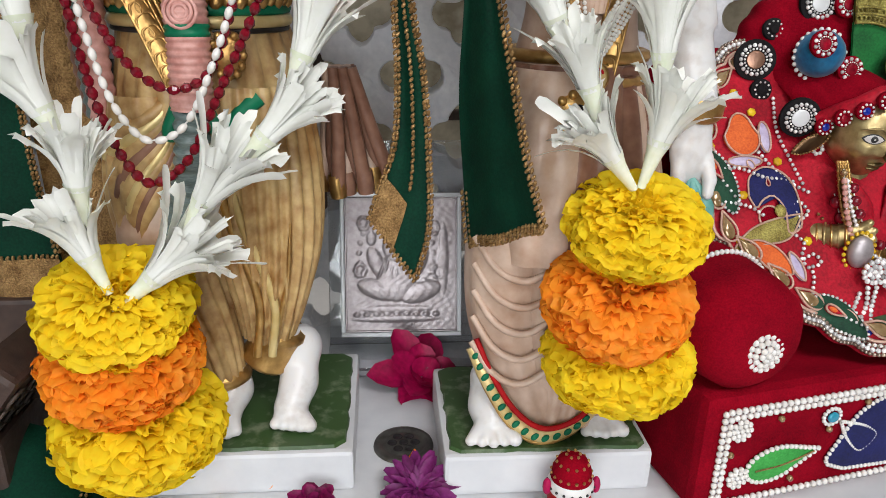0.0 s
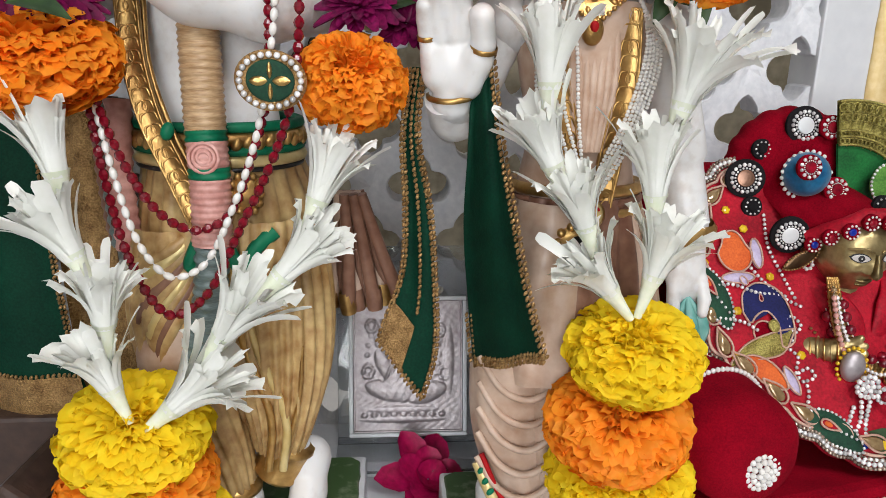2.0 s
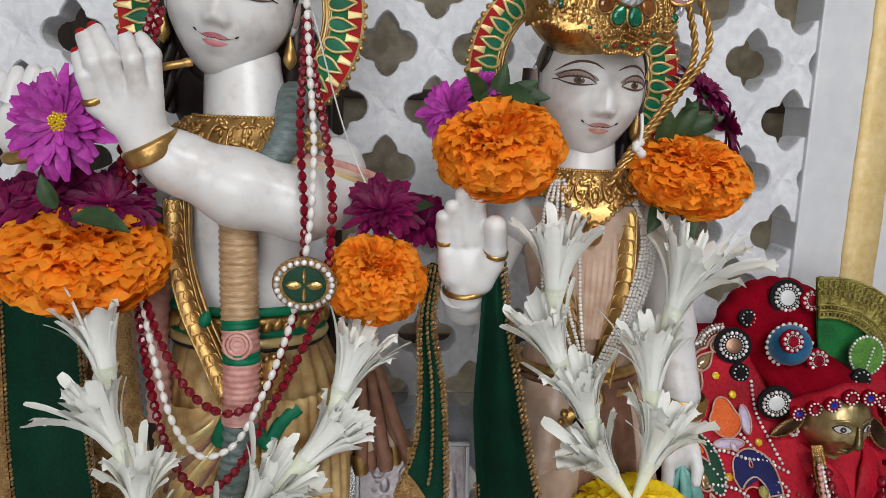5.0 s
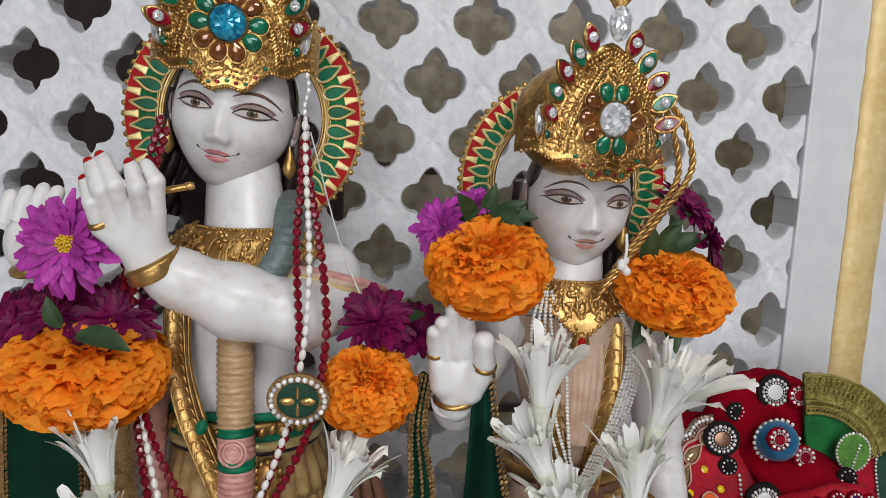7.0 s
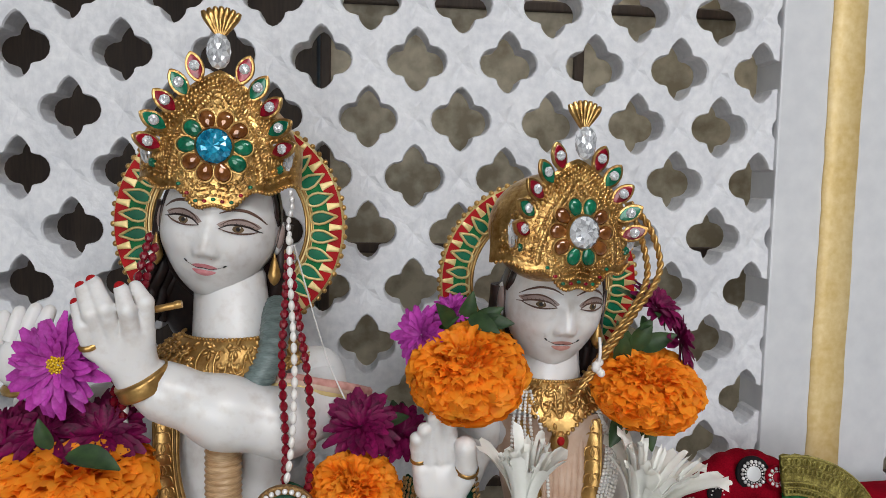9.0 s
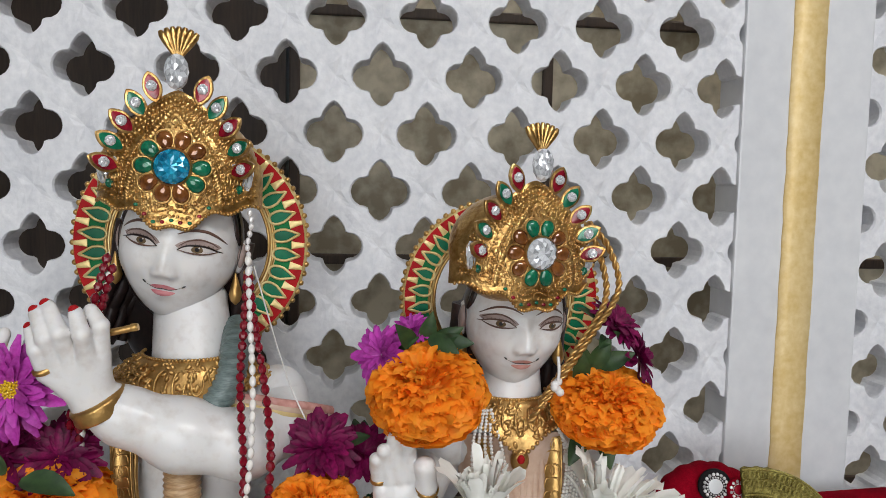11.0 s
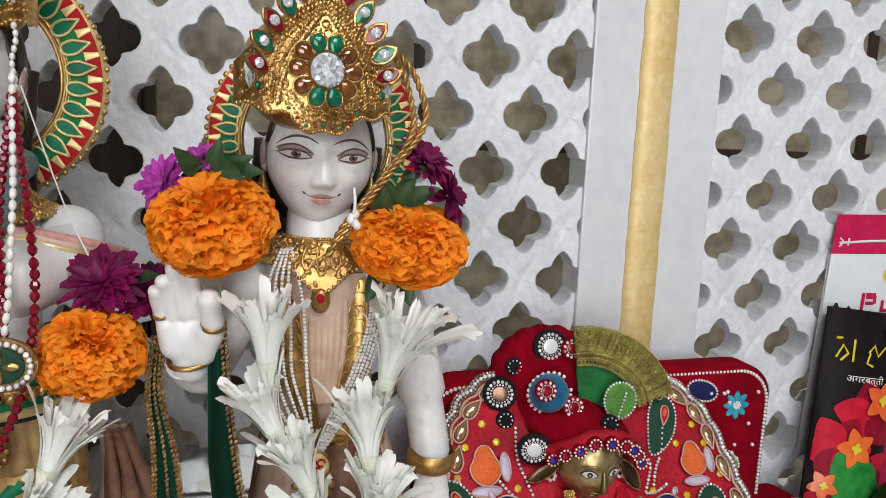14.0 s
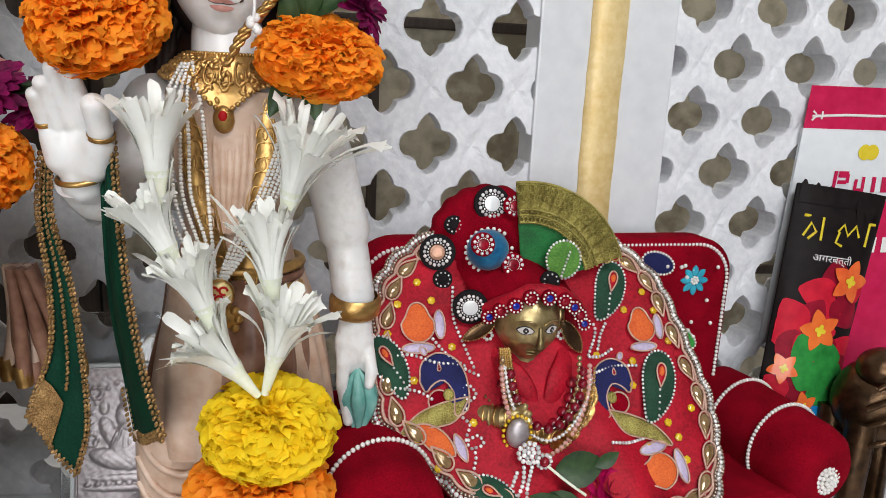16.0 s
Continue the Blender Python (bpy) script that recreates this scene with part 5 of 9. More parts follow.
for k in range(6):
    a = 2 * math.pi * k / 6 + 0.4
    q = [(0.2385, 0.4090, 0.190), (0.2400 + 0.0080 * math.cos(a), 0.4070 + 0.0070 * math.sin(a), 0.1760), (0.2405 + 0.0070 * math.cos(a), 0.4060 + 0.0060 * math.sin(a), 0.1640), (0.2400 + 0.0020 * math.cos(a), 0.4050 + 0.0020 * math.sin(a), 0.1480)]
    band(B, q, np.concatenate([np.linspace(0.0018, 0.0050, 8), np.linspace(0.0050, 0.0012, 8)]), TEAL, 8, 16, 0.5, (0, 1, 0))
band(B, [(0.2398, 0.4050, 0.150), (0.2375, 0.4045, 0.132)], np.linspace(0.0042, 0.0022, 8), LIPM, 8, 8)
# long skirt: pale lower drape, brown over-fold, painted hem
pleated(B, [(0.163, 0.417, 0.262, 0.038, 0.030), (0.164, 0.416, 0.220, 0.048, 0.036), (0.166, 0.415, 0.160, 0.055, 0.040), (0.168, 0.414, 0.100, 0.054, 0.039), (0.168, 0.413, 0.062, 0.047, 0.034), (0.163, 0.405, 0.038, 0.040, 0.029)], BEI, 24, 0.13, 120, 0.0, 0.8)
pleated(B, [(0.130, 0.404, 0.190, 0.024, 0.022), (0.128, 0.402, 0.150, 0.027, 0.024), (0.130, 0.402, 0.105, 0.026, 0.022), (0.140, 0.400, 0.062, 0.021, 0.020), (0.146, 0.398, 0.040, 0.020, 0.020)], BEI, 9, 0.07, 80, 0.3, -0.8)
pleated(B, [(0.161, 0.412, 0.258, 0.038, 0.029), (0.160, 0.409, 0.215, 0.045, 0.035), (0.158, 0.408, 0.172, 0.047, 0.038), (0.158, 0.408, 0.154, 0.046, 0.036)], BRN, 15, 0.16, 110, 0.4, 0.9)
pleated(B, [(0.150, 0.406, 0.256, 0.026, 0.025), (0.147, 0.402, 0.215, 0.030, 0.031), (0.144, 0.400, 0.165, 0.032, 0.031), (0.144, 0.400, 0.148, 0.031, 0.029)], BEI, 9, 0.12, 90, 0.9, 0.5)
for k in range(5):
    z = 0.150 - 0.017 * k
    band(B, [(0.105, 0.388, z + 0.012), (0.118, 0.379, z - 0.006), (0.135, 0.376, z - 0.012), (0.156, 0.378, z)], 0.0022, BEI, 8, 20)
hem = spline([(0.106, 0.388, 0.090), (0.115, 0.380, 0.070), (0.130, 0.374, 0.047), (0.147, 0.371, 0.036), (0.166, 0.373, 0.039), (0.186, 0.380, 0.052)], 50)
B.tube(hem, 0.0043, CRM, 10, True, 0.55, (0, 1, 0))
B.tube(hem + np.array([0.002, -0.001, 0.006]), 0.0018, RED, 8)
B.tube(hem + np.array([-0.001, -0.001, -0.0045]), 0.0014, GLD, 8)
for k in range(2, 49, 3):
    B.ell(hem[k] + np.array([0, -0.0028, 0.0003]), (0.0021, 0.0012, 0.0030), turned(0, 45, 0), GRN, 6)
for z, mt, r in ((0.262, GLD, 0.0036), (0.255, BRN, 0.0028), (0.249, GLD, 0.003)):
    band(B, [(0.163 + 0.0385 * math.cos(a), 0.416 - 0.0305 * math.sin(a), z) for a in np.linspace(0, 2 * math.pi, 30)], r, mt, 8, 60)
B.ell((0.156, 0.380, 0.236), (0.013, 0.006, 0.011), None, GLD, 12)
for k in range(10):
    a = k * math.pi / 5
    B.ell((0.156 + 0.011 * math.cos(a), 0.3765, 0.236 + 0.009 * math.sin(a)), 0.0028, None, GLD, 6)
B.ell((0.156, 0.3745, 0.236), (0.004, 0.002, 0.004), None, BLK, 8)
# feet
for x, y, w in ((0.1185, 0.390, 0.0165), (0.190, 0.396, 0.014)):
    prims = limb([(x, y + 0.012, 0.060), (x, y + 0.002, 0.045), (x, y - 0.008, 0.0400)], [0.0115, 0.0120, 0.0100], 0.006)
    prims += [((x, y - 0.006, 0.0395), (x - w * 0.85 + w * 0.42 * k, y - 0.0235 + 0.0014 * abs(k - 2), 0.0352), 0.0080, 0.0034 + (0.001 if k == 4 else 0), 0.0022) for k in range(5)]
    blended(B, prims, 0.0010, SKIN)
tagged(B.make("statue", STATUE, None, "", (0.16, 0.41, 0.031)), "white marble standing statue with one raised hand and beige drapery", "statue")


def plinth(lo, hi, label):
    ob = thing("marble_plinth", ((lo[0] + hi[0]) / 2, (lo[1] + hi[1]) / 2, 0.0), label, "plinth", "marble plinths")
    s = Shape()
    s.box((lo[0], lo[1], 0.0), (hi[0], hi[1], 0.0288), 0, 0.003)
    s.make("block", WHITE_MARBLE, ob)
    n = Shape()
    rng = np.random.RandomState(int(abs(lo[0]) * 1000))
    k = 60
    cx, cy, hx, hy = (lo[0] + hi[0]) / 2, (lo[1] + hi[1]) / 2, (hi[0] - lo[0]) / 2, (hi[1] - lo[1]) / 2
    a = np.linspace(0, 2 * math.pi, k, endpoint=False)
    q = 1.0 / np.maximum(np.abs(np.cos(a)), np.abs(np.sin(a)))
    w = 0.955 - 0.025 * rng.rand(k)
    rim = np.column_stack([cx + hx * q * np.cos(a) * w, cy + hy * q * np.sin(a) * w])
    rows = [np.column_stack([cx + (rim[:, 0] - cx) * f, cy + (rim[:, 1] - cy) * f, np.full(k, z)]) for f, z in ((1.0, 0.0289), (0.985, 0.031), (0.5, 0.031), (0.02, 0.031))]
    n.grid(np.array(rows), 0, False, True, False)
    n.make("painted_top", MOSS_TOP, ob, "worn green painted top")
    return ob


plinth((-0.115, 0.371, 0), (0.033, 0.495, 0), "white marble plinth with a worn green top")
plinth((0.088, 0.362, 0), (0.218, 0.470, 0), "white marble plinth with a worn green top")

# ---- crowns, halos, jewellery ----


def marquise(w, h, n=20):
    a = np.linspace(0, 2 * math.pi, n, endpoint=False)
    return np.column_stack([w * np.sin(a) * np.abs(np.sin(a)) ** 0.5, h * np.cos(a)])


def teardrop(w, h, n=20):
    """Round at the bottom (z = -h), pointed at the top."""
    a = np.linspace(0, 2 * math.pi, n, endpoint=False)
    z = -np.cos(a)
    return np.column_stack([w * np.sin(a) * (1 - 0.5 * (z + 1) / 2 - 0.35 * np.clip(z, 0, 1)), h * z])


def at_place(p, roll=0.0, yaw=0.0, tip=0.0):
    """Pose of a flat piece whose front looks along -y: roll turns it in its plane, yaw sideways, tip up."""
    return np.array(Matrix.Translation(p) @ pose(0, 0, 0, 0, 0, yaw) @ pose(0, 0, 0, tip, 0, 0) @ pose(0, 0, 0, 0, roll, 0))


def facet_gem(radius, depth, n=14):
    """Round brilliant, seen from -y: loose facets, each a little out of true."""
    s = Shape()
    rng = np.random.RandomState(int(radius * 1e5))
    rings = [(1.0, 0.0), (0.94, -0.45), (0.70, -0.85), (0.40, -1.0)]

    def at(k, j):
        r, y = rings[k]
        a = 2 * math.pi * (j + 0.5 * k) / n
        return np.array([radius * r * math.cos(a), depth * y, radius * r * math.sin(a)])

    def facet(*corners):
        P = np.array(corners) + np.array([0, 1, 0]) * rng.uniform(-0.16, 0.16, (len(corners), 1)) * depth
        s.add(P, [tuple(range(len(corners)))], 0, False)
    for k in range(3):
        for j in range(n):
            facet(at(k, j), at(k, j + 1), at(k + 1, j))
            facet(at(k, j + 1), at(k + 1, j + 1), at(k + 1, j))
    for j in range(n):
        facet(at(3, j), at(3, j + 1), np.array([0, -depth * 1.06, 0]))
    rear = [(radius * math.cos(a), 0.0, radius * math.sin(a)) for a in np.linspace(0, 2 * math.pi, n, endpoint=False)]
    s.add(np.array(rear) * 0.96 + (0, -0.25 * depth, 0), [tuple(range(n))], 0, False)
    return s


def crown(origin, k, roll, yaw, gem_mat, label, petal_mats):
    """Gilt crown: embossed band with a jewelled flower, a row of set leaves, a drop stone and a fan on top."""
    ob = thing("crown", tuple(np.asarray(origin) + (0, 0.04 * k, -0.03 * k)), label, "crown", "crowns")
    M = np.array(Matrix.Translation(origin) @ pose(0, 0, 0, 0, roll, yaw) @ Matrix.Scale(k, 4))

    def on(x, z, lift=0.0):
        x, z = np.asarray(x, float), np.asarray(z, float)
        rho = 1 - 0.22 * np.clip(z / 0.05, 0, 1.2) ** 1.5
        phi = np.arcsin(np.clip(x / (0.0475 * rho), -1, 1))
        return np.stack([x, 0.028 - 0.028 * rho * np.cos(phi) - lift + 0.10 * np.clip(z, 0, 1), z], -1)

    def piece(s, name, mat, label="", parent=None):
        s.place(0, M)
        return s.make(name, mat, parent or ob, label)

    def low(x):
        return -0.022 - 0.0135 * np.exp(-((x / 0.021) ** 2)) + 0.002 * np.cos(x * 300)

    def high(x):
        return 0.044 - 0.042 * (np.abs(x) / 0.0475) ** 1.35

    # band, embossed with small bosses
    s = Shape()
    X, V = np.meshgrid(0.0474 * np.sin(np.linspace(-math.pi / 2, math.pi / 2, 61)), np.linspace(0, 1, 21), indexing="ij")
    Z = low(X) * (1 - V) + high(X) * V
    P = on(X, Z, 0.0)
    s.grid(P, 0)
    back = P.copy()
    back[..., 1] += 0.002
    s.grid(back[::-1], 0)
    s.ell((0, 0.040, 0.0), (0.043, 0.034, 0.036), None, 0, 24)
    piece(s, "band", GOLD_METAL)
    b = Shape()
    rng = np.random.RandomState(5)
    for x in np.linspace(-0.046, 0.046, 54):
        b.ell(on(x, low(x), 0.0008), 0.00125, None, 0, 6)
    for x in np.linspace(-0.044, 0.044, 40):
        b.ell(on(x, low(x) + 0.006, 0.0004), 0.0009, None, 0, 6)
    for u in np.linspace(0, 1, 30):
        for sg in (-1, 1):
            x, z = sg * 0.029 * (1 - u ** 1.7), -0.016 + 0.054 * u
            b.ell(on(x, z, 0.0006), 0.0012, None, 0, 6)
            if u < 0.95:
                b.ell(on(x * 0.88, z - 0.003, 0.0003), (0.0016, 0.001, 0.0022), turned(0, 40 * sg, 0), 0, 6)
                b.ell(on(sg * (abs(x) + 0.0042), z + 0.001, 0.0003), 0.0009, None, 0, 6)
    for off, rad, count in ((0.0095, 0.0007, 60), (0.0125, 0.0011, 46)):
        for x in np.linspace(-0.044, 0.044, count):
            if math.hypot(x, low(x) + off) > 0.0215:
                b.ell(on(x, low(x) + off, 0.0005), rad, None, 0, 6)
    for off, rad, count in ((0.0058, 0.0015, 34), (0.0088, 0.0010, 44), (0.0118, 0.0013, 34)):
        for x in np.linspace(-0.038, 0.038, count):
            if math.hypot(x, high(x) - off) > 0.0225 and high(x) - off > low(x) + 0.014:
                b.ell(on(x, high(x) - off, 0.0006), (rad, rad, rad * 1.25), turned(0, 30 if x > 0 else -30, 0), 0, 6)
    for sg in (-1, 1):
        for j in range(5):
            c0 = (sg * (0.029 + 0.0028 * j), -0.006 - 0.0006 * j + 0.010 * (j % 2))
            b.tube(np.array([on(c0[0] + 0.0026 * math.cos(h) * (1 - h / 9), c0[1] + 0.0032 * math.sin(h) * (1 - h / 9), 0.0008) for h in np.linspace(0, 7.5, 14)]), 0.0007, 0, 5)
    for x in np.linspace(-0.040, 0.040, 46):
        b.ell(on(x, high(x) - 0.0028, 0.0006), 0.0012, None, 0, 6)
        if abs(x) > 0.024:
            b.ell(on(x, 0.5 * (high(x) + low(x)) - 0.004, 0.0004), (0.0009, 0.0009, 0.0032), None, 0, 6)
    for q in range(16):
        w = 2 * math.pi * q / 16
        c0 = (0.0262 * math.cos(w), 0.0262 * math.sin(w))
        if low(c0[0]) + 0.003 < c0[1] < high(c0[0]) - 0.004:
            b.tube(np.array([on(c0[0] + 0.0022 * math.cos(h), c0[1] + 0.0022 * math.sin(h), 0.0008) for h in np.linspace(0, 5.2, 10)]), 0.0006, 0, 5)
    for a in np.linspace(0, 2 * math.pi, 44, endpoint=False):
        b.ell(on(0.0228 * math.cos(a), 0.0228 * math.sin(a), 0.0004), 0.0009, None, 0, 6)
    for _ in range(240):
        x = rng.uniform(-0.045, 0.045)
        z = rng.uniform(low(x) + 0.004, max(low(x) + 0.005, high(x) - 0.004))
        if math.hypot(x, z) > 0.0215:
            b.ell(on(x, z, 0.0), (0.0014, 0.0008, 0.0009), turned(0, rng.uniform(0, 180), 0), 0, 5)
    piece(b, "embossing", GOLD_METAL)
    # jewelled flower
    for j in range(10):
        a = 2 * math.pi * (j + 0.5) / 10 + math.pi / 2
        s = Shape()
        s.slab(teardrop(0.0056, 0.0068), 0.001, 0, bulge=0.0018, smooth=True)
        s.place(0, at_place(on(0.0140 * math.cos(a), 0.0140 * math.sin(a), 0.0016), -math.degrees(a) - 90 + 0))
        g = piece(s, "petal_stone", petal_mats[j % len(petal_mats)])
        r = Shape()
        o = teardrop(0.0063, 0.0076, 24)
        r.tube(np.column_stack([o[:, 0], np.zeros(24), o[:, 1]])[list(range(24)) + [0]], 0.0006, 0, 6, False)
        r.place(0, at_place(on(0.0140 * math.cos(a), 0.0140 * math.sin(a), 0.0018), -math.degrees(a) - 90))
        piece(r, "setting", GOLD_METAL, "", g)
    s = facet_gem(0.0102, 0.0052)
    s.place(0, at_place(on(0, 0, 0.002)))
    centre = piece(s, "centre_stone", gem_mat, "large round faceted stone")
    r = Shape()
    r.lathe([(0.0100, -0.001), (0.0110, 0.0), (0.0110, 0.0018), (0.0100, 0.003)], on(0, 0, 0.001), (0, -1, 0), 0, 28)
    piece(r, "setting", GOLD_METAL, "", centre)
    # leaves along the upper edge
    leaves = [(0.0145, 0.049, 18), (0.0235, 0.039, 34), (0.0318, 0.0285, 48), (0.0388, 0.0170, 60), (0.0430, 0.0050, 70)]
    for sg in (-1, 1):
        for j, (x, z, turn) in enumerate(leaves):
            c = on(sg * x * (0.96 - 0.022 * j), z - 0.0045, 0.0035 + 0.0012 * j)
            m = at_place(c, sg * turn, -sg * (4 + 7 * j))
            s = Shape()
            s.slab(marquise(0.0053, 0.0092), 0.0016, 0, bulge=0.0006)
            s.place(0, m)
            leaf = piece(s, "leaf", GOLD_METAL)
            s = Shape()
            s.slab(marquise(0.0039, 0.0072), 0.0006, 0, z=-0.0009, bulge=0.0004)
            s.place(0, m)
            piece(s, "enamel", RED_GEM if j % 2 == 0 else GREEN_GEM, "", leaf)
            s = facet_gem(0.0031, 0.0020, 8)
            s.place(0, m @ np.array(pose(0, -0.0016, 0.0006)))
            piece(s, "stone", CRYSTAL, "", leaf)
    for sg in (-1, 1):
        s = facet_gem(0.0078, 0.0036, 10)
        s.place(0, at_place(on(sg * 0.0405, -0.003, 0.0015), sg * 4, -sg * 40) @ np.diag((0.52, 1.0, 1.15, 1.0)))
        piece(s, "side_stone", CRYSTAL, "clear pointed side stone")
        for q, (x, z) in enumerate(((0.036, -0.011), (0.0335, 0.0015))):
            s = facet_gem(0.0028, 0.002, 8)
            s.place(0, at_place(on(sg * x, z, 0.001), 0, -sg * 45))
            piece(s, "stone", CRYSTAL if q else GREEN_GEM)
    for j in range(9):
        x = -0.020 + 0.005 * j
        s = Shape()
        s.slab(oval(0.0013, 0.0011, 10), 0.0006, 0, bulge=0.0006)
        s.place(0, at_place(on(x, low(x) + 0.0033, 0.0008)))
        piece(s, "enamel_dot", RED_GEM if j % 2 else GREEN_GEM)
    # drop stone and fan on top
    s = facet_gem(0.0080, 0.0048, 12)
    s.place(0, at_place((0, 0.003, 0.0535)) @ np.diag((0.86, 1.0, 1.28, 1.0)))
    piece(s, "drop_stone", CRYSTAL, "clear drop-shaped stone")
    s = Shape()
    n = 7
    for j in range(n):
        a = math.radians(-34 + 68 * j / (n - 1))
        p0, p1 = np.array([0.002 * math.sin(a), 0.006, 0.0615]), np.array([0.0185 * math.sin(a), 0.0065, 0.0610 + 0.0180 * math.cos(a)])
        s.tube(spline([p0, p0 * 0.4 + p1 * 0.6, p1], 8), np.array([0.0009, 0.0012, 0.0015, 0.0018, 0.0021, 0.0023, 0.0022, 0.0012]), 0, 8)
    piece(s, "fan", GOLD_METAL, "ribbed gold fan finial")
    return ob


crown((-0.0525, 0.3995, 0.5288), 1.05, 2.0, 2, BLUE_GEM, "gilt crown with a turquoise centre stone on the flute player", [AMBER_GEM, GREEN_GEM, GREEN_GEM, AMBER_GEM, AMBER_GEM])
crown((0.1605, 0.3575, 0.4835), 0.95, 2.0, 12, CRYSTAL, "gilt crown with a clear centre stone on the companion statue", [GREEN_GEM, AMBER_GEM, AMBER_GEM, AMBER_GEM, GREEN_GEM])


FELT_GREEN_ENAMEL = material("leaf_green_enamel", srgb(26, 124, 68), srgb(12, 84, 46), rough=0.6, fine=100, coarse=30, spec=0.2)


def halo(center, r_out, r_in, yaw, label):
    """Painted ring behind a head: red points, green drops, pale gold outlines, scalloped rim."""
    ob = thing("halo", tuple(np.asarray(center) - (0, 0, r_out)), label, "halo", "halos")
    M = np.array(Matrix.Translation(center) @ pose(0, 0, 0, 0, 0, yaw))
    n = 96
    a = np.linspace(0, 2 * math.pi, n, endpoint=False)
    s = Shape()
    rows = [np.column_stack([r * np.cos(a), np.full(n, y), r * np.sin(a)]) for r, y in ((r_in, 0.006), (r_in, 0.0), (r_in + 0.003, -0.001), (r_out - 0.002, 0.0), (r_out, 0.003), (r_out, 0.007))]
    s.grid(np.array(rows)[::-1], 0, False, True)
    s.place(0, M)
    s.make("ring", CREAM_PAINT, ob)
    s = Shape()
    for k in range(72):
        t = 2 * math.pi * k / 72
        s.ell((r_out * math.cos(t), 0.003, r_out * math.sin(t)), (0.0021, 0.0022, 0.0021), None, 0, 6)
    for q in (r_in + 0.0012, r_in + 0.0045):
        s.tube(np.column_stack([q * np.cos(a), np.full(n, -0.0012), q * np.sin(a)])[list(range(n)) + [0]], 0.0012, 0, 6, False)
    s.place(0, M)
    s.make("rim", GOLD_PAINT, ob, "scalloped gilt rim")
    w = r_out - r_in
    for f0, f1, mat, nm in ((0.22, 0.62, FELT_GREEN_ENAMEL, "green_field"), (0.62, 0.93, RED_PAINT, "red_field")):
        s = Shape()
        s.grid(np.array([np.column_stack([r * np.cos(a), np.full(n, -0.0013), r * np.sin(a)]) for r in (r_in + f1 * w, r_in + f0 * w)]), 0, False, True)
        s.place(0, M)
        s.make(nm, mat, ob)
    count = 30
    for k in range(count):
        t = 2 * math.pi * (k + 0.5) / count
        rm = r_in + w * 0.5
        for shape, mat, r, name in ((teardrop(w * 0.17, w * 0.30, 16), GREEN_PAINT, rm - 0.02 * w, "green_drop"), (np.array([(-w * 0.05, w * 0.17), (w * 0.05, w * 0.17), (w * 0.10, -w * 0.16), (-w * 0.10, -w * 0.16)]), CREAM_PAINT, rm + 0.26 * w, "gold_point")):
            tt = t if name == "green_drop" else t + math.pi / count
            s = Shape()
            s.slab(shape, 0.0006, 0, z=-0.0016, bulge=0.0003)
            s.place(0, M @ at_place((r * math.cos(tt), 0, r * math.sin(tt)), 90 - math.degrees(tt)))
            d = s.make(name, mat, ob)
            if name == "green_drop":
                o = teardrop(w * 0.20, w * 0.34, 16)
                e = Shape()
                e.tube(np.column_stack([o[:, 0], np.full(16, -0.0018), o[:, 1]])[list(range(16)) + [0]], 0.0010, 0, 5, False)
                e.place(0, M @ at_place((r * math.cos(tt), 0, r * math.sin(tt)), 90 - math.degrees(tt)))
                e.make("outline", CREAM_PAINT, d)
    return ob


halo((-0.0576, 0.4720, 0.4774), 0.0795, 0.0518, 0, "round painted halo in green, red and pale gold behind a head")
halo((0.1565, 0.443, 0.4440), 0.069, 0.046, 0, "round painted halo in green, red and pale gold behind a head")


def bead_string(name, points, bead, mat, pitch, label, group, jitter=0.0, parent=None):
    """Separate beads on a thread; bead: a Shape along z whose mesh all of them share."""
    ob = parent or thing(name, tuple(points[0]), label, "necklace", group)
    P = spline(points, 400)
    cut = np.concatenate([[0], np.cumsum(np.linalg.norm(np.diff(P, axis=0), axis=1))])
    n = int(cut[-1] / pitch)
    me = None
    base = BASES[ob.name]
    for k in range(n):
        d = (k + 0.5) * cut[-1] / n
        i = min(np.searchsorted(cut, d), len(P) - 2)
        p, t = P[i], unit(P[i + 1] - P[i - 1] if i else P[1] - P[0])
        if me is None:
            first = bead.make("bead", mat)
            me = first.data
            b = first
            b.parent = ob
        else:
            b = new("bead", me)
            b.parent = ob
        b.matrix_basis = Matrix.Translation(p - base) @ Vector(t).to_track_quat("Z", "Y").to_matrix().to_4x4()
    s = Shape()
    s.tube(P[::8], 0.0004, 0, 5)
    s.make("thread", PRINT_WHITE, ob)
    return ob


def spindle(r, h, n=7):
    s = Shape()
    s.lathe([(0.0003, -h), (r * 0.75, -h * 0.55), (r, 0), (r * 0.75, h * 0.55), (0.0003, h)], (0, 0, 0), (0, 0, 1), 0, n, False)
    return s


def round_bead(r, h=None, n=8):
    s = Shape()
    s.ell((0, 0, 0), (r, r, h or r), None, 0, n)
    return s


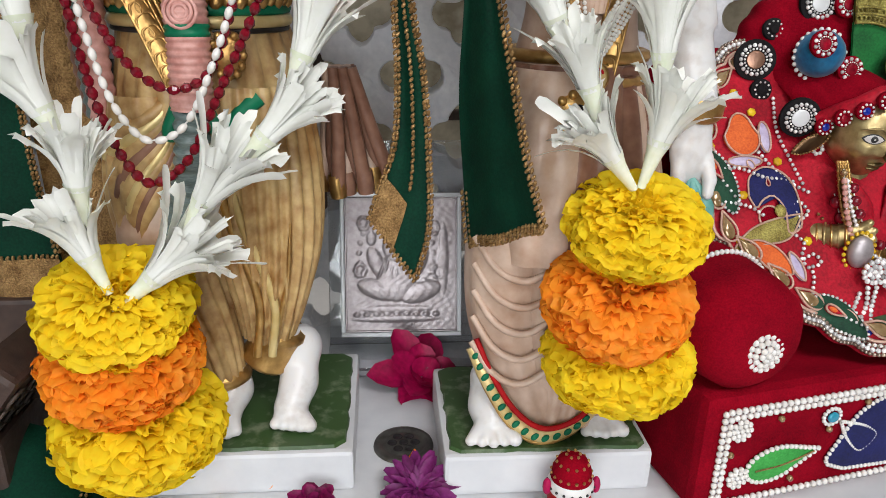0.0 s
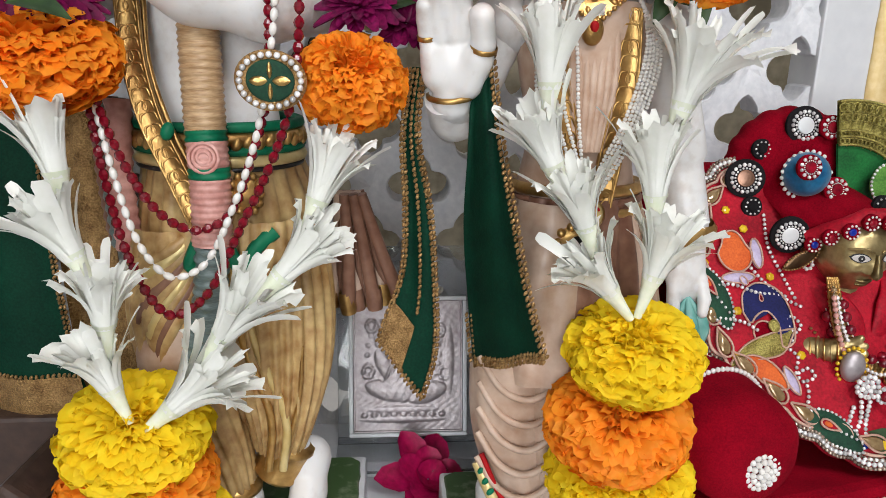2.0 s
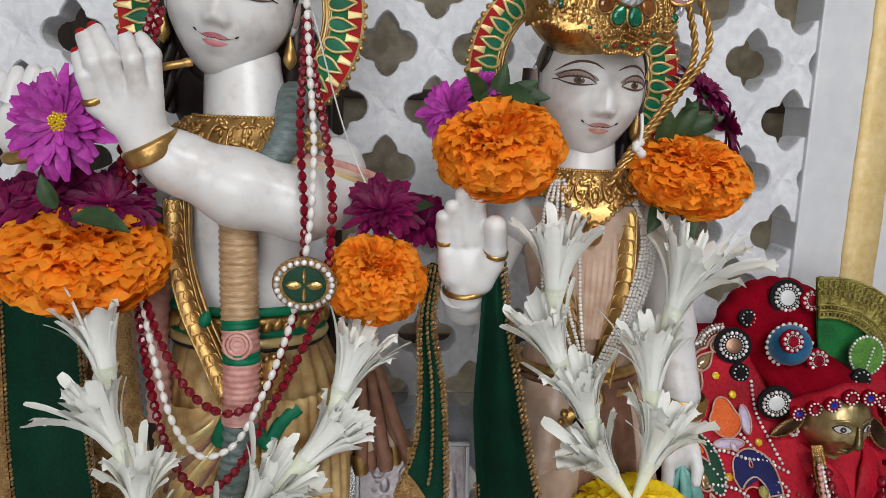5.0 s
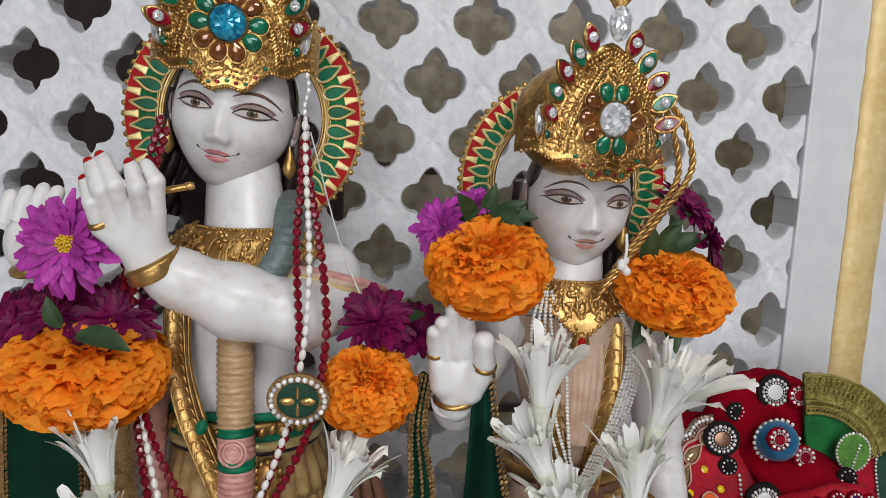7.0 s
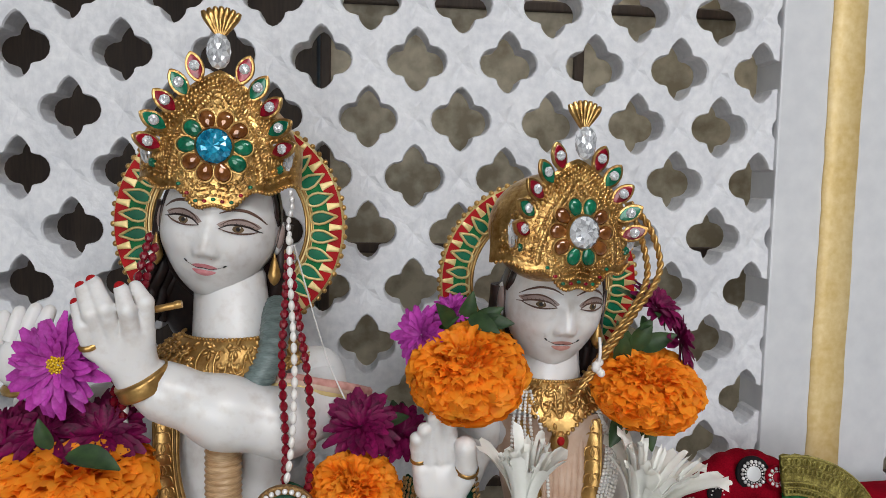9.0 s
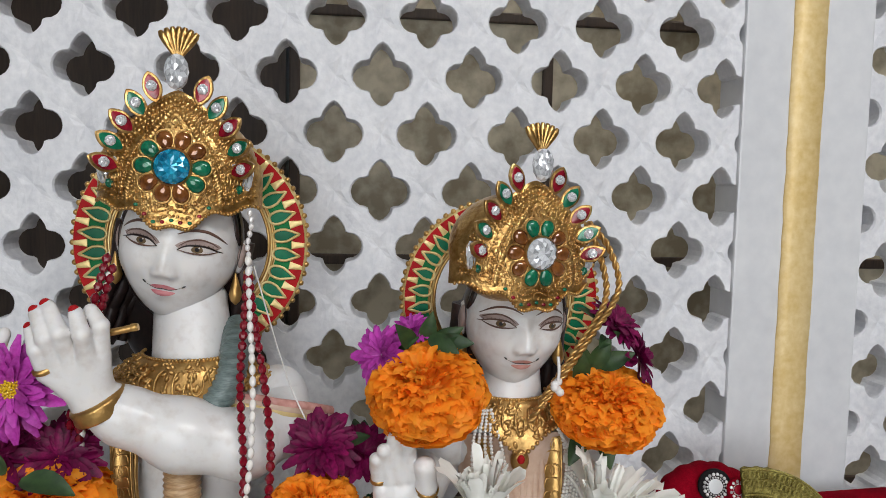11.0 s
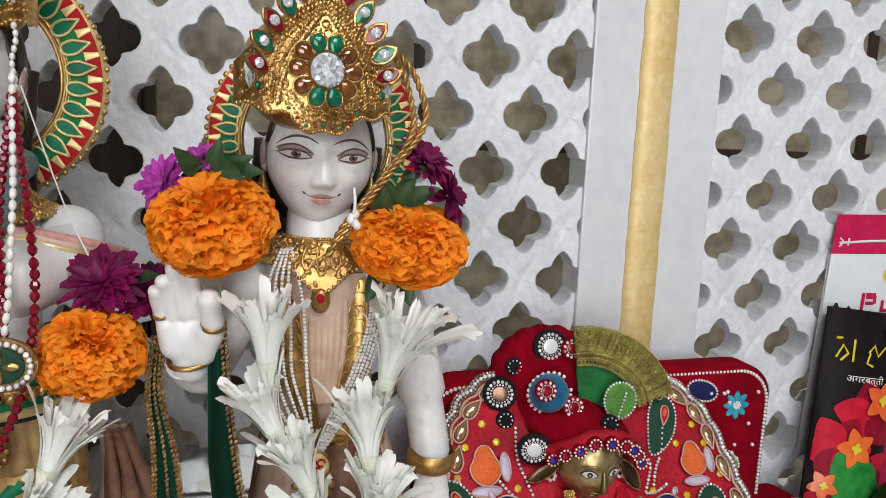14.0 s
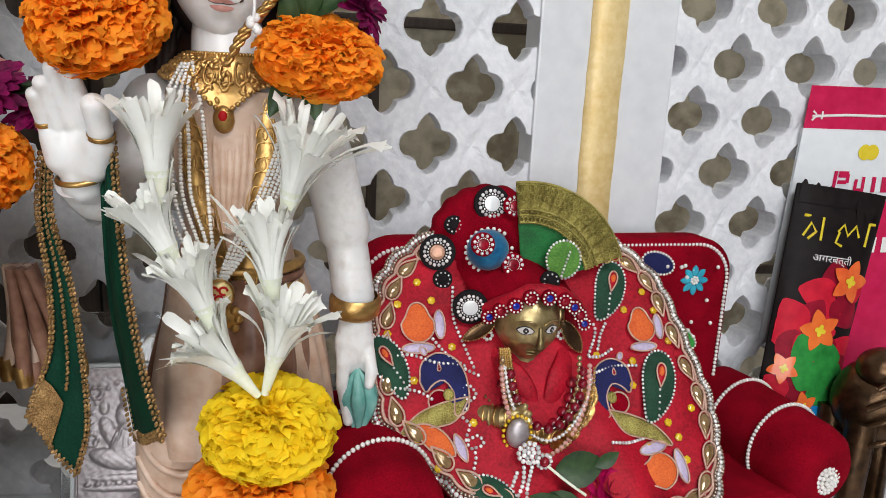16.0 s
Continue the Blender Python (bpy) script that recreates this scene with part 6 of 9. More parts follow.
NECK = "bead necklaces of the flute player"
bead_string("necklace", [(-0.093, 0.410, 0.477), (-0.098, 0.400, 0.450), (-0.108, 0.392, 0.410), (-0.106, 0.380, 0.350), (-0.099, 0.372, 0.318), (-0.092, 0.364, 0.274), (-0.081, 0.360, 0.227), (-0.065, 0.359, 0.202), (-0.045, 0.359, 0.213), (-0.025, 0.360, 0.250),
                         (-0.006, 0.360, 0.288), (0.004, 0.360, 0.318), (0.0085, 0.364, 0.359), (0.006, 0.370, 0.391), (0.002, 0.378, 0.412), (-0.004, 0.388, 0.440), (-0.008, 0.397, 0.466)], spindle(0.0028, 0.0037), RED_BEAD, 0.0062, "long crimson bead necklace", NECK)
bead_string("necklace", [(-0.090, 0.410, 0.470), (-0.095, 0.398, 0.440), (-0.103, 0.388, 0.395), (-0.100, 0.378, 0.345), (-0.095, 0.370, 0.319), (-0.083, 0.362, 0.287), (-0.067, 0.360, 0.259), (-0.049, 0.360, 0.248), (-0.031, 0.360, 0.256), (-0.018, 0.360, 0.285),
                         (-0.008, 0.359, 0.319), (-0.006, 0.361, 0.354), (-0.0085, 0.367, 0.391), (-0.010, 0.376, 0.412), (-0.0095, 0.386, 0.436), (-0.009, 0.397, 0.466)], spindle(0.0027, 0.0035), RED_BEAD, 0.0059, "shorter crimson bead necklace", NECK)
bead_string("necklace", [(-0.092, 0.408, 0.466), (-0.099, 0.396, 0.42), (-0.101, 0.378, 0.345), (-0.094, 0.368, 0.310), (-0.086, 0.361, 0.275), (-0.076, 0.3575, 0.241), (-0.062, 0.3570, 0.224), (-0.044, 0.3570, 0.231), (-0.027, 0.358, 0.263), (-0.015, 0.358, 0.295),
                         (-0.009, 0.357, 0.319), (-0.003, 0.358, 0.354), (-0.0015, 0.364, 0.391), (-0.003, 0.374, 0.412), (-0.006, 0.386, 0.440), (-0.009, 0.399, 0.476)], round_bead(0.0020, 0.0033), PEARL, 0.0066, "oval pearl necklace between crimson strands", NECK)

# oval brooch on the strands
br = thing("brooch", (-0.005, 0.352, 0.309), "oval gold brooch with a green enamel centre and pearl rim", "brooch")
s = Shape()
s.slab(oval(0.0172, 0.0145), 0.003, 0, bulge=0.001)
s.place(0, at_place((-0.005, 0.3515, 0.3245), 8, 4))
s.make("plate", GOLD_THREAD, br)
s = Shape()
s.slab(oval(0.0115, 0.0100), 0.001, 0, bulge=0.0012, smooth=True)
s.place(0, at_place((-0.005, 0.3500, 0.3245), 8, 4))
s.make("enamel", FELT_DARKGREEN, br, "green enamel field")
s = Shape()
for k in range(24):
    a = 2 * math.pi * k / 24
    s.ell((-0.005 + 0.0146 * math.cos(a), 0.3494, 0.3245 + 0.0122 * math.sin(a)), 0.0016, None, 0, 7)
s.make("stone_rim", SILVER_BEAD, br)
for k in range(4):
    a = math.pi / 2 * k
    s = Shape()
    s.slab(marquise(0.0024, 0.0044) if k % 2 == 0 else marquise(0.0012, 0.004), 0.0005, 0, bulge=0.001)
    s.place(0, at_place((-0.005 + 0.0055 * math.cos(a), 0.3485, 0.3245 + 0.0050 * math.sin(a)), 90 - math.degrees(a)))
    s.make("stone", GOLD_METAL, br)


def fine_pearls(points, r, label):
    P = spline(points, 300)
    cut = np.concatenate([[0], np.cumsum(np.linalg.norm(np.diff(P, axis=0), axis=1))])
    ob = thing("pearl_strand", tuple(points[0]), label, "necklace", "fine pearl strands")
    s = Shape()
    n = int(cut[-1] / (1.9 * r))
    for k in range(n):
        s.ell(P[min(np.searchsorted(cut, (k + 0.5) * cut[-1] / n), 299)], r, None, 0, 6)
    tagged(s.make("pearl_run", PEARL, ob), "", "", "", "stuff")
    return ob


for k in range(4):
    o = 0.0046 * k
    fine_pearls([(0.1365 + o * 0.4, 0.398, 0.380), (0.1295 + o * 0.8, 0.386 - 0.0005 * k, 0.362), (0.1285 + o, 0.378 - 0.001 * k, 0.338), (0.1295 + o, 0.3735 - 0.001 * k, 0.310), (0.136 + o, 0.370 - 0.0006 * k, 0.288), (0.153 + 0.0012 * k, 0.3655, 0.262)], 0.00118, "strand of tiny white pearls down the statue's chest")
fine_pearls([(0.142, 0.396, 0.381), (0.149, 0.381, 0.350), (0.152, 0.374, 0.305), (0.156, 0.3655, 0.263)], 0.0012, "strand of tiny white pearls down the statue's chest")
for k in range(5):
    o = 0.0030 * k
    fine_pearls([(0.182 + 0.4 * o, 0.397, 0.374), (0.197 - 0.6 * o, 0.386, 0.343), (0.190 - o, 0.377 - 0.0008 * k, 0.312 - 0.4 * o), (0.176 - o, 0.371 - 0.0008 * k, 0.284 - 0.3 * o), (0.161 - 0.3 * o, 0.366, 0.262)], 0.00118, "strand of tiny white pearls down the statue's chest")
pd = thing("pendant", (0.158, 0.362, 0.246), "round white pendant with a red painted curl", "pendant")
s = Shape()
s.slab(oval(0.0082, 0.0082), 0.0025, 0, bulge=0.0012, smooth=True)
s.place(0, at_place((0.158, 0.3625, 0.2555)))
s.make("disc", CREAM_PAINT, pd)
s = Shape()
s.lathe([(0.0074, 0), (0.0086, 0.0008), (0.0086, 0.002), (0.0074, 0.0026)], (0.158, 0.3635, 0.2555), (0, -1, 0), 0, 26)
s.make("rim", GOLD_METAL, pd)
s = Shape()
for cx, cz in ((-0.0026, 0.0022), (0.0026, 0.0022), (0.0, -0.0028)):
    q = [(0.158 + cx + 0.0022 * math.cos(t), 0.3605, 0.2555 + cz + 0.0022 * math.sin(t)) for t in np.linspace(0, 5.2, 12)]
    s.tube(np.array(q), 0.00065, 0, 6)
s.make("painted_curl", RED_PAINT, pd)


def cord(points, r, mat, label):
    """Two-ply twisted cord."""
    P = spline(points, 160)
    s = Shape()
    t = np.gradient(P, axis=0)
    for ph in (0, math.pi):
        q = []
        for k, p in enumerate(P):
            d = unit(t[k])
            a = unit(np.cross(d, (0, 1, 0.01)))
            b = np.cross(d, a)
            w = ph + k * 0.55
            q.append(p + r * 0.62 * (math.cos(w) * a + math.sin(w) * b))
        s.tube(np.array(q), r * 0.72, 0, 6)
    return tagged(s.make("cord", mat, None, "", tuple(points[-1])), label, "cord", "gold cords")


cord([(0.2005, 0.392, 0.500), (0.214, 0.391, 0.484), (0.220, 0.388, 0.458), (0.201, 0.380, 0.431), (0.175, 0.372, 0.398), (0.162, 0.374, 0.379)], 0.0017, GOLD_PAINT, "twisted gold cord hanging from the crown")
cord([(0.2000, 0.395, 0.500), (0.210, 0.395, 0.478), (0.213, 0.391, 0.452), (0.194, 0.382, 0.424), (0.171, 0.3715, 0.396), (0.163, 0.374, 0.379)], 0.0017, GOLD_PAINT, "twisted gold cord hanging from the crown")
s = Shape()
for k in range(5):
    s.ell((0.1775 + 0.002 * math.cos(k * 1.3), 0.3705 + 0.001 * math.sin(k * 2), 0.4010 + 0.0016 * k - 0.003), 0.0026, None, 0, 7)
s.tube(spline([(0.177, 0.370, 0.401), (0.178, 0.369, 0.410), (0.1775, 0.370, 0.420)], 8), 0.001, 0, 6)
tagged(s.make("thread_knot", PRINT_WHITE, None, "", (0.177, 0.370, 0.396)), "small white thread knot tying two gold cords", "thread knot")
s = Shape()
s.tube(spline([(-0.006, 0.402, 0.470), (0.014, 0.405, 0.400), (0.030, 0.400, 0.365)], 20), 0.0005, 0, 5)
tagged(s.make("thread", PRINT_WHITE, None, "", (0.030, 0.400, 0.365)), "thin white thread hanging beside the necklaces", "thread")
# pearl tassel of the earring over one shoulder
er = thing("earring", (-0.009, 0.400, 0.45), "hanging silver bead and gold earring", "earring")
for k in range(9):
    s = Shape()
    s.ell((-0.0085 + 0.001 * math.sin(k), 0.404 - 0.0006 * k, 0.502 - 0.0042 * k), (0.0016, 0.0016, 0.0022), None, 0, 7)
    s.make("bead", SILVER_BEAD, er)
s = Shape()
for k in range(6):
    s.ell((-0.009 + 0.0014 * (k % 2), 0.400, 0.466 - 0.003 * k), (0.003, 0.0024, 0.0026), None, 0, 7)
s.make("clasp", GOLD_METAL, er, "knotted gold clasp")

# ---- cloths ----


def sheet(P, thick=0.0012):
    """Closed cloth from a grid of points."""
    P = np.asarray(P, float)
    s = Shape()
    s.grid(P, 0)
    q = P + np.array([0, thick, 0])
    s.grid(q[::-1], 0)
    rim = np.concatenate([P[0], P[1:, -1], P[-1, ::-1][1:], P[1:-1, 0][::-1]])
    rim2 = np.concatenate([q[0], q[1:, -1], q[-1, ::-1][1:], q[1:-1, 0][::-1]])
    s.grid(np.array([rim, rim2]), 0, False, True)
    return s


def cloth(edge_a, edge_b, n, m, wave, folds, ph=0.0):
    """Grid between two edges, with folds that deepen downwards."""
    a, b = spline(edge_a, n), spline(edge_b, n)
    P = []
    for k in range(n):
        row = []
        for j in range(m):
            u = j / (m - 1)
            p = a[k] * (1 - u) + b[k] * u
            p = p + np.array([0, wave * math.sin(folds * 2 * math.pi * u + ph + 0.8 * k / n), 0]) * math.sin(math.pi * min(1, u * 4, (1 - u) * 4) / 2)
            row.append(p)
        P.append(row)
    return np.array(P)


def chain_trim(path, parent, r=0.0014, pitch=0.0031, rows=2, gap=0.003, side=(1, 0, 0), mat=None, name="chain_trim"):
    """Looped gold braid: small slanting loops in rows along an edge."""
    P = spline(path, 300)
    cut = np.concatenate([[0], np.cumsum(np.linalg.norm(np.diff(P, axis=0), axis=1))])
    s = Shape()
    n = int(cut[-1] / pitch)
    for q in range(rows):
        for k in range(n):
            p = P[min(np.searchsorted(cut, (k + 0.5) * cut[-1] / n), 299)] + np.asarray(side) * gap * (q - (rows - 1) / 2) + np.array([0, -0.0012, 0])
            s.ell(p, (r * 0.75, r * 0.7, r * 1.25), turned(0, 38 if (k + q) % 2 else 10, 0), 0, 5)
    ob = s.make(name, mat or GOLD_THREAD, parent)
    return ob


sc = thing("scarf", (0.0605, 0.389, 0.14), "narrow green scarf with gold braid and a brocade end", "scarf", "green cloths")
la = [(0.0640, 0.387, 0.330), (0.0590, 0.390, 0.295), (0.0605, 0.394, 0.253), (0.0585, 0.394, 0.213), (0.0480, 0.391, 0.183), (0.0445, 0.390, 0.172)]
lb = [(0.0700, 0.383, 0.330), (0.0670, 0.386, 0.296), (0.0740, 0.388, 0.254), (0.0775, 0.388, 0.211), (0.0780, 0.387, 0.166), (0.0705, 0.386, 0.136)]
P = cloth(la, lb, 50, 11, 0.0022, 1.0)
sheet(P).make("cloth", GREEN_CLOTH, sc)
chain_trim(P[:, 0], sc, rows=2, gap=0.0018)
chain_trim(P[:, -1], sc, rows=2, gap=0.0018)
chain_trim(P[:40, 5], sc, rows=1)
s = Shape()
Q = P[41:, :6] + np.array([0, -0.002, 0])
s.grid(Q, 0)
s.make("brocade_end", GOLD_THREAD, sc, "gold brocade end")
chain_trim(np.vstack([P[-1, ::2]]), sc, rows=2, side=(0, 0, 1))
sc = thing("scarf", (0.115, 0.36, 0.155), "wide green scarf with a gold braided hem", "scarf", "green cloths")
la = [(0.0950, 0.380, 0.336), (0.0940, 0.381, 0.288), (0.0935, 0.388, 0.241), (0.0985, 0.394, 0.187), (0.1020, 0.395, 0.155)]
lb = [(0.1040, 0.374, 0.338), (0.1085, 0.360, 0.296), (0.1150, 0.346, 0.256), (0.1225, 0.338, 0.218), (0.1315, 0.332, 0.186)]
P = cloth(la, lb, 50, 17, 0.0030, 1.2, 0.6)
sheet(P).make("cloth", GREEN_CLOTH, sc)
chain_trim(P[:, -1], sc, rows=2, gap=0.0024)
chain_trim(P[-1, :], sc, rows=3, side=(0, 0, 1), gap=0.0022)
chain_trim(P[40:, 0], sc, rows=2)

sc = thing("shawl", (-0.19, 0.42, 0.105), "dark green shawl with broad gold brocade borders", "shawl", "green cloths")
la = [(-0.2550, 0.425, 0.335), (-0.262, 0.428, 0.240), (-0.268, 0.428, 0.112)]
lb = [(-0.1500, 0.424, 0.335), (-0.1470, 0.418, 0.240), (-0.143, 0.413, 0.188), (-0.1330, 0.409, 0.116)]
P = cloth(la, lb, 60, 41, 0.0035, 2.0, 1.0)
sheet(P, 0.0018).make("cloth", GREEN_CLOTH, sc)
s = Shape()
s.grid(P[:, 15:23] + np.array([0, -0.0016, 0]), 0)
s.make("border", GOLD_THREAD, sc, "gold brocade border")
s = Shape()
s.grid(P[52:, 23:] + np.array([0, -0.0018, 0]), 0)
s.make("border", GOLD_THREAD, sc, "gold brocade border")
for col in (15, 22):
    chain_trim(P[:, col], sc, rows=2, gap=0.0026)
chain_trim(P[:52, -1], sc, rows=2, gap=0.0024)
chain_trim(P[52, 23:], sc, rows=2, side=(0, 0, 1), gap=0.0024)
chain_trim(P[-1, 10:], sc, rows=2, side=(0, 0, 1), gap=0.0024)
# second fold of the shawl, brocade side out, behind it
la = [(-0.150, 0.434, 0.300), (-0.150, 0.432, 0.226), (-0.146, 0.428, 0.134), (-0.150, 0.428, 0.110)]
lb = [(-0.122, 0.440, 0.300), (-0.118, 0.438, 0.220), (-0.112, 0.436, 0.150), (-0.108, 0.436, 0.112)]
P = cloth(la, lb, 40, 11, 0.003, 1.0)
sheet(P).make("folded_border", GOLD_THREAD, sc, "gold brocade border folded back")

# ---- asters and leaves on the shoulders ----
AST = "asters on the garland"
ray_flower("aster", (-0.1310, 0.366, 0.405), (-0.1, -1, 0.1), 0.0290, ASTER_PINK, 1, 3, 30, 0.55, YELLOW_BEAD, "orchid-pink aster with a yellow heart", 0, AST)
ray_flower("aster", (-0.144, 0.378, 0.364), (-0.2, -0.7, 0.7), 0.028, ASTER_DARK, 2, 5, 30, 0.8, None, "dark magenta aster above a marigold", 2, AST)
ray_flower("aster", (-0.112, 0.378, 0.362), (0.3, -0.7, 0.7), 0.026, ASTER_DARK, 3, 5, 30, 0.8, None, "dark magenta aster above a marigold", 3, AST)
ray_flower("aster", (-0.166, 0.380, 0.356), (-0.3, -0.7, 0.5), 0.024, ASTER_DARK, 4, 4, 30, 0.7, None, "dark magenta aster above a marigold", 1, AST)
ray_flower("aster", (0.036, 0.391, 0.360), (-0.1, -0.8, 0.8), 0.0245, ASTER_DARK, 5, 5, 28, 1.1, None, "dark magenta aster above a marigold", 2, AST)
ray_flower("aster", (0.061, 0.399, 0.352), (0.3, -0.7, 0.7), 0.0215, ASTER_DARK, 6, 5, 26, 1.0, None, "dark magenta aster above a marigold", 3, AST)
ray_flower("aster", (0.072, 0.386, 0.418), (-0.6, -0.7, 0.3), 0.020, ASTER_PINK, 7, 4, 24, 0.9, None, "orchid-pink aster seen from the side", 1, AST)
ray_flower("aster", (0.091, 0.392, 0.432), (-0.3, -0.6, 0.8), 0.014, ASTER_PINK, 8, 3, 20, 1.0, None, "orchid-pink aster seen from the side", 2, AST)
ray_flower("aster", (0.222, 0.396, 0.434), (0.4, -0.5, 0.8), 0.021, ASTER_DARK, 9, 4, 22, 0.9, None, "dark magenta aster with green leaves", 2, AST)
ray_flower("aster", (0.236, 0.392, 0.414), (0.8, -0.5, 0.3), 0.022, ASTER_DARK, 10, 3, 20, 0.8, None, "dark magenta aster with green leaves", 2, AST)
sp = thing("leaf_sprig", (0.098, 0.388, 0.42), "small green aster leaves beside a marigold", "leaves", "leaf sprigs")
rng = np.random.RandomState(3)
for d, p in (((0.2, -0.4, 1), (0.098, 0.388, 0.424)), ((0.8, -0.4, 0.6), (0.103, 0.386, 0.424)), ((1, -0.5, 0.1), (0.106, 0.384, 0.426)), ((-0.3, -0.5, 0.5), (0.09, 0.384, 0.424)), ((0.6, -0.6, -0.2), (0.1, 0.38, 0.43))):
    leaf_blade(sp, p, d, (0, -1, 0.4), 0.022, 0.0055, rng)
sp = thing("leaf_sprig", (0.205, 0.392, 0.40), "small green aster leaves beside a marigold", "leaves", "leaf sprigs")
for d, p in (((-0.3, -0.4, 1), (0.200, 0.389, 0.405)), ((0.4, -0.4, 0.9), (0.204, 0.388, 0.408)), ((0.9, -0.5, 0.5), (0.208, 0.386, 0.41)), ((-0.1, -0.5, 1), (0.196, 0.386, 0.40)), ((0.2, -0.5, -0.9), (0.206, 0.372, 0.374)), ((-0.5, -0.5, -0.9), (0.196, 0.374, 0.374))):
    leaf_blade(sp, p, d, (0, -1, 0.4), 0.024, 0.006, rng)
sp = thing("leaf_sprig", (-0.108, 0.35, 0.345), "dark green leaf lying over a marigold", "leaves", "leaf sprigs")
leaf_blade(sp, (-0.122, 0.352, 0.358), (1, -0.2, -0.1), (0, -0.5, 1), 0.030, 0.008, rng)
leaf_blade(sp, (-0.13, 0.352, 0.362), (-0.3, -0.3, 1), (0, -1, 0), 0.018, 0.005, rng)

# ---- red velvet throne ----
CH = Matrix.Translation((0.40, 0.43, 0.0)) @ pose(0, 0, 0, 0, 0, 12)
CHN = np.array(CH)


def rounded(x0, x1, z0, z1, r, n=8, foot=False):
    """Outline (x, z) of a plate with rounded upper corners."""
    pts = [(x1, z0)]
    for k in range(n + 1):
        a = math.pi / 2 * k / n
        pts.append((x1 - r + r * math.cos(a), z1 - r + r * math.sin(a)))
    for k in range(n + 1):
        a = math.pi / 2 + math.pi / 2 * k / n
        pts.append((x0 + r + r * math.cos(a), z1 - r + r * math.sin(a)))
    pts.append((x0, z0))
    return np.array(pts)


def along(path, pitch):
    """Points at even steps along a line."""
    P = np.asarray(path, float)
    cut = np.concatenate([[0], np.cumsum(np.linalg.norm(np.diff(P, axis=0), axis=1))])
    n = max(2, int(round(cut[-1] / pitch)))
    d = (np.arange(n) + 0.5) * cut[-1] / n
    return np.array([[np.interp(q, cut, P[:, k]) for k in range(P.shape[1])] for q in d])


def beads(points, r, mat, parent, name="pearl_trim", m=None, n=6):
    s = Shape()
    for p in points:
        s.ell(p, r, None, 0, n)
    if m is not None:
        s.place(0, m)
    return tagged(s.make(name, mat, parent), "", "", "", "stuff")


BK = np.array(Matrix.Translation((0.40, 0.43, 0.0)) @ pose(0, 0.0195, 0, 0, 0, 5))

th = thing("throne", (0.41, 0.44, 0.0), "small throne of red velvet trimmed with white pearls", "throne")
s = Shape()
s.box((-0.180, -0.056, 0.0), (0.200, 0.070, 0.080), 0, 0.007)
s.place(0, CHN)
s.make("seat", RED_VELVET, th)
s = Shape()
s.slab(rounded(-0.155, 0.176, 0.06, 0.256, 0.034), 0.022, 0, z=0.062, bulge=0.006, smooth=True)
s.place(0, BK)
s.make("backrest", RED_VELVET, th)
edge = rounded(-0.150, 0.171, 0.075, 0.251, 0.032, 14)
beads([(x, 0.0585, z) for x, z in along(edge, 0.0036)], 0.0017, PEARL, th, m=BK)
rng = np.random.RandomState(8)
beads([(rng.uniform(0.105, 0.166), 0.0550, rng.uniform(0.12, 0.235)) for _ in range(16)], 0.0018, PEARL, th, m=BK)
for sg, x, z in ((-1, -0.154, 0.113), (1, 0.196, 0.092)):
    # round bolsters as arms: gathered towards the front button
    s = Shape()
    pr = [(0.034, 0.125), (0.036, 0.10), (0.036, 0.05), (0.0355, 0.018), (0.033, 0.006), (0.026, -0.001), (0.012, -0.002), (0.001, 0.001)]
    s.lathe(pr, (x, -0.058, z), (0, 1, 0.06), 0, 40)
    s.place(0, CHN)
    arm = s.make("bolster", RED_VELVET, th)
    fl = []
    for ring, (k, r) in enumerate(((1, 0), (6, 0.0035), (12, 0.0072), (17, 0.0105))):
        for j in range(k):
            a = 2 * math.pi * j / k + 0.3 * ring
            fl.append((x + 0.004 + r * math.cos(a), -0.0618 + 0.0012 * ring, z - 0.006 + r * math.sin(a)))
    beads(fl, 0.0020, PEARL, arm, "pearl_button", CHN, 7)
    for y in (-0.016, 0.030):
        beads([(x + 0.0373 * math.cos(a), y, z + 0.0373 * math.sin(a) + 0.06 * (y + 0.058)) for a in np.linspace(-0.4, math.pi + 0.4, 44)], 0.0017, PEARL, arm, "pearl_trim", CHN)
# pearl embroidery on the front of the seat
fy = -0.0578
dbl = []
for off in (0.0, 0.0042):
    dbl += [(x, fy, z) for x, z in along([(-0.168 + off, 0.004), (-0.168 + off, 0.0700 - off), (0.19 - off, 0.0700 - off), (0.19 - off, 0.004)], 0.0045)]
dbl += [(x, fy, 0.0058) for x in np.arange(-0.16, 0.185, 0.0045)]
beads(dbl, 0.0021, PEARL, th, "pearl_border", CHN, 6)


def applique(outline, mat, name, m, depth=0.0012, parent=None, trim=0.0, trim_mat=None, pitch=0.0034, bulge=0.0012):
    s = Shape()
    s.slab(outline, depth, 0, bulge=bulge, smooth=True)
    s.place(0, m)
    ob = s.make(name, mat, parent)
    if trim:
        o = np.vstack([outline, outline[:1]])
        beads([(x, -0.0004, z) for x, z in along(o, pitch)], trim, trim_mat or PEARL, ob, "bead_edge", m, 5)
    return ob


leafo = teardrop(0.0145, 0.026, 30)
m = CHN @ at_place((-0.121, fy, 0.029), 80)
lf = applique(leafo, FELT_GREEN, "leaf_patch", m, 0.001, th, 0.0017, PEARL, 0.0036)
s = Shape()
s.tube(spline([(0, -0.0016, -0.02), (0.002, -0.0016, 0), (0, -0.0016, 0.022)], 10), 0.0006, 0, 5)
s.place(0, m)
s.make("gold_vein", GOLD_THREAD, lf)
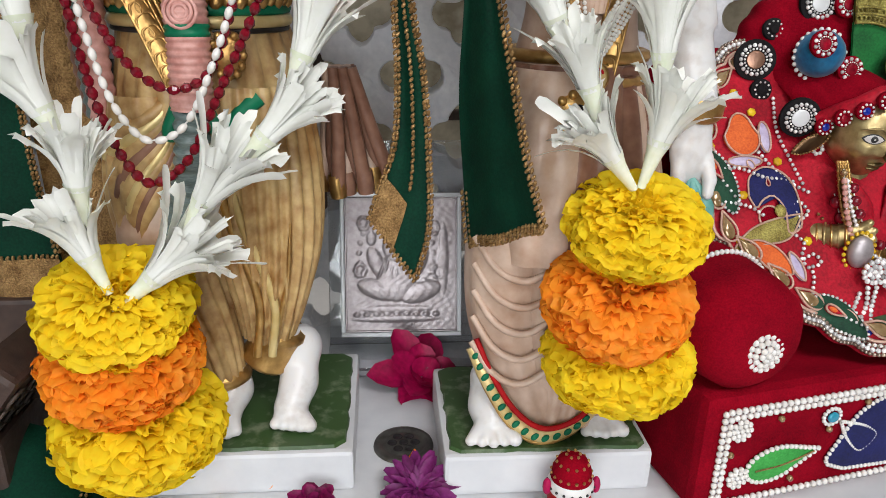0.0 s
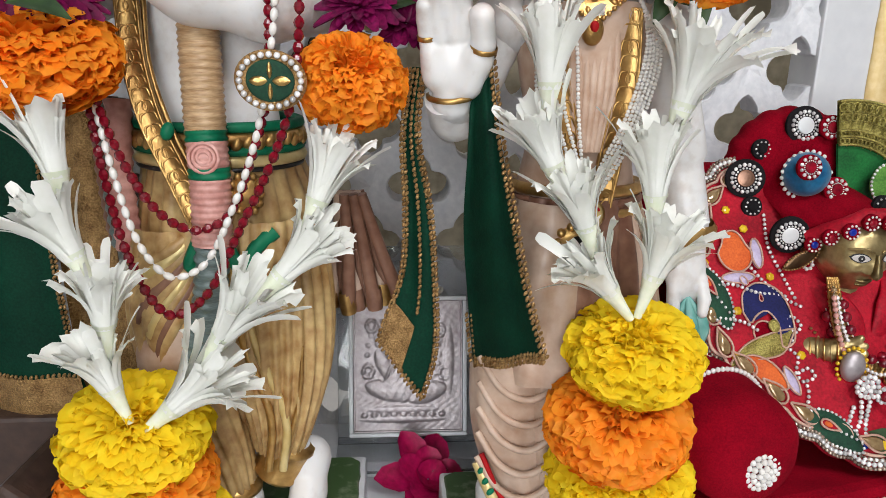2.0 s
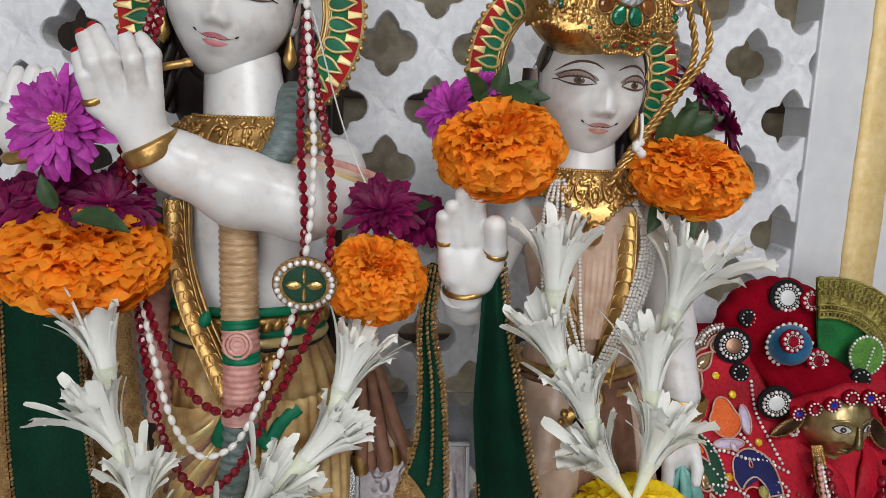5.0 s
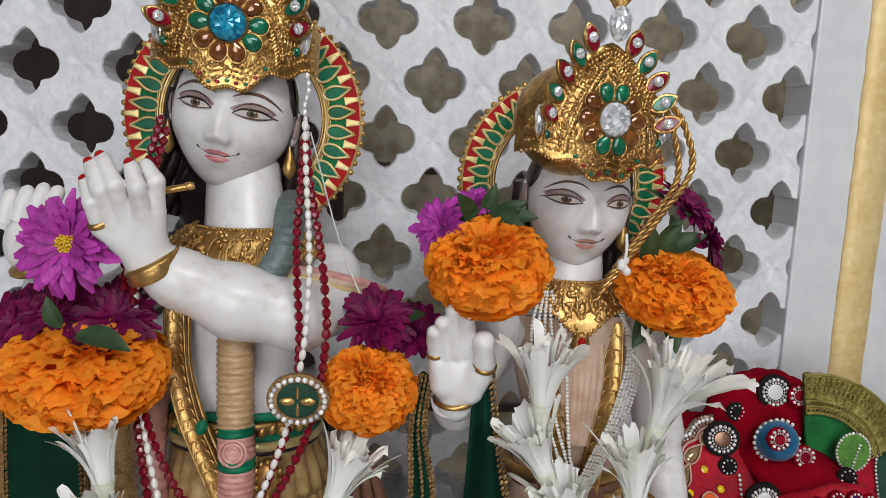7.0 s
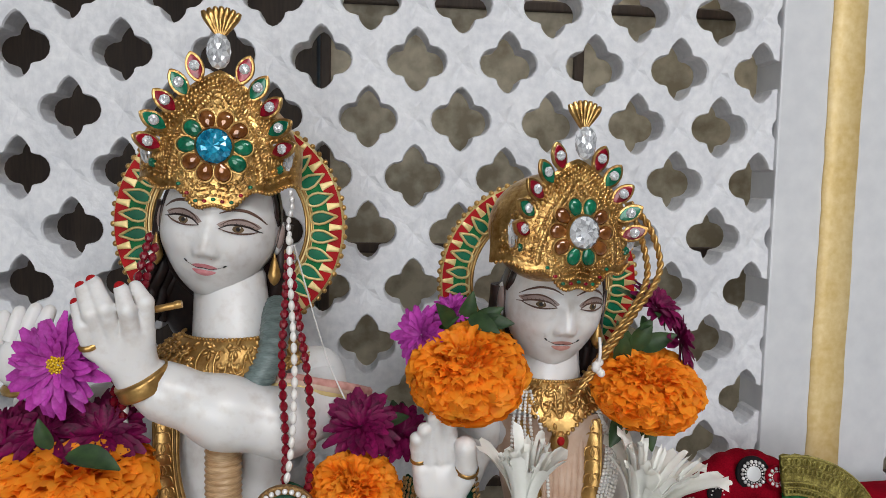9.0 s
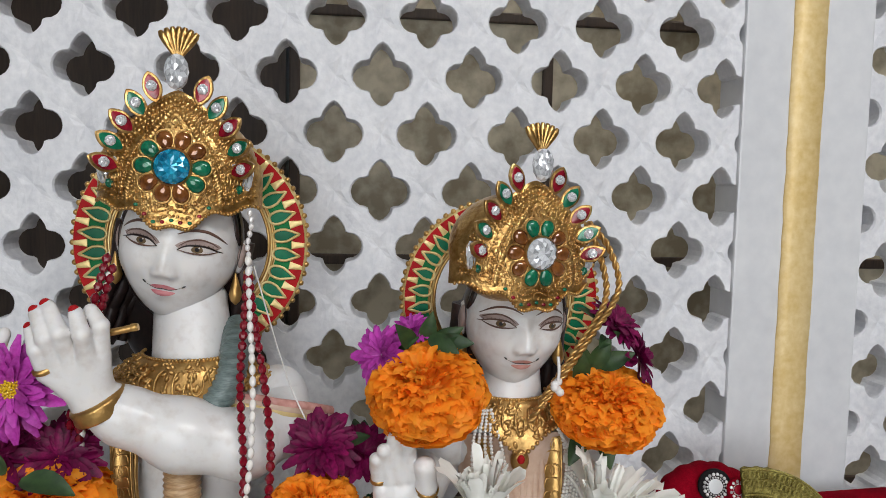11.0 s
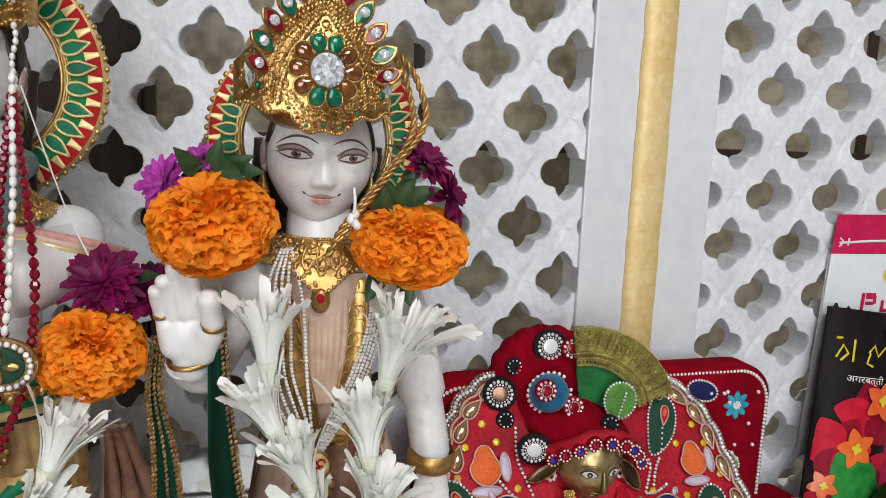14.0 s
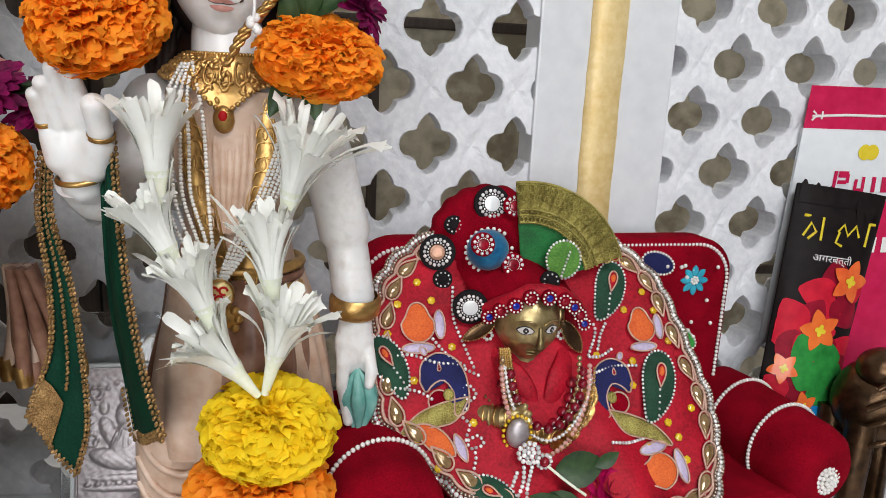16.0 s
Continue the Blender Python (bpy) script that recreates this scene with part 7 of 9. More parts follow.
# navy bird patch
bird = spline([(-0.050, 0, 0.010), (-0.066, 0, 0.018), (-0.060, 0, 0.030), (-0.048, 0, 0.050), (-0.028, 0, 0.060), (-0.004, 0, 0.058), (0.030, 0, 0.050), (0.060, 0, 0.030), (0.040, 0, 0.012), (0.0, 0, 0.008), (-0.050, 0, 0.010)], 44)[:-1][:, [0, 2]]
applique(bird - bird.mean(0), NAVY, "bird_patch", CHN @ at_place((-0.026, fy, 0.0345)), 0.001, th, 0.0015, PEARL, 0.0032)
s = Shape()
s.ell((-0.090, fy - 0.001, 0.055), (0.0042, 0.002, 0.0036), None, 0, 8)
s.place(0, CHN)
s.make("turquoise_stone", TURQ_BEAD, th)
beads([(-0.090 + 0.0062 * math.cos(a), fy, 0.055 + 0.0055 * math.sin(a)) for a in np.linspace(0, 6.28, 15)[:-1]], 0.0014, PEARL, th, "pearl_ring", CHN)
for cx, cz in ((-0.155, 0.056), (-0.152, 0.022)):
    beads([(cx + r * math.cos(a), fy, cz + r * math.sin(a)) for r, k in ((0, 1), (0.0036, 6), (0.0062, 10)) for a in np.linspace(0, 2 * math.pi, k, endpoint=False)], 0.0018, PEARL, th, "pearl_rosette", CHN)
beads([(-0.128, fy, 0.0598), (-0.064, fy, 0.0612), (-0.160, fy, 0.040), (-0.09, fy, 0.046), (-0.112, fy, 0.014)], 0.0022, PEACH_GEM, th, "amber_bead", CHN)
pouch = spline([(-0.082, 0, 0.050), (-0.062, 0, 0.044), (-0.052, 0, 0.036), (-0.062, 0, 0.026), (-0.074, 0, 0.036), (-0.082, 0, 0.050)], 40)
beads(pouch[:, [0, 1, 2]] + np.array([0, fy, 0]), 0.0013, PEARL, th, "pearl_curl", CHN)
# turquoise flower and green leaf on the backrest
for k in range(8):
    a = math.pi / 4 * k
    s = Shape()
    s.slab(marquise(0.0030, 0.0052, 12), 0.0006, 0, bulge=0.001)
    s.place(0, BK @ at_place((0.137 + 0.0082 * math.cos(a), 0.0555, 0.220 + 0.0082 * math.sin(a)), 90 - math.degrees(a)))
    s.make("flower_stone", TURQ_BEAD, th)
beads([(0.137 + r * math.cos(a), 0.0550, 0.220 + r * math.sin(a)) for r, k in ((0, 1), (0.0028, 7)) for a in np.linspace(0, 6.28, k, endpoint=False)], 0.0014, PEARL, th, "pearl_heart", BK)
applique(teardrop(0.008, 0.020, 24), FELT_GREEN, "leaf_patch", BK @ at_place((0.130, 0.0555, 0.172), -50), 0.001, th, 0.0012, PEARL, 0.003)
applique(oval(0.016, 0.009), NAVY, "blue_patch", BK @ at_place((0.100, 0.0555, 0.236), 20), 0.001, th, 0.0012, PEARL, 0.003)

# ---- cape spread behind the brass figure ----
CAPE_C, CAPE_U, CAPE_V = np.array([0.402, 0.440, 0.187]), unit(np.array([0.99, 0.09, 0.0])), unit(np.array([-0.03, 0.58, 0.81]))
CAPE_N = unit(np.cross(CAPE_U, CAPE_V))


def cape_at(u, v, lift=0.0):
    u = u if u < 0 else u * 0.80
    w = 0.003 * math.sin(u * 60) * math.cos(v * 30) + 0.0035 * math.sin(u * 95 + v * 40) * max(0.0, -v / 0.10) + 0.004 * (u / 0.15) ** 2 + 0.012 * max(0.0, v / 0.12) ** 2
    return CAPE_C + CAPE_U * u + CAPE_V * v + CAPE_N * (lift - w)


def cape_matrix(u, v, roll, lift=0.002):
    m = np.eye(4)
    m[:3, 0], m[:3, 1], m[:3, 2], m[:3, 3] = unit(CAPE_U), -CAPE_N, CAPE_V, cape_at(u, v, lift)
    return m @ np.array(pose(0, 0, 0, 0, roll, 0))


CAPE_RIM = spline([(-0.130, 0, -0.068), (-0.153, 0, -0.040), (-0.158, 0, 0.010), (-0.146, 0, 0.062), (-0.120, 0, 0.092), (-0.080, 0, 0.107), (-0.020, 0, 0.114), (0.036, 0, 0.106), (0.074, 0, 0.086), (0.100, 0, 0.058),
                   (0.109, 0, 0.026), (0.119, 0, -0.008), (0.129, 0, -0.035), (0.130, 0, -0.064), (0.122, 0, -0.094), (0.104, 0, -0.120), (0.060, 0, -0.128), (0.000, 0, -0.129), (-0.060, 0, -0.116), (-0.104, 0, -0.092), (-0.130, 0, -0.068)], 601)[:, [0, 2]]
RIM_CUT = np.concatenate([[0], np.cumsum(np.linalg.norm(np.diff(CAPE_RIM, axis=0), axis=1))])
SCALLOPS = 34


def cape_edge(t, inset=0.0):
    """t from 0 to 1 round the scalloped outline; inset moves inwards."""
    d = (t % 1.0) * RIM_CUT[-1]
    i = min(max(int(np.searchsorted(RIM_CUT, d)), 1), 599)
    a, b = CAPE_RIM[i - 1], CAPE_RIM[i + 1]
    nrm = np.array([-(b - a)[1], (b - a)[0]]) / (np.linalg.norm(b - a) + 1e-9)
    q = np.array([np.interp(d, RIM_CUT, CAPE_RIM[:, 0]), np.interp(d, RIM_CUT, CAPE_RIM[:, 1])])
    q = q + nrm * (0.0030 * abs(math.sin(math.pi * SCALLOPS * t)) - 0.0015 - inset)
    return q[0], q[1]


cp = thing("cape", (0.40, 0.37, 0.081), "red satin cape with beadwork, sequins and applique birds", "cape")
s = Shape()
T = np.linspace(0, 1, 220, endpoint=False)
E_ = [cape_edge(t) for t in T]
rows = [[cape_at(u * f, (v + 0.01) * f - 0.01) for u, v in E_] for f in (0.02, 0.2, 0.4, 0.6, 0.8, 0.92, 1.0)]
s.grid(np.array(rows), 0, False, True)
rows2 = [[p + CAPE_N * -0.003 for p in r] for r in rows]
s.grid(np.array(rows2)[::-1], 0, False, True)
s.grid(np.array([rows2[-1], rows[-1]])[::-1], 0, False, True)
s.make("cloth", RED_SATIN, cp)
BORDER_BEAD = material("bronze_glass_bead", srgb(196, 176, 158), srgb(128, 106, 92), rough=0.2, metal=0.6, fine=300, coarse=90, rnd=0.5, coat=0.6)
CORD_PINK = material("pale_rose_gold_cord", srgb(212, 178, 160), srgb(176, 132, 116), rough=0.5, metal=0.25, fine=900, coarse=100, bump=0.3, bump_scale=900)
for inset, r, mat, pitch, nm in ((0.0006, 0.0014, BORDER_BEAD, 0.0027, "bronze_bead_edge"), (0.0032, 0.0017, SILVER_BEAD, 0.0034, "silver_bead_edge"), (0.0060, 0.0014, BORDER_BEAD, 0.0028, "bronze_bead_edge")):
    line = along([cape_edge(t, inset) for t in np.linspace(0, 1, 700)], pitch)
    beads([cape_at(u, v, 0.0018) for u, v in line], r, mat, cp, nm)
s = Shape()
for inset in (0.0085, 0.0090):
    q = np.array([cape_at(*cape_edge(t, inset), 0.0014) for t in np.linspace(0, 1, 500)])
    s.tube(q, 0.0009, 0, 5)
s.make("cord_edge", CORD_PINK, cp, "rose gold cord")
for k in range(SCALLOPS):
    u, v = cape_edge((k + 0.5) / SCALLOPS, 0.0165)
    u2, v2 = cape_edge((k + 0.62) / SCALLOPS, 0.0165)
    a = math.degrees(math.atan2(u2 - u, v2 - v))
    o = teardrop(0.0052, 0.0086, 18)
    st = applique(o, PEACH_GEM, "drop_stone", cape_matrix(u, v, a), 0.001, cp, 0.0, None, 0.0022, 0.0018)
    e = Shape()
    e.tube(np.column_stack([o[:, 0] * 1.28, np.full(18, -0.0008), o[:, 1] * 1.18])[list(range(18)) + [0]], 0.0008, 0, 5, False)
    e.place(0, cape_matrix(u, v, a))
    e.make("cord_outline", CORD_PINK, st)


def outlined(outline, mat, name, m, parent, cord=0.0007):
    """Patch with a pale cord round it."""
    ob = applique(outline, mat, name, m, 0.001, parent)
    o = np.vstack([outline, outline[:1]])
    e = Shape()
    e.tube(np.column_stack([o[:, 0], np.full(len(o), -0.0010), o[:, 1]]), cord, 0, 5, False)
    e.place(0, m)
    e.make("cord_outline", CORD_PINK, ob)
    return ob


def feather(u, v, roll, k=1.0):
    """Peacock feather patch: dark green satin, a small red eye, bead edge."""
    a = np.linspace(0, 2 * math.pi, 30, endpoint=False)
    z = -np.cos(a)
    o = np.column_stack([0.0120 * k * np.sin(a) * (1 - 0.42 * (z + 1) / 2) + 0.004 * k * np.clip(z, 0, 1) ** 2, 0.0205 * k * z])
    f = applique(o, FELT_DARKGREEN, "feather_patch", cape_matrix(u, v, roll), 0.001, cp, 0.0011, SILVER_BEAD, 0.0030, 0.0022)
    outlined(teardrop(0.0036 * k, 0.0068 * k, 14) + (0, -0.006 * k), RED_SATIN, "feather_eye", cape_matrix(u, v, roll, 0.0050), f)
    applique(oval(0.0016 * k, 0.0028 * k, 10, 0, -0.008 * k), FELT_ORANGE, "feather_heart", cape_matrix(u, v, roll, 0.0064), 0.0004, f)
    beads([cape_at(u + math.sin(math.radians(roll)) * q, v + math.cos(math.radians(roll)) * q, 0.0045) for q in np.linspace(0.002 * k, 0.016 * k, 5)], 0.0010, SILVER_BEAD, f, "bead_vein")


LILAC = material("pale_lilac_satin", srgb(196, 184, 208), srgb(164, 150, 182), rough=0.4, fine=400, coarse=60)


def lotus(u, v, roll, k=1.0):
    """Orange lotus patch with pale lilac side leaves."""
    a = np.linspace(0, 2 * math.pi, 30, endpoint=False)
    w = 1 + 0.17 * np.cos(3 * a - math.pi / 2 * 3) * (np.sin(a) > -0.2)
    o = np.column_stack([0.0098 * k * np.cos(a) * w, 0.0108 * k * np.sin(a) * w])
    f = outlined(o, FELT_ORANGE, "lotus_patch", cape_matrix(u, v, roll), cp)
    outlined(oval(0.0032 * k, 0.0085 * k, 14, 0.0125 * k, -0.001), LILAC, "pale_petal", cape_matrix(u, v, roll), f)
    outlined(oval(0.0095 * k, 0.0030 * k, 14, -0.001, -0.0140 * k), LILAC, "pale_petal", cape_matrix(u, v, roll), f)


def peacock(u, v, k=1.0, tail=(0.018, -0.028, 62)):
    """Navy bird with a hooked neck; its sign sets which way it looks."""
    g, n = math.copysign(1.0, k), abs(k)
    b = spline([(-0.013, 0, 0.004), (-0.011, 0, 0.014), (-0.002, 0, 0.019), (0.008, 0, 0.015), (0.013, 0, 0.004), (0.012, 0, -0.012), (0.005, 0, -0.015), (0.005, 0, -0.003), (0.0, 0, 0.004), (-0.006, 0, 0.002), (-0.010, 0, -0.002), (-0.013, 0, 0.004)], 40)[:-1][:, [0, 2]] * n * np.array([g, 1])
    f = outlined(b if g > 0 else b[::-1], NAVY, "peacock_patch", cape_matrix(u, v, 0), cp)
    outlined(oval(0.0060 * n, 0.0062 * n, 16, -0.003 * k, -0.007 * n), RED_VELVET, "wing", cape_matrix(u, v, 0, 0.001), f)
    applique(oval(0.0030 * n, 0.0034 * n, 12, 0.002 * k, -0.004 * n), ANTIQUE_GOLD, "wing_patch", cape_matrix(u, v, 0, 0.004), 0.0005, f)
    outlined(teardrop(0.0014 * n, 0.0022 * n, 10) + (-0.002 * k, 0.011 * n), RED_GEM, "eye", cape_matrix(u, v, 0, 0.003), f, 0.0004)
    q = spline([(-0.020, 0, 0.005), (-0.006, 0, 0.006), (0.010, 0, 0.004), (0.022, 0, -0.004), (0.008, 0, -0.0045), (-0.008, 0, -0.005), (-0.020, 0, 0.005)], 30)[:-1][:, [0, 2]] * n * np.array([-g, 1])
    outlined(q if g < 0 else q[::-1], ANTIQUE_GOLD, "tail", cape_matrix(u + tail[0], v + tail[1], tail[2]), f)
    outlined(oval(0.0022, 0.0034, 10), LILAC, "crest", cape_matrix(u - 0.010 * k, v + 0.020 * n, -30 * g), f, 0.0005)


lotus(-0.119, 0.026, 0, 1.25)
lotus(0.068, 0.017, 0, 1.15)
lotus(0.060, -0.089, -100, 1.3)
feather(-0.140, -0.003, 150, 1.15)
feather(0.043, 0.046, 200, 1.25)
feather(0.073, -0.030, 195, 1.35)
feather(-0.074, -0.094, 120, 1.0)
peacock(-0.104, -0.020, 1.3, (-0.006, -0.019, -12))
peacock(0.029, -0.030, -1.25, (0.018, -0.028, 20))
dart = outlined(marquise(0.0075, 0.0165), FELT_ORANGE, "dart_patch", cape_matrix(-0.113, -0.055, -48), cp)
outlined(marquise(0.0036, 0.010), LILAC, "pale_petal", cape_matrix(-0.096, -0.061, -20), dart)
SEQUINS = [(-0.116, 0.059), (-0.132, 0.042), (-0.107, 0.044), (-0.141, 0.020), (0.030, 0.074), (0.066, 0.070), (0.078, 0.045), (0.055, 0.031), (0.085, 0.029), (-0.125, -0.014), (-0.093, -0.012), (-0.132, -0.043), (-0.127, -0.055), (-0.095, 0.009),
           (-0.113, -0.073), (0.019, -0.003), (0.027, -0.009), (0.054, -0.009), (0.050, -0.027), (0.104, -0.047), (0.077, -0.056), (0.085, -0.067), (0.090, -0.083), (0.055, -0.071), (-0.060, 0.080), (-0.090, 0.078), (-0.085, -0.045), (0.093, 0.004), (0.022, -0.115), (-0.045, -0.105)]
for k, (u, v) in enumerate(SEQUINS):
    q = Shape()
    q.slab(oval(0.0031, 0.0031, 6), 0.0008, 0, bulge=0.0010)
    q.place(0, cape_matrix(u, v, 40 * k, 0.0016))
    q.make("sequin", YELLOW_BEAD, cp)
for line in ([(-0.1437, 0.002), (-0.128, 0.004), (-0.1077, -0.0024), (-0.094, -0.004), (-0.0838, -0.0093), (-0.0765, -0.0133)], [(-0.110, 0.016), (-0.100, 0.004), (-0.086, -0.006)], [(-0.090, 0.055), (-0.092, 0.030), (-0.086, 0.010), (-0.080, -0.008)],
             [(-0.0917, -0.0215), (-0.086, -0.019), (-0.0813, -0.0259), (-0.087, -0.030), (-0.0917, -0.0215)], [(-0.088, -0.034), (-0.0925, -0.040), (-0.088, -0.046), (-0.0915, -0.057), (-0.086, -0.066), (-0.090, -0.080)], [(-0.0915, -0.057), (-0.083, -0.054), (-0.080, -0.060), (-0.087, -0.062)],
             [(0.0132, -0.0164), (0.034, -0.012), (0.0576, -0.0128)], [(0.0148, -0.0669), (0.032, -0.068), (0.0509, -0.0655)], [(0.020, 0.022), (0.0212, 0.0149), (0.0088, -0.0043)], [(0.0088, -0.0043), (0.022, -0.004), (0.0363, 0.0015)],
             [(0.034, 0.022), (0.026, 0.012), (0.020, 0.000)], [(-0.140, -0.018), (-0.122, -0.022), (-0.112, -0.028)], [(-0.06, -0.112), (-0.02, -0.118), (0.02, -0.108)]):
    q = spline([(u, 0, v) for u, v in line], 60)
    beads([cape_at(u, v, 0.0022) for u, v in along(q[:, [0, 2]], 0.0034)], 0.0013, SILVER_BEAD, cp, "bead_line")

# ---- brass figure, one mesh ----
F = Shape()
rotF = turned(6, 0, 6)
FC, FR = np.array([0.3605, 0.4390, 0.2150]), np.array([0.0228, 0.0240, 0.0258])
F.ell(FC, FR, rotF, 0, 52, face_form)


def brow_eye(sg):
    def on(x, z, lift):
        x, z = np.asarray(x, float), np.asarray(z, float)
        P = face_form(np.stack([x, -np.sqrt(np.clip(1 - x * x - z * z, 0, 1)), z], -1))
        P[..., 1] -= lift
        return (P * FR) @ rotF.T + FC
    for hw, hh, mt, lf in ((0.26, 0.125, 2, 0.02), (0.22, 0.10, 1, 0.035), (0.085, 0.085, 2, 0.05), (0.022, 0.022, 1, 0.06)):
        u, v = np.meshgrid(np.linspace(-1, 1, 9), np.linspace(-1, 1, 5), indexing="ij")
        F.grid(on(sg * 0.42 + hw * u, 0.0 + hh * v * (1 - u * u * 0.999) ** 0.75, lf), mt)
    F.tube(on(np.full(9, 0.0), np.linspace(0.12, -0.42, 9), 0.02), np.linspace(0.0014, 0.0034, 9), 0, 8)
    F.tube(on(np.linspace(-0.24, 0.24, 9), -0.64 + 0.0 * np.arange(9), 0.02), 0.0016 * np.sin(np.linspace(0.4, 2.74, 9)), 0, 7)
    F.tube(on(np.linspace(-0.2, 0.2, 9), -0.73 + 0.0 * np.arange(9), 0.02), 0.0016 * np.sin(np.linspace(0.4, 2.74, 9)), 0, 7)
    q = spline([(sg * 0.12, 0, 0.17), (sg * 0.35, 0, 0.27), (sg * 0.72, 0, 0.18)], 10)
    F.tube(on(q[:, 0], q[:, 2], 0.03), 0.0007, 0, 6)


for sg in (-1, 1):
    brow_eye(sg)
    F.ell(FC + np.array([sg * 0.0262, 0.006, -0.002]), (0.004, 0.006, 0.010), None, 0, 10)
    for k in range(7):
        a = 2 * math.pi * k / 7
        F.ell(FC + np.array([sg * 0.0275 + 0.003 * math.cos(a), 0.0, -0.014 + 0.003 * math.sin(a)]), 0.0014, None, 1, 6)
F.tube(spline([(0.3610, 0.445, 0.192), (0.363, 0.444, 0.178), (0.367, 0.442, 0.160)], 10), 0.0125, 0, 16)
blended(F, limb([(0.330, 0.434, 0.158), (0.327, 0.418, 0.150), (0.338, 0.409, 0.152), (0.346, 0.406, 0.156)], [0.009, 0.0078, 0.0066, 0.0064]) + [((0.346, 0.406, 0.156), q_, 0.0042, 0.0024, 0.0015) for q_ in ((0.352, 0.400, 0.164), (0.355, 0.399, 0.159), (0.355, 0.398, 0.154), (0.353, 0.398, 0.150))], 0.0009, 0)
F.tube(spline([(0.412, 0.436, 0.150), (0.414, 0.418, 0.130), (0.398, 0.404, 0.120), (0.388, 0.398, 0.118)], 18), 0.0095, 0, 14)
for k in range(5):
    F.lathe([(0.0068, -0.0012), (0.0088, 0), (0.0068, 0.0012)], (0.3290 + 0.0034 * k, 0.4150 - 0.0022 * k, 0.1500 + 0.0007 * k), (1, -0.6, 0.2), 0 if k % 2 else 3, 18)
F.tube(spline([(0.340, 0.425, 0.135), (0.372, 0.410, 0.090), (0.40, 0.40, 0.082)], 10), 0.015, 0, 12)
tagged(F.make("figurine", [BRASS, EYE_WHITE, BLACK, GOLD_METAL], None, "", (0.37, 0.42, 0.082)), "small worn brass figurine with painted eyes", "figurine")

rb = thing("robe", (0.37, 0.425, 0.082), "red satin robe on the brass figurine", "robe")
s = Shape()


def robe_form(P):
    P = P.copy()
    r = 1 + 0.05 * np.sin(9 * np.arctan2(P[..., 1], P[..., 0]) + 2 * P[..., 2])
    P[..., 0] *= r
    P[..., 1] *= r
    notch = np.exp(-((P[..., 0] / 0.16) ** 2)) * np.clip(P[..., 2] - 0.3, 0, 1) * 1.1 * (P[..., 1] < 0)
    P[..., 2] -= notch
    return P


s.ell((0.368, 0.450, 0.128), (0.052, 0.032, 0.046), None, 0, 36, robe_form)
s.ell((0.325, 0.440, 0.140), (0.022, 0.020, 0.028), turned(0, 20, 0), 0, 20)
s.ell((0.412, 0.444, 0.138), (0.022, 0.020, 0.028), turned(0, -20, 0), 0, 20)
s.make("bodice", RED_SATIN, rb)
for sg in (-1, 1):
    s = Shape()
    q = spline([(0.3640 + sg * 0.028, 0.440, 0.188), (0.3660 + sg * 0.021, 0.428, 0.179), (0.3685 + sg * 0.011, 0.420, 0.168), (0.369 + sg * 0.004, 0.4165, 0.150)], 20)
    s.tube(q, np.interp(np.arange(20), [0, 8, 19], [0.006, 0.0095, 0.004]), 0, 12, True, 0.3, (0, 1, 0))
    s.make("lapel", RED_SATIN, rb)
beads([(0.318 + 0.02 * math.sin(a), 0.419 - 0.004 * math.sin(a), 0.142 - 0.026 * math.cos(a)) for a in np.linspace(0, 2.6, 16)], 0.0011, GOLD_THREAD, rb, "gold_piping")

NF = "necklaces of the brass figurine"


def loop(x0, x1, z0, drop, y, cx=None):
    cx = cx or (x0 + x1) / 2
    return [(x0, y + 0.010, z0), (x0 + 0.1 * (cx - x0), y + 0.002, z0 - drop * 0.4), ((x0 + cx) / 2, y - 0.002, z0 - drop * 0.85), (cx, y - 0.004, z0 - drop), ((x1 + cx) / 2, y - 0.002, z0 - drop * 0.85), (x1 - 0.1 * (x1 - cx), y + 0.002, z0 - drop * 0.4), (x1, y + 0.010, z0)]


bead_string("necklace", loop(0.343, 0.396, 0.187, 0.040, 0.403), round_bead(0.0034, 0.0034, 10), RED_BEAD, 0.0082, "string of dark garnet beads on the figurine", NF)
bead_string("necklace", loop(0.339, 0.401, 0.189, 0.050, 0.402), round_bead(0.0014), SILVER_BEAD, 0.0031, "string of tiny silver beads on the figurine", NF)
bead_string("necklace", loop(0.337, 0.404, 0.187, 0.058, 0.401), round_bead(0.0012), GOLD_METAL, 0.0027, "string of tiny gold beads on the figurine", NF)
bead_string("necklace", loop(0.338, 0.394, 0.194, 0.056, 0.406), round_bead(0.0020), PEACH_GEM, 0.0042, "string of topaz beads on the figurine", NF)
bead_string("necklace", loop(0.336, 0.400, 0.190, 0.062, 0.401), round_bead(0.0018), PINK_WRAP, 0.0038, "string of rosy beads on the figurine", NF)
bead_string("necklace", loop(0.340, 0.392, 0.176, 0.034, 0.413), round_bead(0.0042, 0.0042, 10), RED_GEM, 0.0105, "string of large ruby-red beads on the figurine", NF)
cn = thing("coin_garland", (0.385, 0.40, 0.10), "garland of small gold coins on the figurine", "garland")
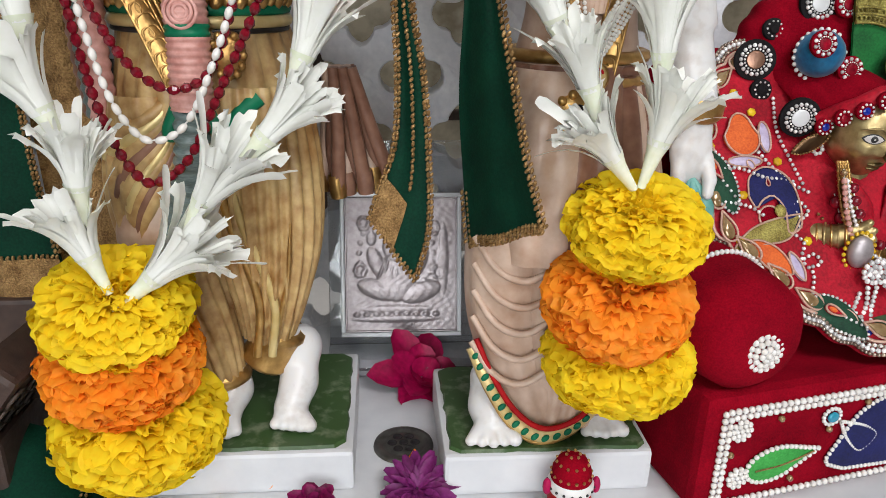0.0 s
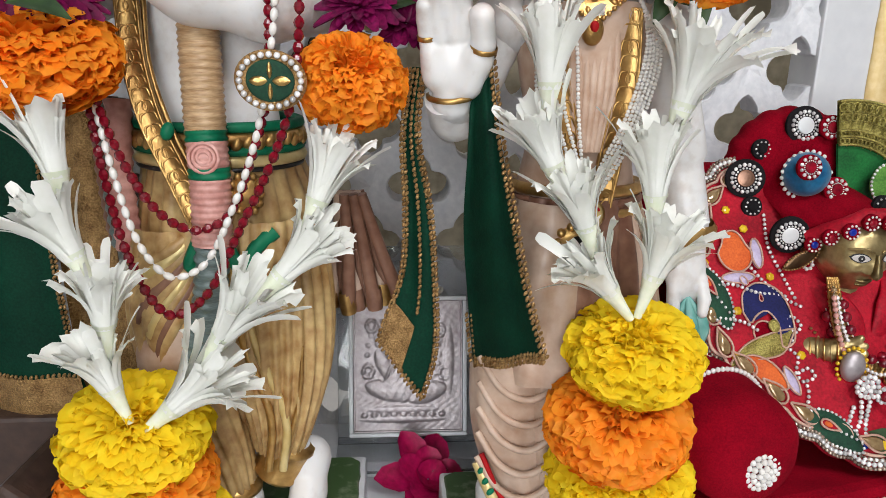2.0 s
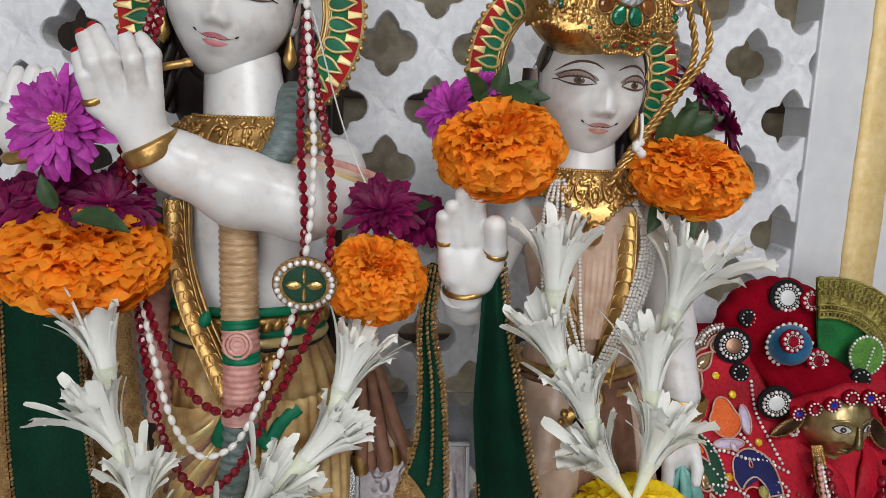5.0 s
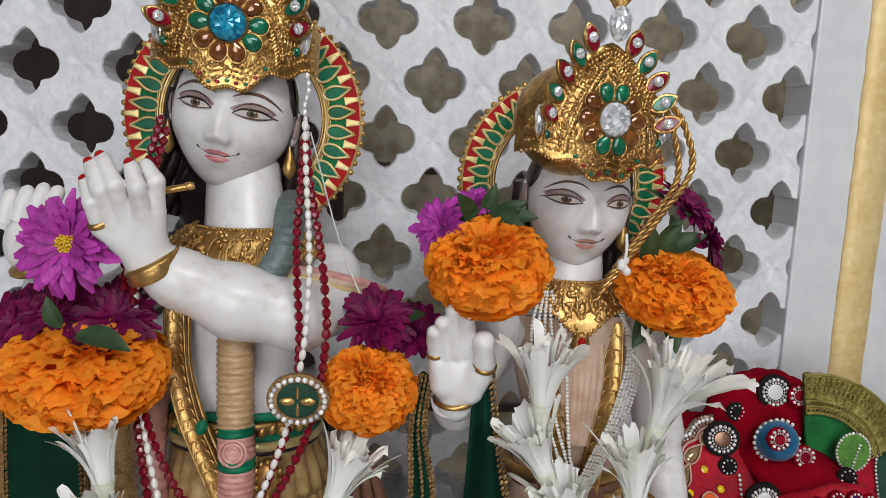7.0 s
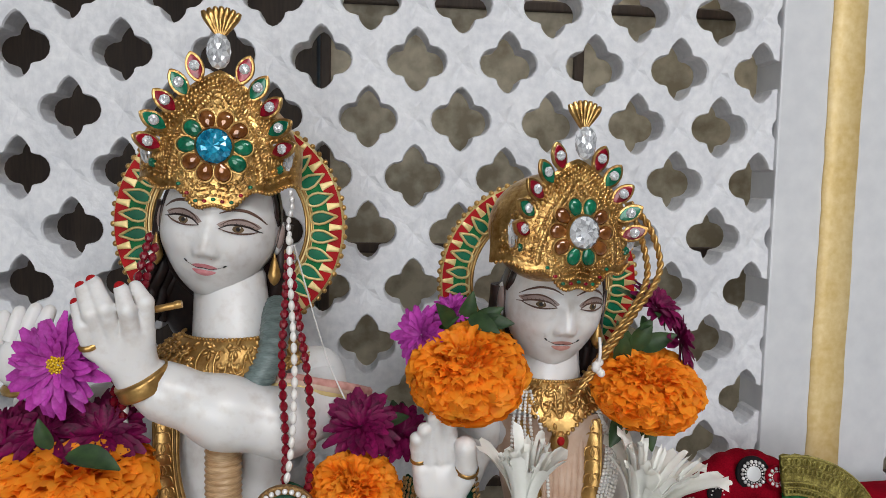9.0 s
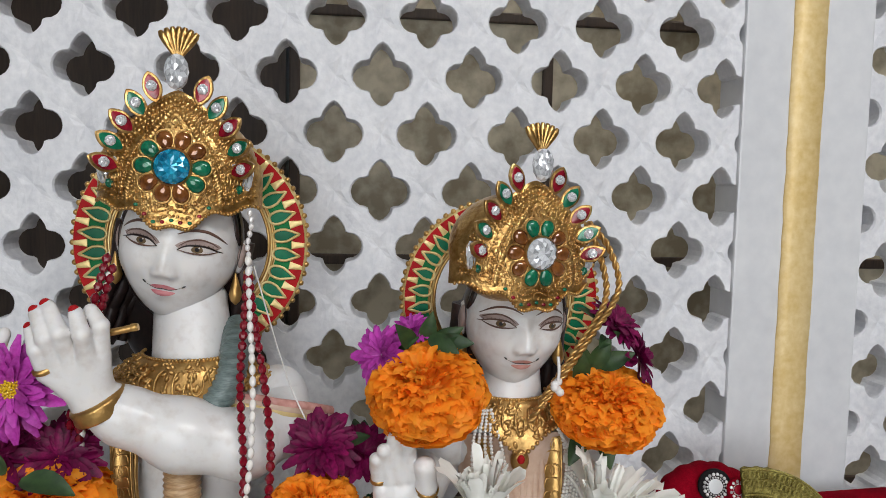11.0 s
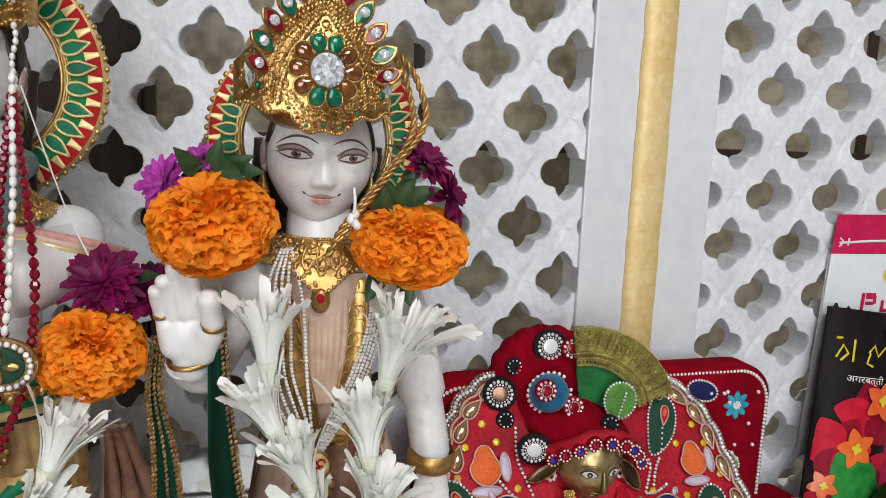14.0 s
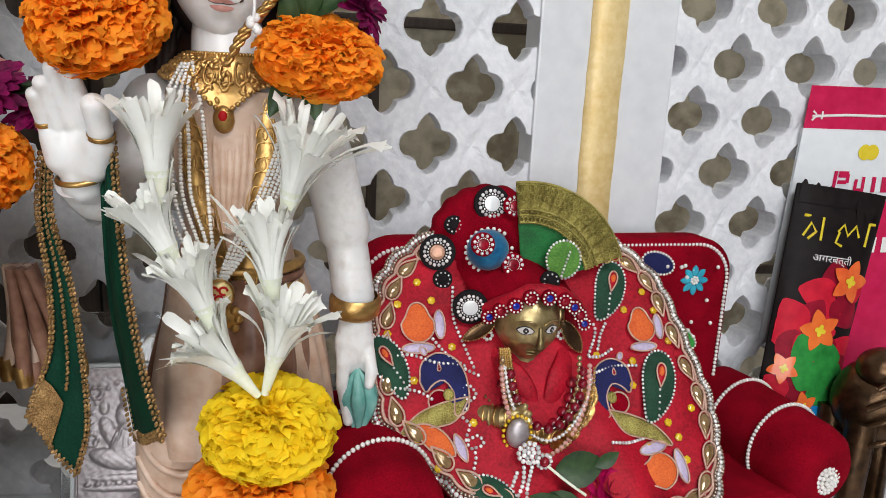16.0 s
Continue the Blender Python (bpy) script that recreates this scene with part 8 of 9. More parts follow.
for k, q in enumerate(((0.3993, 0.402, 0.1711), (0.4006, 0.402, 0.1665), (0.3998, 0.402, 0.1623), (0.3989, 0.402, 0.1581), (0.3977, 0.402, 0.1538), (0.3947, 0.402, 0.1505), (0.3917, 0.402, 0.1472), (0.3879, 0.402, 0.1439), (0.3786, 0.402, 0.1374), (0.3676, 0.402, 0.1413), (0.3617, 0.402, 0.1437))):
    s = Shape()
    big = 0.0080 if k == 8 else 0.0058
    s.lathe([(0.0002, 0.0010), (big * 0.85, 0.0010), (big * 0.9, 0.0015), (big, 0.0013), (big, 0.0), (0.0002, 0.0)], np.array(q) + np.array([0, 0.004 * (k < 7) - 0.0012 * (k % 2), 0]), (0.25 * math.sin(k) + 0.1, -1, 0.25 + 0.15 * math.cos(2 * k)), 0, 18)
    s.make("coin", GOLD_METAL, cn)
gc = thing("gold_chain", (0.345, 0.40, 0.135), "thick bunch of fine gold chains on the figurine", "chain")
s = Shape()
for k in range(5):
    q = spline([(0.3385 + 0.0016 * k, 0.424, 0.196), (0.3385 + 0.0022 * k, 0.414, 0.176), (0.3420 + 0.0026 * k, 0.406, 0.158), (0.3500 + 0.0024 * k, 0.401, 0.146), (0.3580 + 0.0010 * k, 0.400, 0.136)], 46)
    for j in range(46):
        s.ell(q[j], (0.0011, 0.0010, 0.0016), turned(0, 40 if j % 2 else -20, 0), 0, 5)
tagged(s.make("chain", GOLD_METAL, gc), "", "", "", "stuff")

# ---- turban with rosettes and fan ----
tb = thing("turban", (0.352, 0.452, 0.215), "red velvet turban with mirror discs and a gold fan", "turban")
TC = np.array([0.3450, 0.502, 0.2550])
s = Shape()


def pleat_form(P):
    P = P.copy()
    a = np.arctan2(P[..., 2], P[..., 0])
    r = np.hypot(P[..., 0], P[..., 2])
    k = 1 + 0.045 * np.abs(np.sin(a * 9)) * r
    P[..., 0] *= k
    P[..., 2] *= k
    P[..., 1] += 0.35 * np.exp(-((r / 0.25) ** 2)) * (P[..., 1] < 0)
    return P


s.ell(TC, (0.047, 0.030, 0.044), turned(0, 14, 0), 0, 56, pleat_form)
s.make("wrapped_cloth", RED_VELVET, tb)
s = Shape()
lo_ = spline([(0.3300, 0.446, 0.2120), (0.3400, 0.434, 0.2246), (0.3564, 0.424, 0.2379), (0.3775, 0.426, 0.2352), (0.4040, 0.442, 0.2152)], 61)
hi_ = spline([(0.3130, 0.482, 0.2440), (0.3230, 0.476, 0.2480), (0.3380, 0.4740, 0.2500), (0.3640, 0.474, 0.2520), (0.3960, 0.478, 0.2360)], 61)
rows = []
for u in np.linspace(0, 1, 11):
    k_ = np.abs(np.sin(np.linspace(0, math.pi * 9, 61)))
    rows.append(lo_ * (1 - u) + hi_ * u + np.column_stack([np.zeros(61), -0.0020 * math.sin(math.pi * u) - 0.0030 * k_ * (0.3 + 0.7 * u) * (1 - 0.4 * u), 0.0020 * math.sin(math.pi * u) * np.ones(61)]))
s.grid(np.array(rows)[::-1], 0)
s.grid(np.array(rows) + np.array([0, 0.003, 0]), 0)
s.make("front_drape", RED_VELVET, tb, "pleated red velvet gathered over the brow")
s = Shape()
s.ell((0.3340, 0.4600, 0.2590), (0.0155, 0.015, 0.0150), None, 0, 24)
ball = s.make("blue_ball", BLUE_SATIN, tb)
beads([(0.3355 + 0.0172 * math.cos(a), 0.462, 0.2580 + 0.0162 * math.sin(a)) for a in np.linspace(0.9, 6.4, 22)], 0.0015, PEARL, ball, "pearl_edge")


def rosette(p, r, centre, ring, felt=None, parent=None, yaw=0, tip=-10, petals=14):
    """Round jewel: felt disc, ring of small stones, centre stone."""
    m = at_place(p, 0, yaw, tip)
    s = Shape()
    s.slab(oval(r, r, 26), 0.0025, 0, bulge=0.0004)
    s.place(0, m)
    ob = s.make("rosette", felt or BLACK, parent or tb)
    f = 0.70 if felt is BLACK_FELT else 0.76
    beads([(r * f * math.cos(a), -0.0012, r * f * math.sin(a)) for a in np.linspace(0, 2 * math.pi, petals, endpoint=False)], r * (0.105 if felt is BLACK_FELT else 0.15), ring, ob, "stone_ring", m)
    if r > 0.008:
        beads([(r * 0.52 * math.cos(a), -0.0012, r * 0.52 * math.sin(a)) for a in np.linspace(0, 2 * math.pi, 20, endpoint=False)], r * 0.06, SILVER_BEAD, ob, "inner_ring", m, 5)
    g = Shape()
    g.slab(oval(r * 0.44, r * 0.44, 18), 0.001, 0, z=-0.0012, bulge=0.0006)
    g.place(0, m)
    g.make("centre", centre, ob)
    return ob


BLACK_FELT = material("black_felt", (0.010, 0.009, 0.010), (0.018, 0.016, 0.017), rough=0.95, spec=0.1, fine=900, coarse=80, bump=0.2)
MIRROR = material("small_mirror", (0.86, 0.87, 0.88), (0.80, 0.81, 0.82), rough=0.35, metal=0.35)
COPPER = material("copper_disc", srgb(150, 112, 92), srgb(110, 80, 64), rough=0.25, metal=0.6)
rosette((0.3400, 0.4800, 0.2895), 0.0135, MIRROR, SILVER_BEAD, BLACK_FELT, tip=-10, petals=18)
rosette((0.3000, 0.4760, 0.2530), 0.0135, COPPER, SILVER_BEAD, BLACK_FELT, yaw=-12, petals=18)
rosette((0.3200, 0.4440, 0.2205), 0.0128, MIRROR, SILVER_BEAD, BLACK_FELT, yaw=-8, tip=5, petals=18)
rosette((0.3125, 0.4820, 0.2725), 0.0072, BLACK_FELT, SILVER_BEAD, BLACK_FELT, petals=10)
rosette((0.3035, 0.4680, 0.2345), 0.0072, BLACK_FELT, SILVER_BEAD, BLACK_FELT, petals=10)
rosette((0.3265, 0.4440, 0.2665), 0.0085, RED_GEM, SILVER_BEAD, RED_VELVET, petals=11)
rosette((0.3560, 0.4740, 0.2890), 0.0085, RED_GEM, SILVER_BEAD, RED_VELVET, petals=11)
rosette((0.3510, 0.4500, 0.2505), 0.0085, RED_GEM, SILVER_BEAD, RED_VELVET, petals=11)
arc = spline([(0.3316, 0.438, 0.2167), (0.3372, 0.430, 0.2236), (0.3463, 0.422, 0.2299), (0.3550, 0.418, 0.2365), (0.3741, 0.418, 0.2355), (0.3857, 0.423, 0.2301), (0.3952, 0.431, 0.2206), (0.4022, 0.438, 0.2110)], 9)
for k, p in enumerate(arc):
    rosette(tuple(p + np.array([0, -0.004, 0])), 0.0056, (BLUE_BEAD, RED_GEM)[k % 2], PEARL, RED_VELVET, petals=10, tip=0)
s = Shape()
s.tube(arc + np.array([0, 0.003, 0.003]), 0.0052, 0, 10)
s.make("headband", RED_SATIN, tb)
rosette((0.3740, 0.4330, 0.2430), 0.0072, BLACK_FELT, SILVER_BEAD, BLACK_FELT, petals=9)
# fan of antique zari with a green inside and a leaf on it
fa, r0, r1 = np.radians(np.linspace(17, 97, 46)), 0.012, 0.080
pivot = np.array([0.3640, 0.466, 0.2280])


def fan_at(r, a, lift=0.0):
    return pivot + np.array([r * math.cos(a), -lift + 0.06 * (r - r0), r * math.sin(a)])


fn = Shape()
rows = [[fan_at(r, a, 0.0015 * math.sin(k * 1.57)) for k, a in enumerate(fa)] for r in np.linspace(0.049, r1, 8)]
fn.grid(np.array(rows)[::-1], 0)
rows2 = [[p + np.array([0, 0.002, 0]) for p in r] for r in rows]
fn.grid(np.array(rows2), 0)
fan = fn.make("fan", ANTIQUE_GOLD, tb, "stiff antique gold lace fan")
g = Shape()
rows = [[fan_at(r, a, 0.001) for a in fa] for r in np.linspace(r0, 0.0505, 5)]
g.grid(np.array(rows)[::-1], 0)
rows2 = [[p + np.array([0, 0.002, 0]) for p in r] for r in rows]
g.grid(np.array(rows2), 0)
g.make("fan_inside", FAN_GREEN, fan, "green cloth inside of the fan")
l = Shape()
for k in range(24):
    a = math.radians(19 + 76 * k / 23)
    for r, w in ((0.0755, 0.0032), (0.0690, 0.0026), (0.0530, 0.0018)):
        o = [fan_at(r + w * math.sin(t), a + w / r * math.cos(t), 0.0032) for t in np.linspace(0, 2 * math.pi, 9)]
        l.tube(np.array(o), 0.0006, 0, 4, False)
for r in (0.0505, 0.0560, 0.0600, 0.0800):
    l.tube(np.array([fan_at(r, a, 0.003) for a in fa]), 0.0010, 0, 5)
for k in range(30):
    a = math.radians(19 + 76 * k / 29)
    l.tube(np.array([fan_at(0.0563, a, 0.003), fan_at(0.0597, a + 0.03, 0.003)]), 0.0005, 0, 4)
tagged(l.make("lace", ANTIQUE_GOLD, fan), "", "", "", "stuff")
m = at_place((0.3890, 0.4520, 0.2540), 6, 0, -8)
lf = applique(oval(0.0130, 0.0140, 24), LEAF_FELT, "leaf_patch", m, 0.002, tb, 0.0011, SILVER_BEAD, 0.0027)
beads([(0.0035 - 0.004 * t, -0.002, 0.006 - 0.018 * t) for t in np.linspace(0, 1, 8)], 0.0010, SILVER_BEAD, lf, "bead_vein", m)
sp = thing("ribbon_leaf", (0.320, 0.43, 0.195), "pointed bronze-coloured ear leaf edged with gold cord", "ribbon", "ribbon leaves")
for p, r, w, h in (((0.3255, 0.436, 0.2055), 62, 0.005, 0.013), ((0.3945, 0.436, 0.2010), -33, 0.0055, 0.0150)):
    applique(marquise(w, h), BRONZE, "ribbon", at_place(p, r, 0, 0), 0.001, sp, 0.0008, GOLD_THREAD, 0.002)

# jewelled clasp, leaves and a flower at the figure's feet
cl = thing("jewelled_clasp", (0.349, 0.386, 0.10), "jewelled clasp with a grey stone and blue drops", "clasp")
s = Shape()
s.ell((0.3470, 0.3960, 0.1463), (0.0080, 0.0055, 0.0105), None, 0, 16)
s.make("grey_stone", SILVER, cl)
beads([(0.3470 + 0.0098 * math.cos(a), 0.397, 0.1463 + 0.0124 * math.sin(a)) for a in np.linspace(0, 6.28, 20)], 0.0014, YELLOW_BEAD, cl, "gold_ring")
rose = [(0.3529 + r * math.cos(a), 0.3865, 0.1367 + r * math.sin(a)) for r, k in ((0.0, 1), (0.0036, 7), (0.0070, 12)) for a in np.linspace(0, 2 * math.pi, k, endpoint=False)]
beads(rose, 0.0018, SILVER_BEAD, cl, "stone_flower")
for line in ([(0.350, 0.386, 0.128), (0.349, 0.382, 0.116), (0.343, 0.378, 0.106)], [(0.356, 0.386, 0.128), (0.352, 0.381, 0.114), (0.351, 0.377, 0.104)], [(0.352, 0.385, 0.130), (0.358, 0.384, 0.131), (0.364, 0.384, 0.131)], [(0.346, 0.386, 0.124), (0.341, 0.382, 0.112), (0.338, 0.379, 0.100)]):
    beads(along(spline(line, 30), 0.0030), 0.0016, SILVER_BEAD, cl, "stone_row")
beads([(0.342, 0.377, 0.1025), (0.350, 0.376, 0.1005), (0.337, 0.378, 0.097)], 0.0028, BLUE_BEAD, cl, "blue_drop", n=8)
beads([(0.3631 + 0.0048 * math.cos(a), 0.3835, 0.1316 + 0.0048 * math.sin(a)) for a in np.linspace(0, 6.28, 10, endpoint=False)], 0.0015, SILVER_BEAD, cl, "stone_ring")
beads([(0.3631, 0.3830, 0.1316)], 0.0036, RED_GEM, cl, "red_stone", n=8)
sp = thing("leaf_sprig", (0.40, 0.385, 0.083), "green leaves and stem at the figurine's feet", "leaves", "leaf sprigs")
leaf_blade(sp, (0.372, 0.384, 0.124), (1, -0.05, 0.12), (0, -0.95, 0.3), 0.036, 0.0125, rng)
leaf_blade(sp, (0.352, 0.378, 0.108), (1, -0.3, -0.35), (0, -0.9, 0.4), 0.036, 0.009, rng)
leaf_blade(sp, (0.366, 0.378, 0.110), (0.8, -0.4, -0.5), (0, -0.9, 0.4), 0.032, 0.010, rng)
leaf_blade(sp, (0.400, 0.384, 0.126), (1, 0.1, 0.45), (0, -0.9, 0.4), 0.020, 0.005, rng)
s = Shape()
s.tube(spline([(0.3640, 0.382, 0.1300), (0.3770, 0.378, 0.1200), (0.3910, 0.374, 0.1105)], 12), 0.0010, 0, 7)
s.make("stem", TUBEROSE_STEM, sp)
cupped_rose("rose", (0.4160, 0.392, 0.1020), 0.026, ROSE_PETAL, 21, "magenta rose head lying at the figurine's feet", (0.0, -0.75, 0.6), ((7, 1.0, 0.2), (6, 0.8, 0.5), (5, 0.6, 0.85), (4, 0.4, 1.15)))

# ---- incense pouches by the screen ----


def pouch(name, bl, br, tr, tl, bulge, label, group, rows=20, cols=12):
    """Soft flat pouch between four corners; returns the thing, its mesh grid and a function onto the front."""
    bl, br, tr, tl = [np.asarray(p, float) for p in (bl, br, tr, tl)]
    nrm = unit(np.cross(br - bl, tl - bl))

    def on(u, v, lift=0.0):
        p = (bl * (1 - u) + br * u) * (1 - v) + (tl * (1 - u) + tr * u) * v
        h = bulge * (math.sin(math.pi * min(max(u, 0), 1)) ** 0.6) * (math.sin(math.pi * min(max(v * 0.93 + 0.03, 0), 1)) ** 0.35)
        return p + nrm * (h + lift + 0.0006 * math.sin(9 * u + 14 * v) * (h > 0.001))
    ob = thing(name, tuple((bl + br) / 2), label, "incense packet", group)
    return ob, on, nrm


def film(ob, on, name, v0, v1, mat, u0=0.0, u1=1.0, lift=0.0, back=False, label=""):
    s = Shape()
    P = [[on(u, v, lift) for u in np.linspace(u0, u1, 14)] for v in np.linspace(v0, v1, 22)]
    s.grid(np.array(P), 0)
    if back:
        s.grid(np.array([[on(u, v, 0) - (on(u, v, 0) - on(u, v, -1)) * (2 * 0.0015) for u in np.linspace(u0, u1, 14)] for v in np.linspace(v0, v1, 22)])[::-1], 0)
    return s.make(name, mat, ob, label)


def stroke(s, on, pts, r, lift=0.0012):
    P = np.array([on(u, v, lift) for u, v in pts])
    s.tube(P, r, 0, 6, True, 0.35, (0, 1, 0))


def blossom(ob, on, u, v, r, aspect, mat, name, petals=5, phase=0.0, lift=0.0010):
    o = []
    for k in range(40):
        a = 2 * math.pi * k / 40
        q = r * (0.55 + 0.45 * abs(math.cos(petals / 2 * a + phase)))
        o.append(on(min(0.99, max(0.01, u + q * math.cos(a))), v + q * aspect * math.sin(a), lift))
    s = Shape()
    s.add(np.vstack([[on(u, v, lift + 0.0003)], o]), [(0, 1 + k, 1 + (k + 1) % 40) for k in range(40)], 0)
    return s.make(name, mat, ob)


# white pouch with a crimson header
ob, on, _ = pouch("incense_packet", (0.634, 0.560, 0.150), (0.752, 0.558, 0.150), (0.760, 0.5685, 0.389), (0.651, 0.5685, 0.388), 0.004, "white and crimson plastic incense packet leaning on the screen", "incense packets")
film(ob, on, "wrapper", 0.0, 0.84, PACK_WHITE, back=True)
film(ob, on, "header", 0.84, 1.0, PACK_CRIMSON, lift=0.0003, label="crimson header strip")
s = Shape()
stroke(s, on, [(0.05, 0.885), (0.35, 0.893), (0.98, 0.895)], 0.0013)
stroke(s, on, [(0.05, 0.870), (0.09, 0.889), (0.05, 0.905)], 0.0010)
stroke(s, on, [(0.13, 0.875), (0.13, 0.905)], 0.0010)
s.make("zip_line", PRINT_WHITE, ob)
blossom(ob, on, 0.62, 0.755, 0.10, 0.45, PRINT_YELLOW, "printed_mark", 2)
s = Shape()
for x0, x1, y0, y1 in ((0.34, 0.37, 0.60, 0.68), (0.38, 0.47, 0.655, 0.68), (0.45, 0.48, 0.635, 0.67), (0.38, 0.46, 0.63, 0.645), (0.53, 0.62, 0.60, 0.615), (0.53, 0.56, 0.61, 0.65), (0.60, 0.63, 0.60, 0.66), (0.70, 0.74, 0.60, 0.66), (0.80, 0.9, 0.60, 0.66)):
    P = [[on(u, v, 0.0008) for u in np.linspace(x0, x1, 4)] for v in np.linspace(y0, y1, 3)]
    s.grid(np.array(P), 0)
s.make("printed_bars", PACK_CRIMSON, ob)
s = Shape()
for k in range(5):
    P = [[on(u, v, 0.0008) for u in np.linspace(0.46 + 0.1 * k, 0.53 + 0.1 * k, 3)] for v in (0.535, 0.56)]
    s.grid(np.array(P), 0)
s.make("printed_small_bars", PRINT_DARK, ob)

# crimson pouch beside it
ob, on, _ = pouch("incense_packet", (0.672, 0.538, 0.050), (0.790, 0.535, 0.050), (0.800, 0.556, 0.288), (0.704, 0.5555, 0.285), 0.008, "crimson plastic incense packet leaning on the screen", "incense packets")
film(ob, on, "wrapper", 0.0, 1.0, PACK_CRIMSON, back=True)
s = Shape()
for k in range(4):
    P = [[on(u, v, 0.0008) for u in np.linspace(0.14 + 0.2 * k, 0.28 + 0.2 * k, 3)] for v in (0.80, 0.86)]
    s.grid(np.array(P), 0)
s.make("printed_bars", PRINT_WHITE, ob)

# black pouch with printed flowers, torn open at the top
ob, on, _ = pouch("incense_packet", (0.603, 0.512, 0.062), (0.668, 0.502, 0.055), (0.729, 0.546, 0.292), (0.641, 0.5515, 0.302), 0.012, "black incense packet printed with red flowers, torn open", "incense packets")
film(ob, on, "wrapper", 0.0, 1.0, PACK_BLACK, back=True)
s = Shape()
q = [(0.02 + 0.024 * k, 1.0 + 0.02 * math.sin(k * 1.1) - (0.06 if k > 26 else 0) - 0.0012 * k) for k in range(40)]
P = [[on(u, v * f + (1 - f) * 0.93, 0.001) for u, v in q] for f in (1.0, 0.0)]
s.grid(np.array(P), 0)
s.make("torn_edge", PACK_BLACK, ob)
s = Shape()
stroke(s, on, [(0.10, 0.885), (0.92, 0.885)], 0.0014)
stroke(s, on, [(0.30, 0.885), (0.30, 0.80)], 0.0014)
stroke(s, on, [(0.12, 0.81), (0.18, 0.86), (0.24, 0.83), (0.17, 0.80)], 0.0014)
stroke(s, on, [(0.48, 0.84), (0.54, 0.87), (0.60, 0.83), (0.68, 0.87), (0.74, 0.83)], 0.0014)
stroke(s, on, [(0.50, 0.84), (0.47, 0.80), (0.55, 0.79)], 0.0014)
stroke(s, on, [(0.84, 0.885), (0.84, 0.80)], 0.0014)
s.make("printed_lettering", PRINT_YELLOW, ob, "worn yellow lettering")
curve = bpy.data.curves.new("word", "FONT")
curve.body = "\u0905\u0917\u0930\u092c\u0924\u094d\u0924\u0940"
word = bpy.data.objects.new("word", curve)
scene.collection.objects.link(word)
me = word.evaluated_get(bpy.context.evaluated_depsgraph_get()).to_mesh()
V = np.array([v.co[:] for v in me.vertices])
V = (V - V.min(0)) / (V.max(0) - V.min(0) + 1e-9)
s = Shape()
s.add([on(0.26 + 0.46 * a, 0.715 + 0.042 * b, 0.0012) for a, b, _ in V], [tuple(f.vertices) for f in me.polygons], 0, False)
word.to_mesh_clear()
bpy.data.objects.remove(word)
bpy.data.curves.remove(curve)
s.make("printed_word", PRINT_WHITE, ob, "small white printed word")


def printed_petals(u, v, r, n, mats, name, lift, phase=0.0, wide=0.42, aspect=0.33):
    """Printed flower of separate pointed petals, each slightly over the last."""
    for k in range(n):
        a = phase + 2 * math.pi * k / n
        rows_ = []
        for i in np.linspace(0.02, 1, 9):
            w_ = wide * r * math.sin(math.pi * min(1.0, 0.08 + 0.90 * i ** 0.85)) ** 0.8
            row = []
            for q_ in (-1.0, -0.5, 0.0, 0.5, 1.0):
                x, y = r * i, w_ * q_
                row.append(on(min(0.985, max(0.015, u + x * math.cos(a) - y * math.sin(a))), min(0.98, v + aspect * (x * math.sin(a) + y * math.cos(a))), lift + 0.00012 * k))
            rows_.append(row)
        q = Shape()
        q.grid(np.array(rows_), 0)
        q.make(name, mats[k % len(mats)], ob)


REDS = [PRINT_RED, PRINT_CRIMSON, PRINT_RED]
printed_petals(0.62, 0.60, 0.44, 5, REDS, "printed_red_petal", 0.0006, 0.5)
printed_petals(0.30, 0.46, 0.42, 6, REDS, "printed_red_petal", 0.0014, 0.1)
printed_petals(0.72, 0.36, 0.40, 5, REDS, "printed_red_petal", 0.0008, 0.9)
printed_petals(0.30, 0.22, 0.40, 5, REDS, "printed_red_petal", 0.0008, 0.3)
printed_petals(0.52, 0.36, 0.36, 3, [PRINT_GREEN], "printed_leaf", 0.0022, 0.2, 0.6)
printed_petals(0.80, 0.27, 0.30, 3, [PRINT_GREEN], "printed_leaf", 0.0022, 1.4, 0.6)
printed_petals(0.60, 0.16, 0.34, 4, REDS, "printed_red_petal", 0.0016, 0.8)
for u, v, r in ((0.74, 0.665, 0.25), (0.50, 0.475, 0.24), (0.18, 0.32, 0.18), (0.52, 0.19, 0.18)):
    printed_petals(u, v, r, 5, [PRINT_ORANGE], "printed_orange_petal", 0.0030, 0.4 + 3 * u, 0.34)
    blossom(ob, on, u, v, r * 0.28, 0.34, PRINT_YELLOW, "printed_flower_heart", 4, 0.3, 0.0042)
film(ob, on, "blue_foot", 0.06, 0.20, PRINT_BLUE, lift=0.0034, label="blue band at the foot")

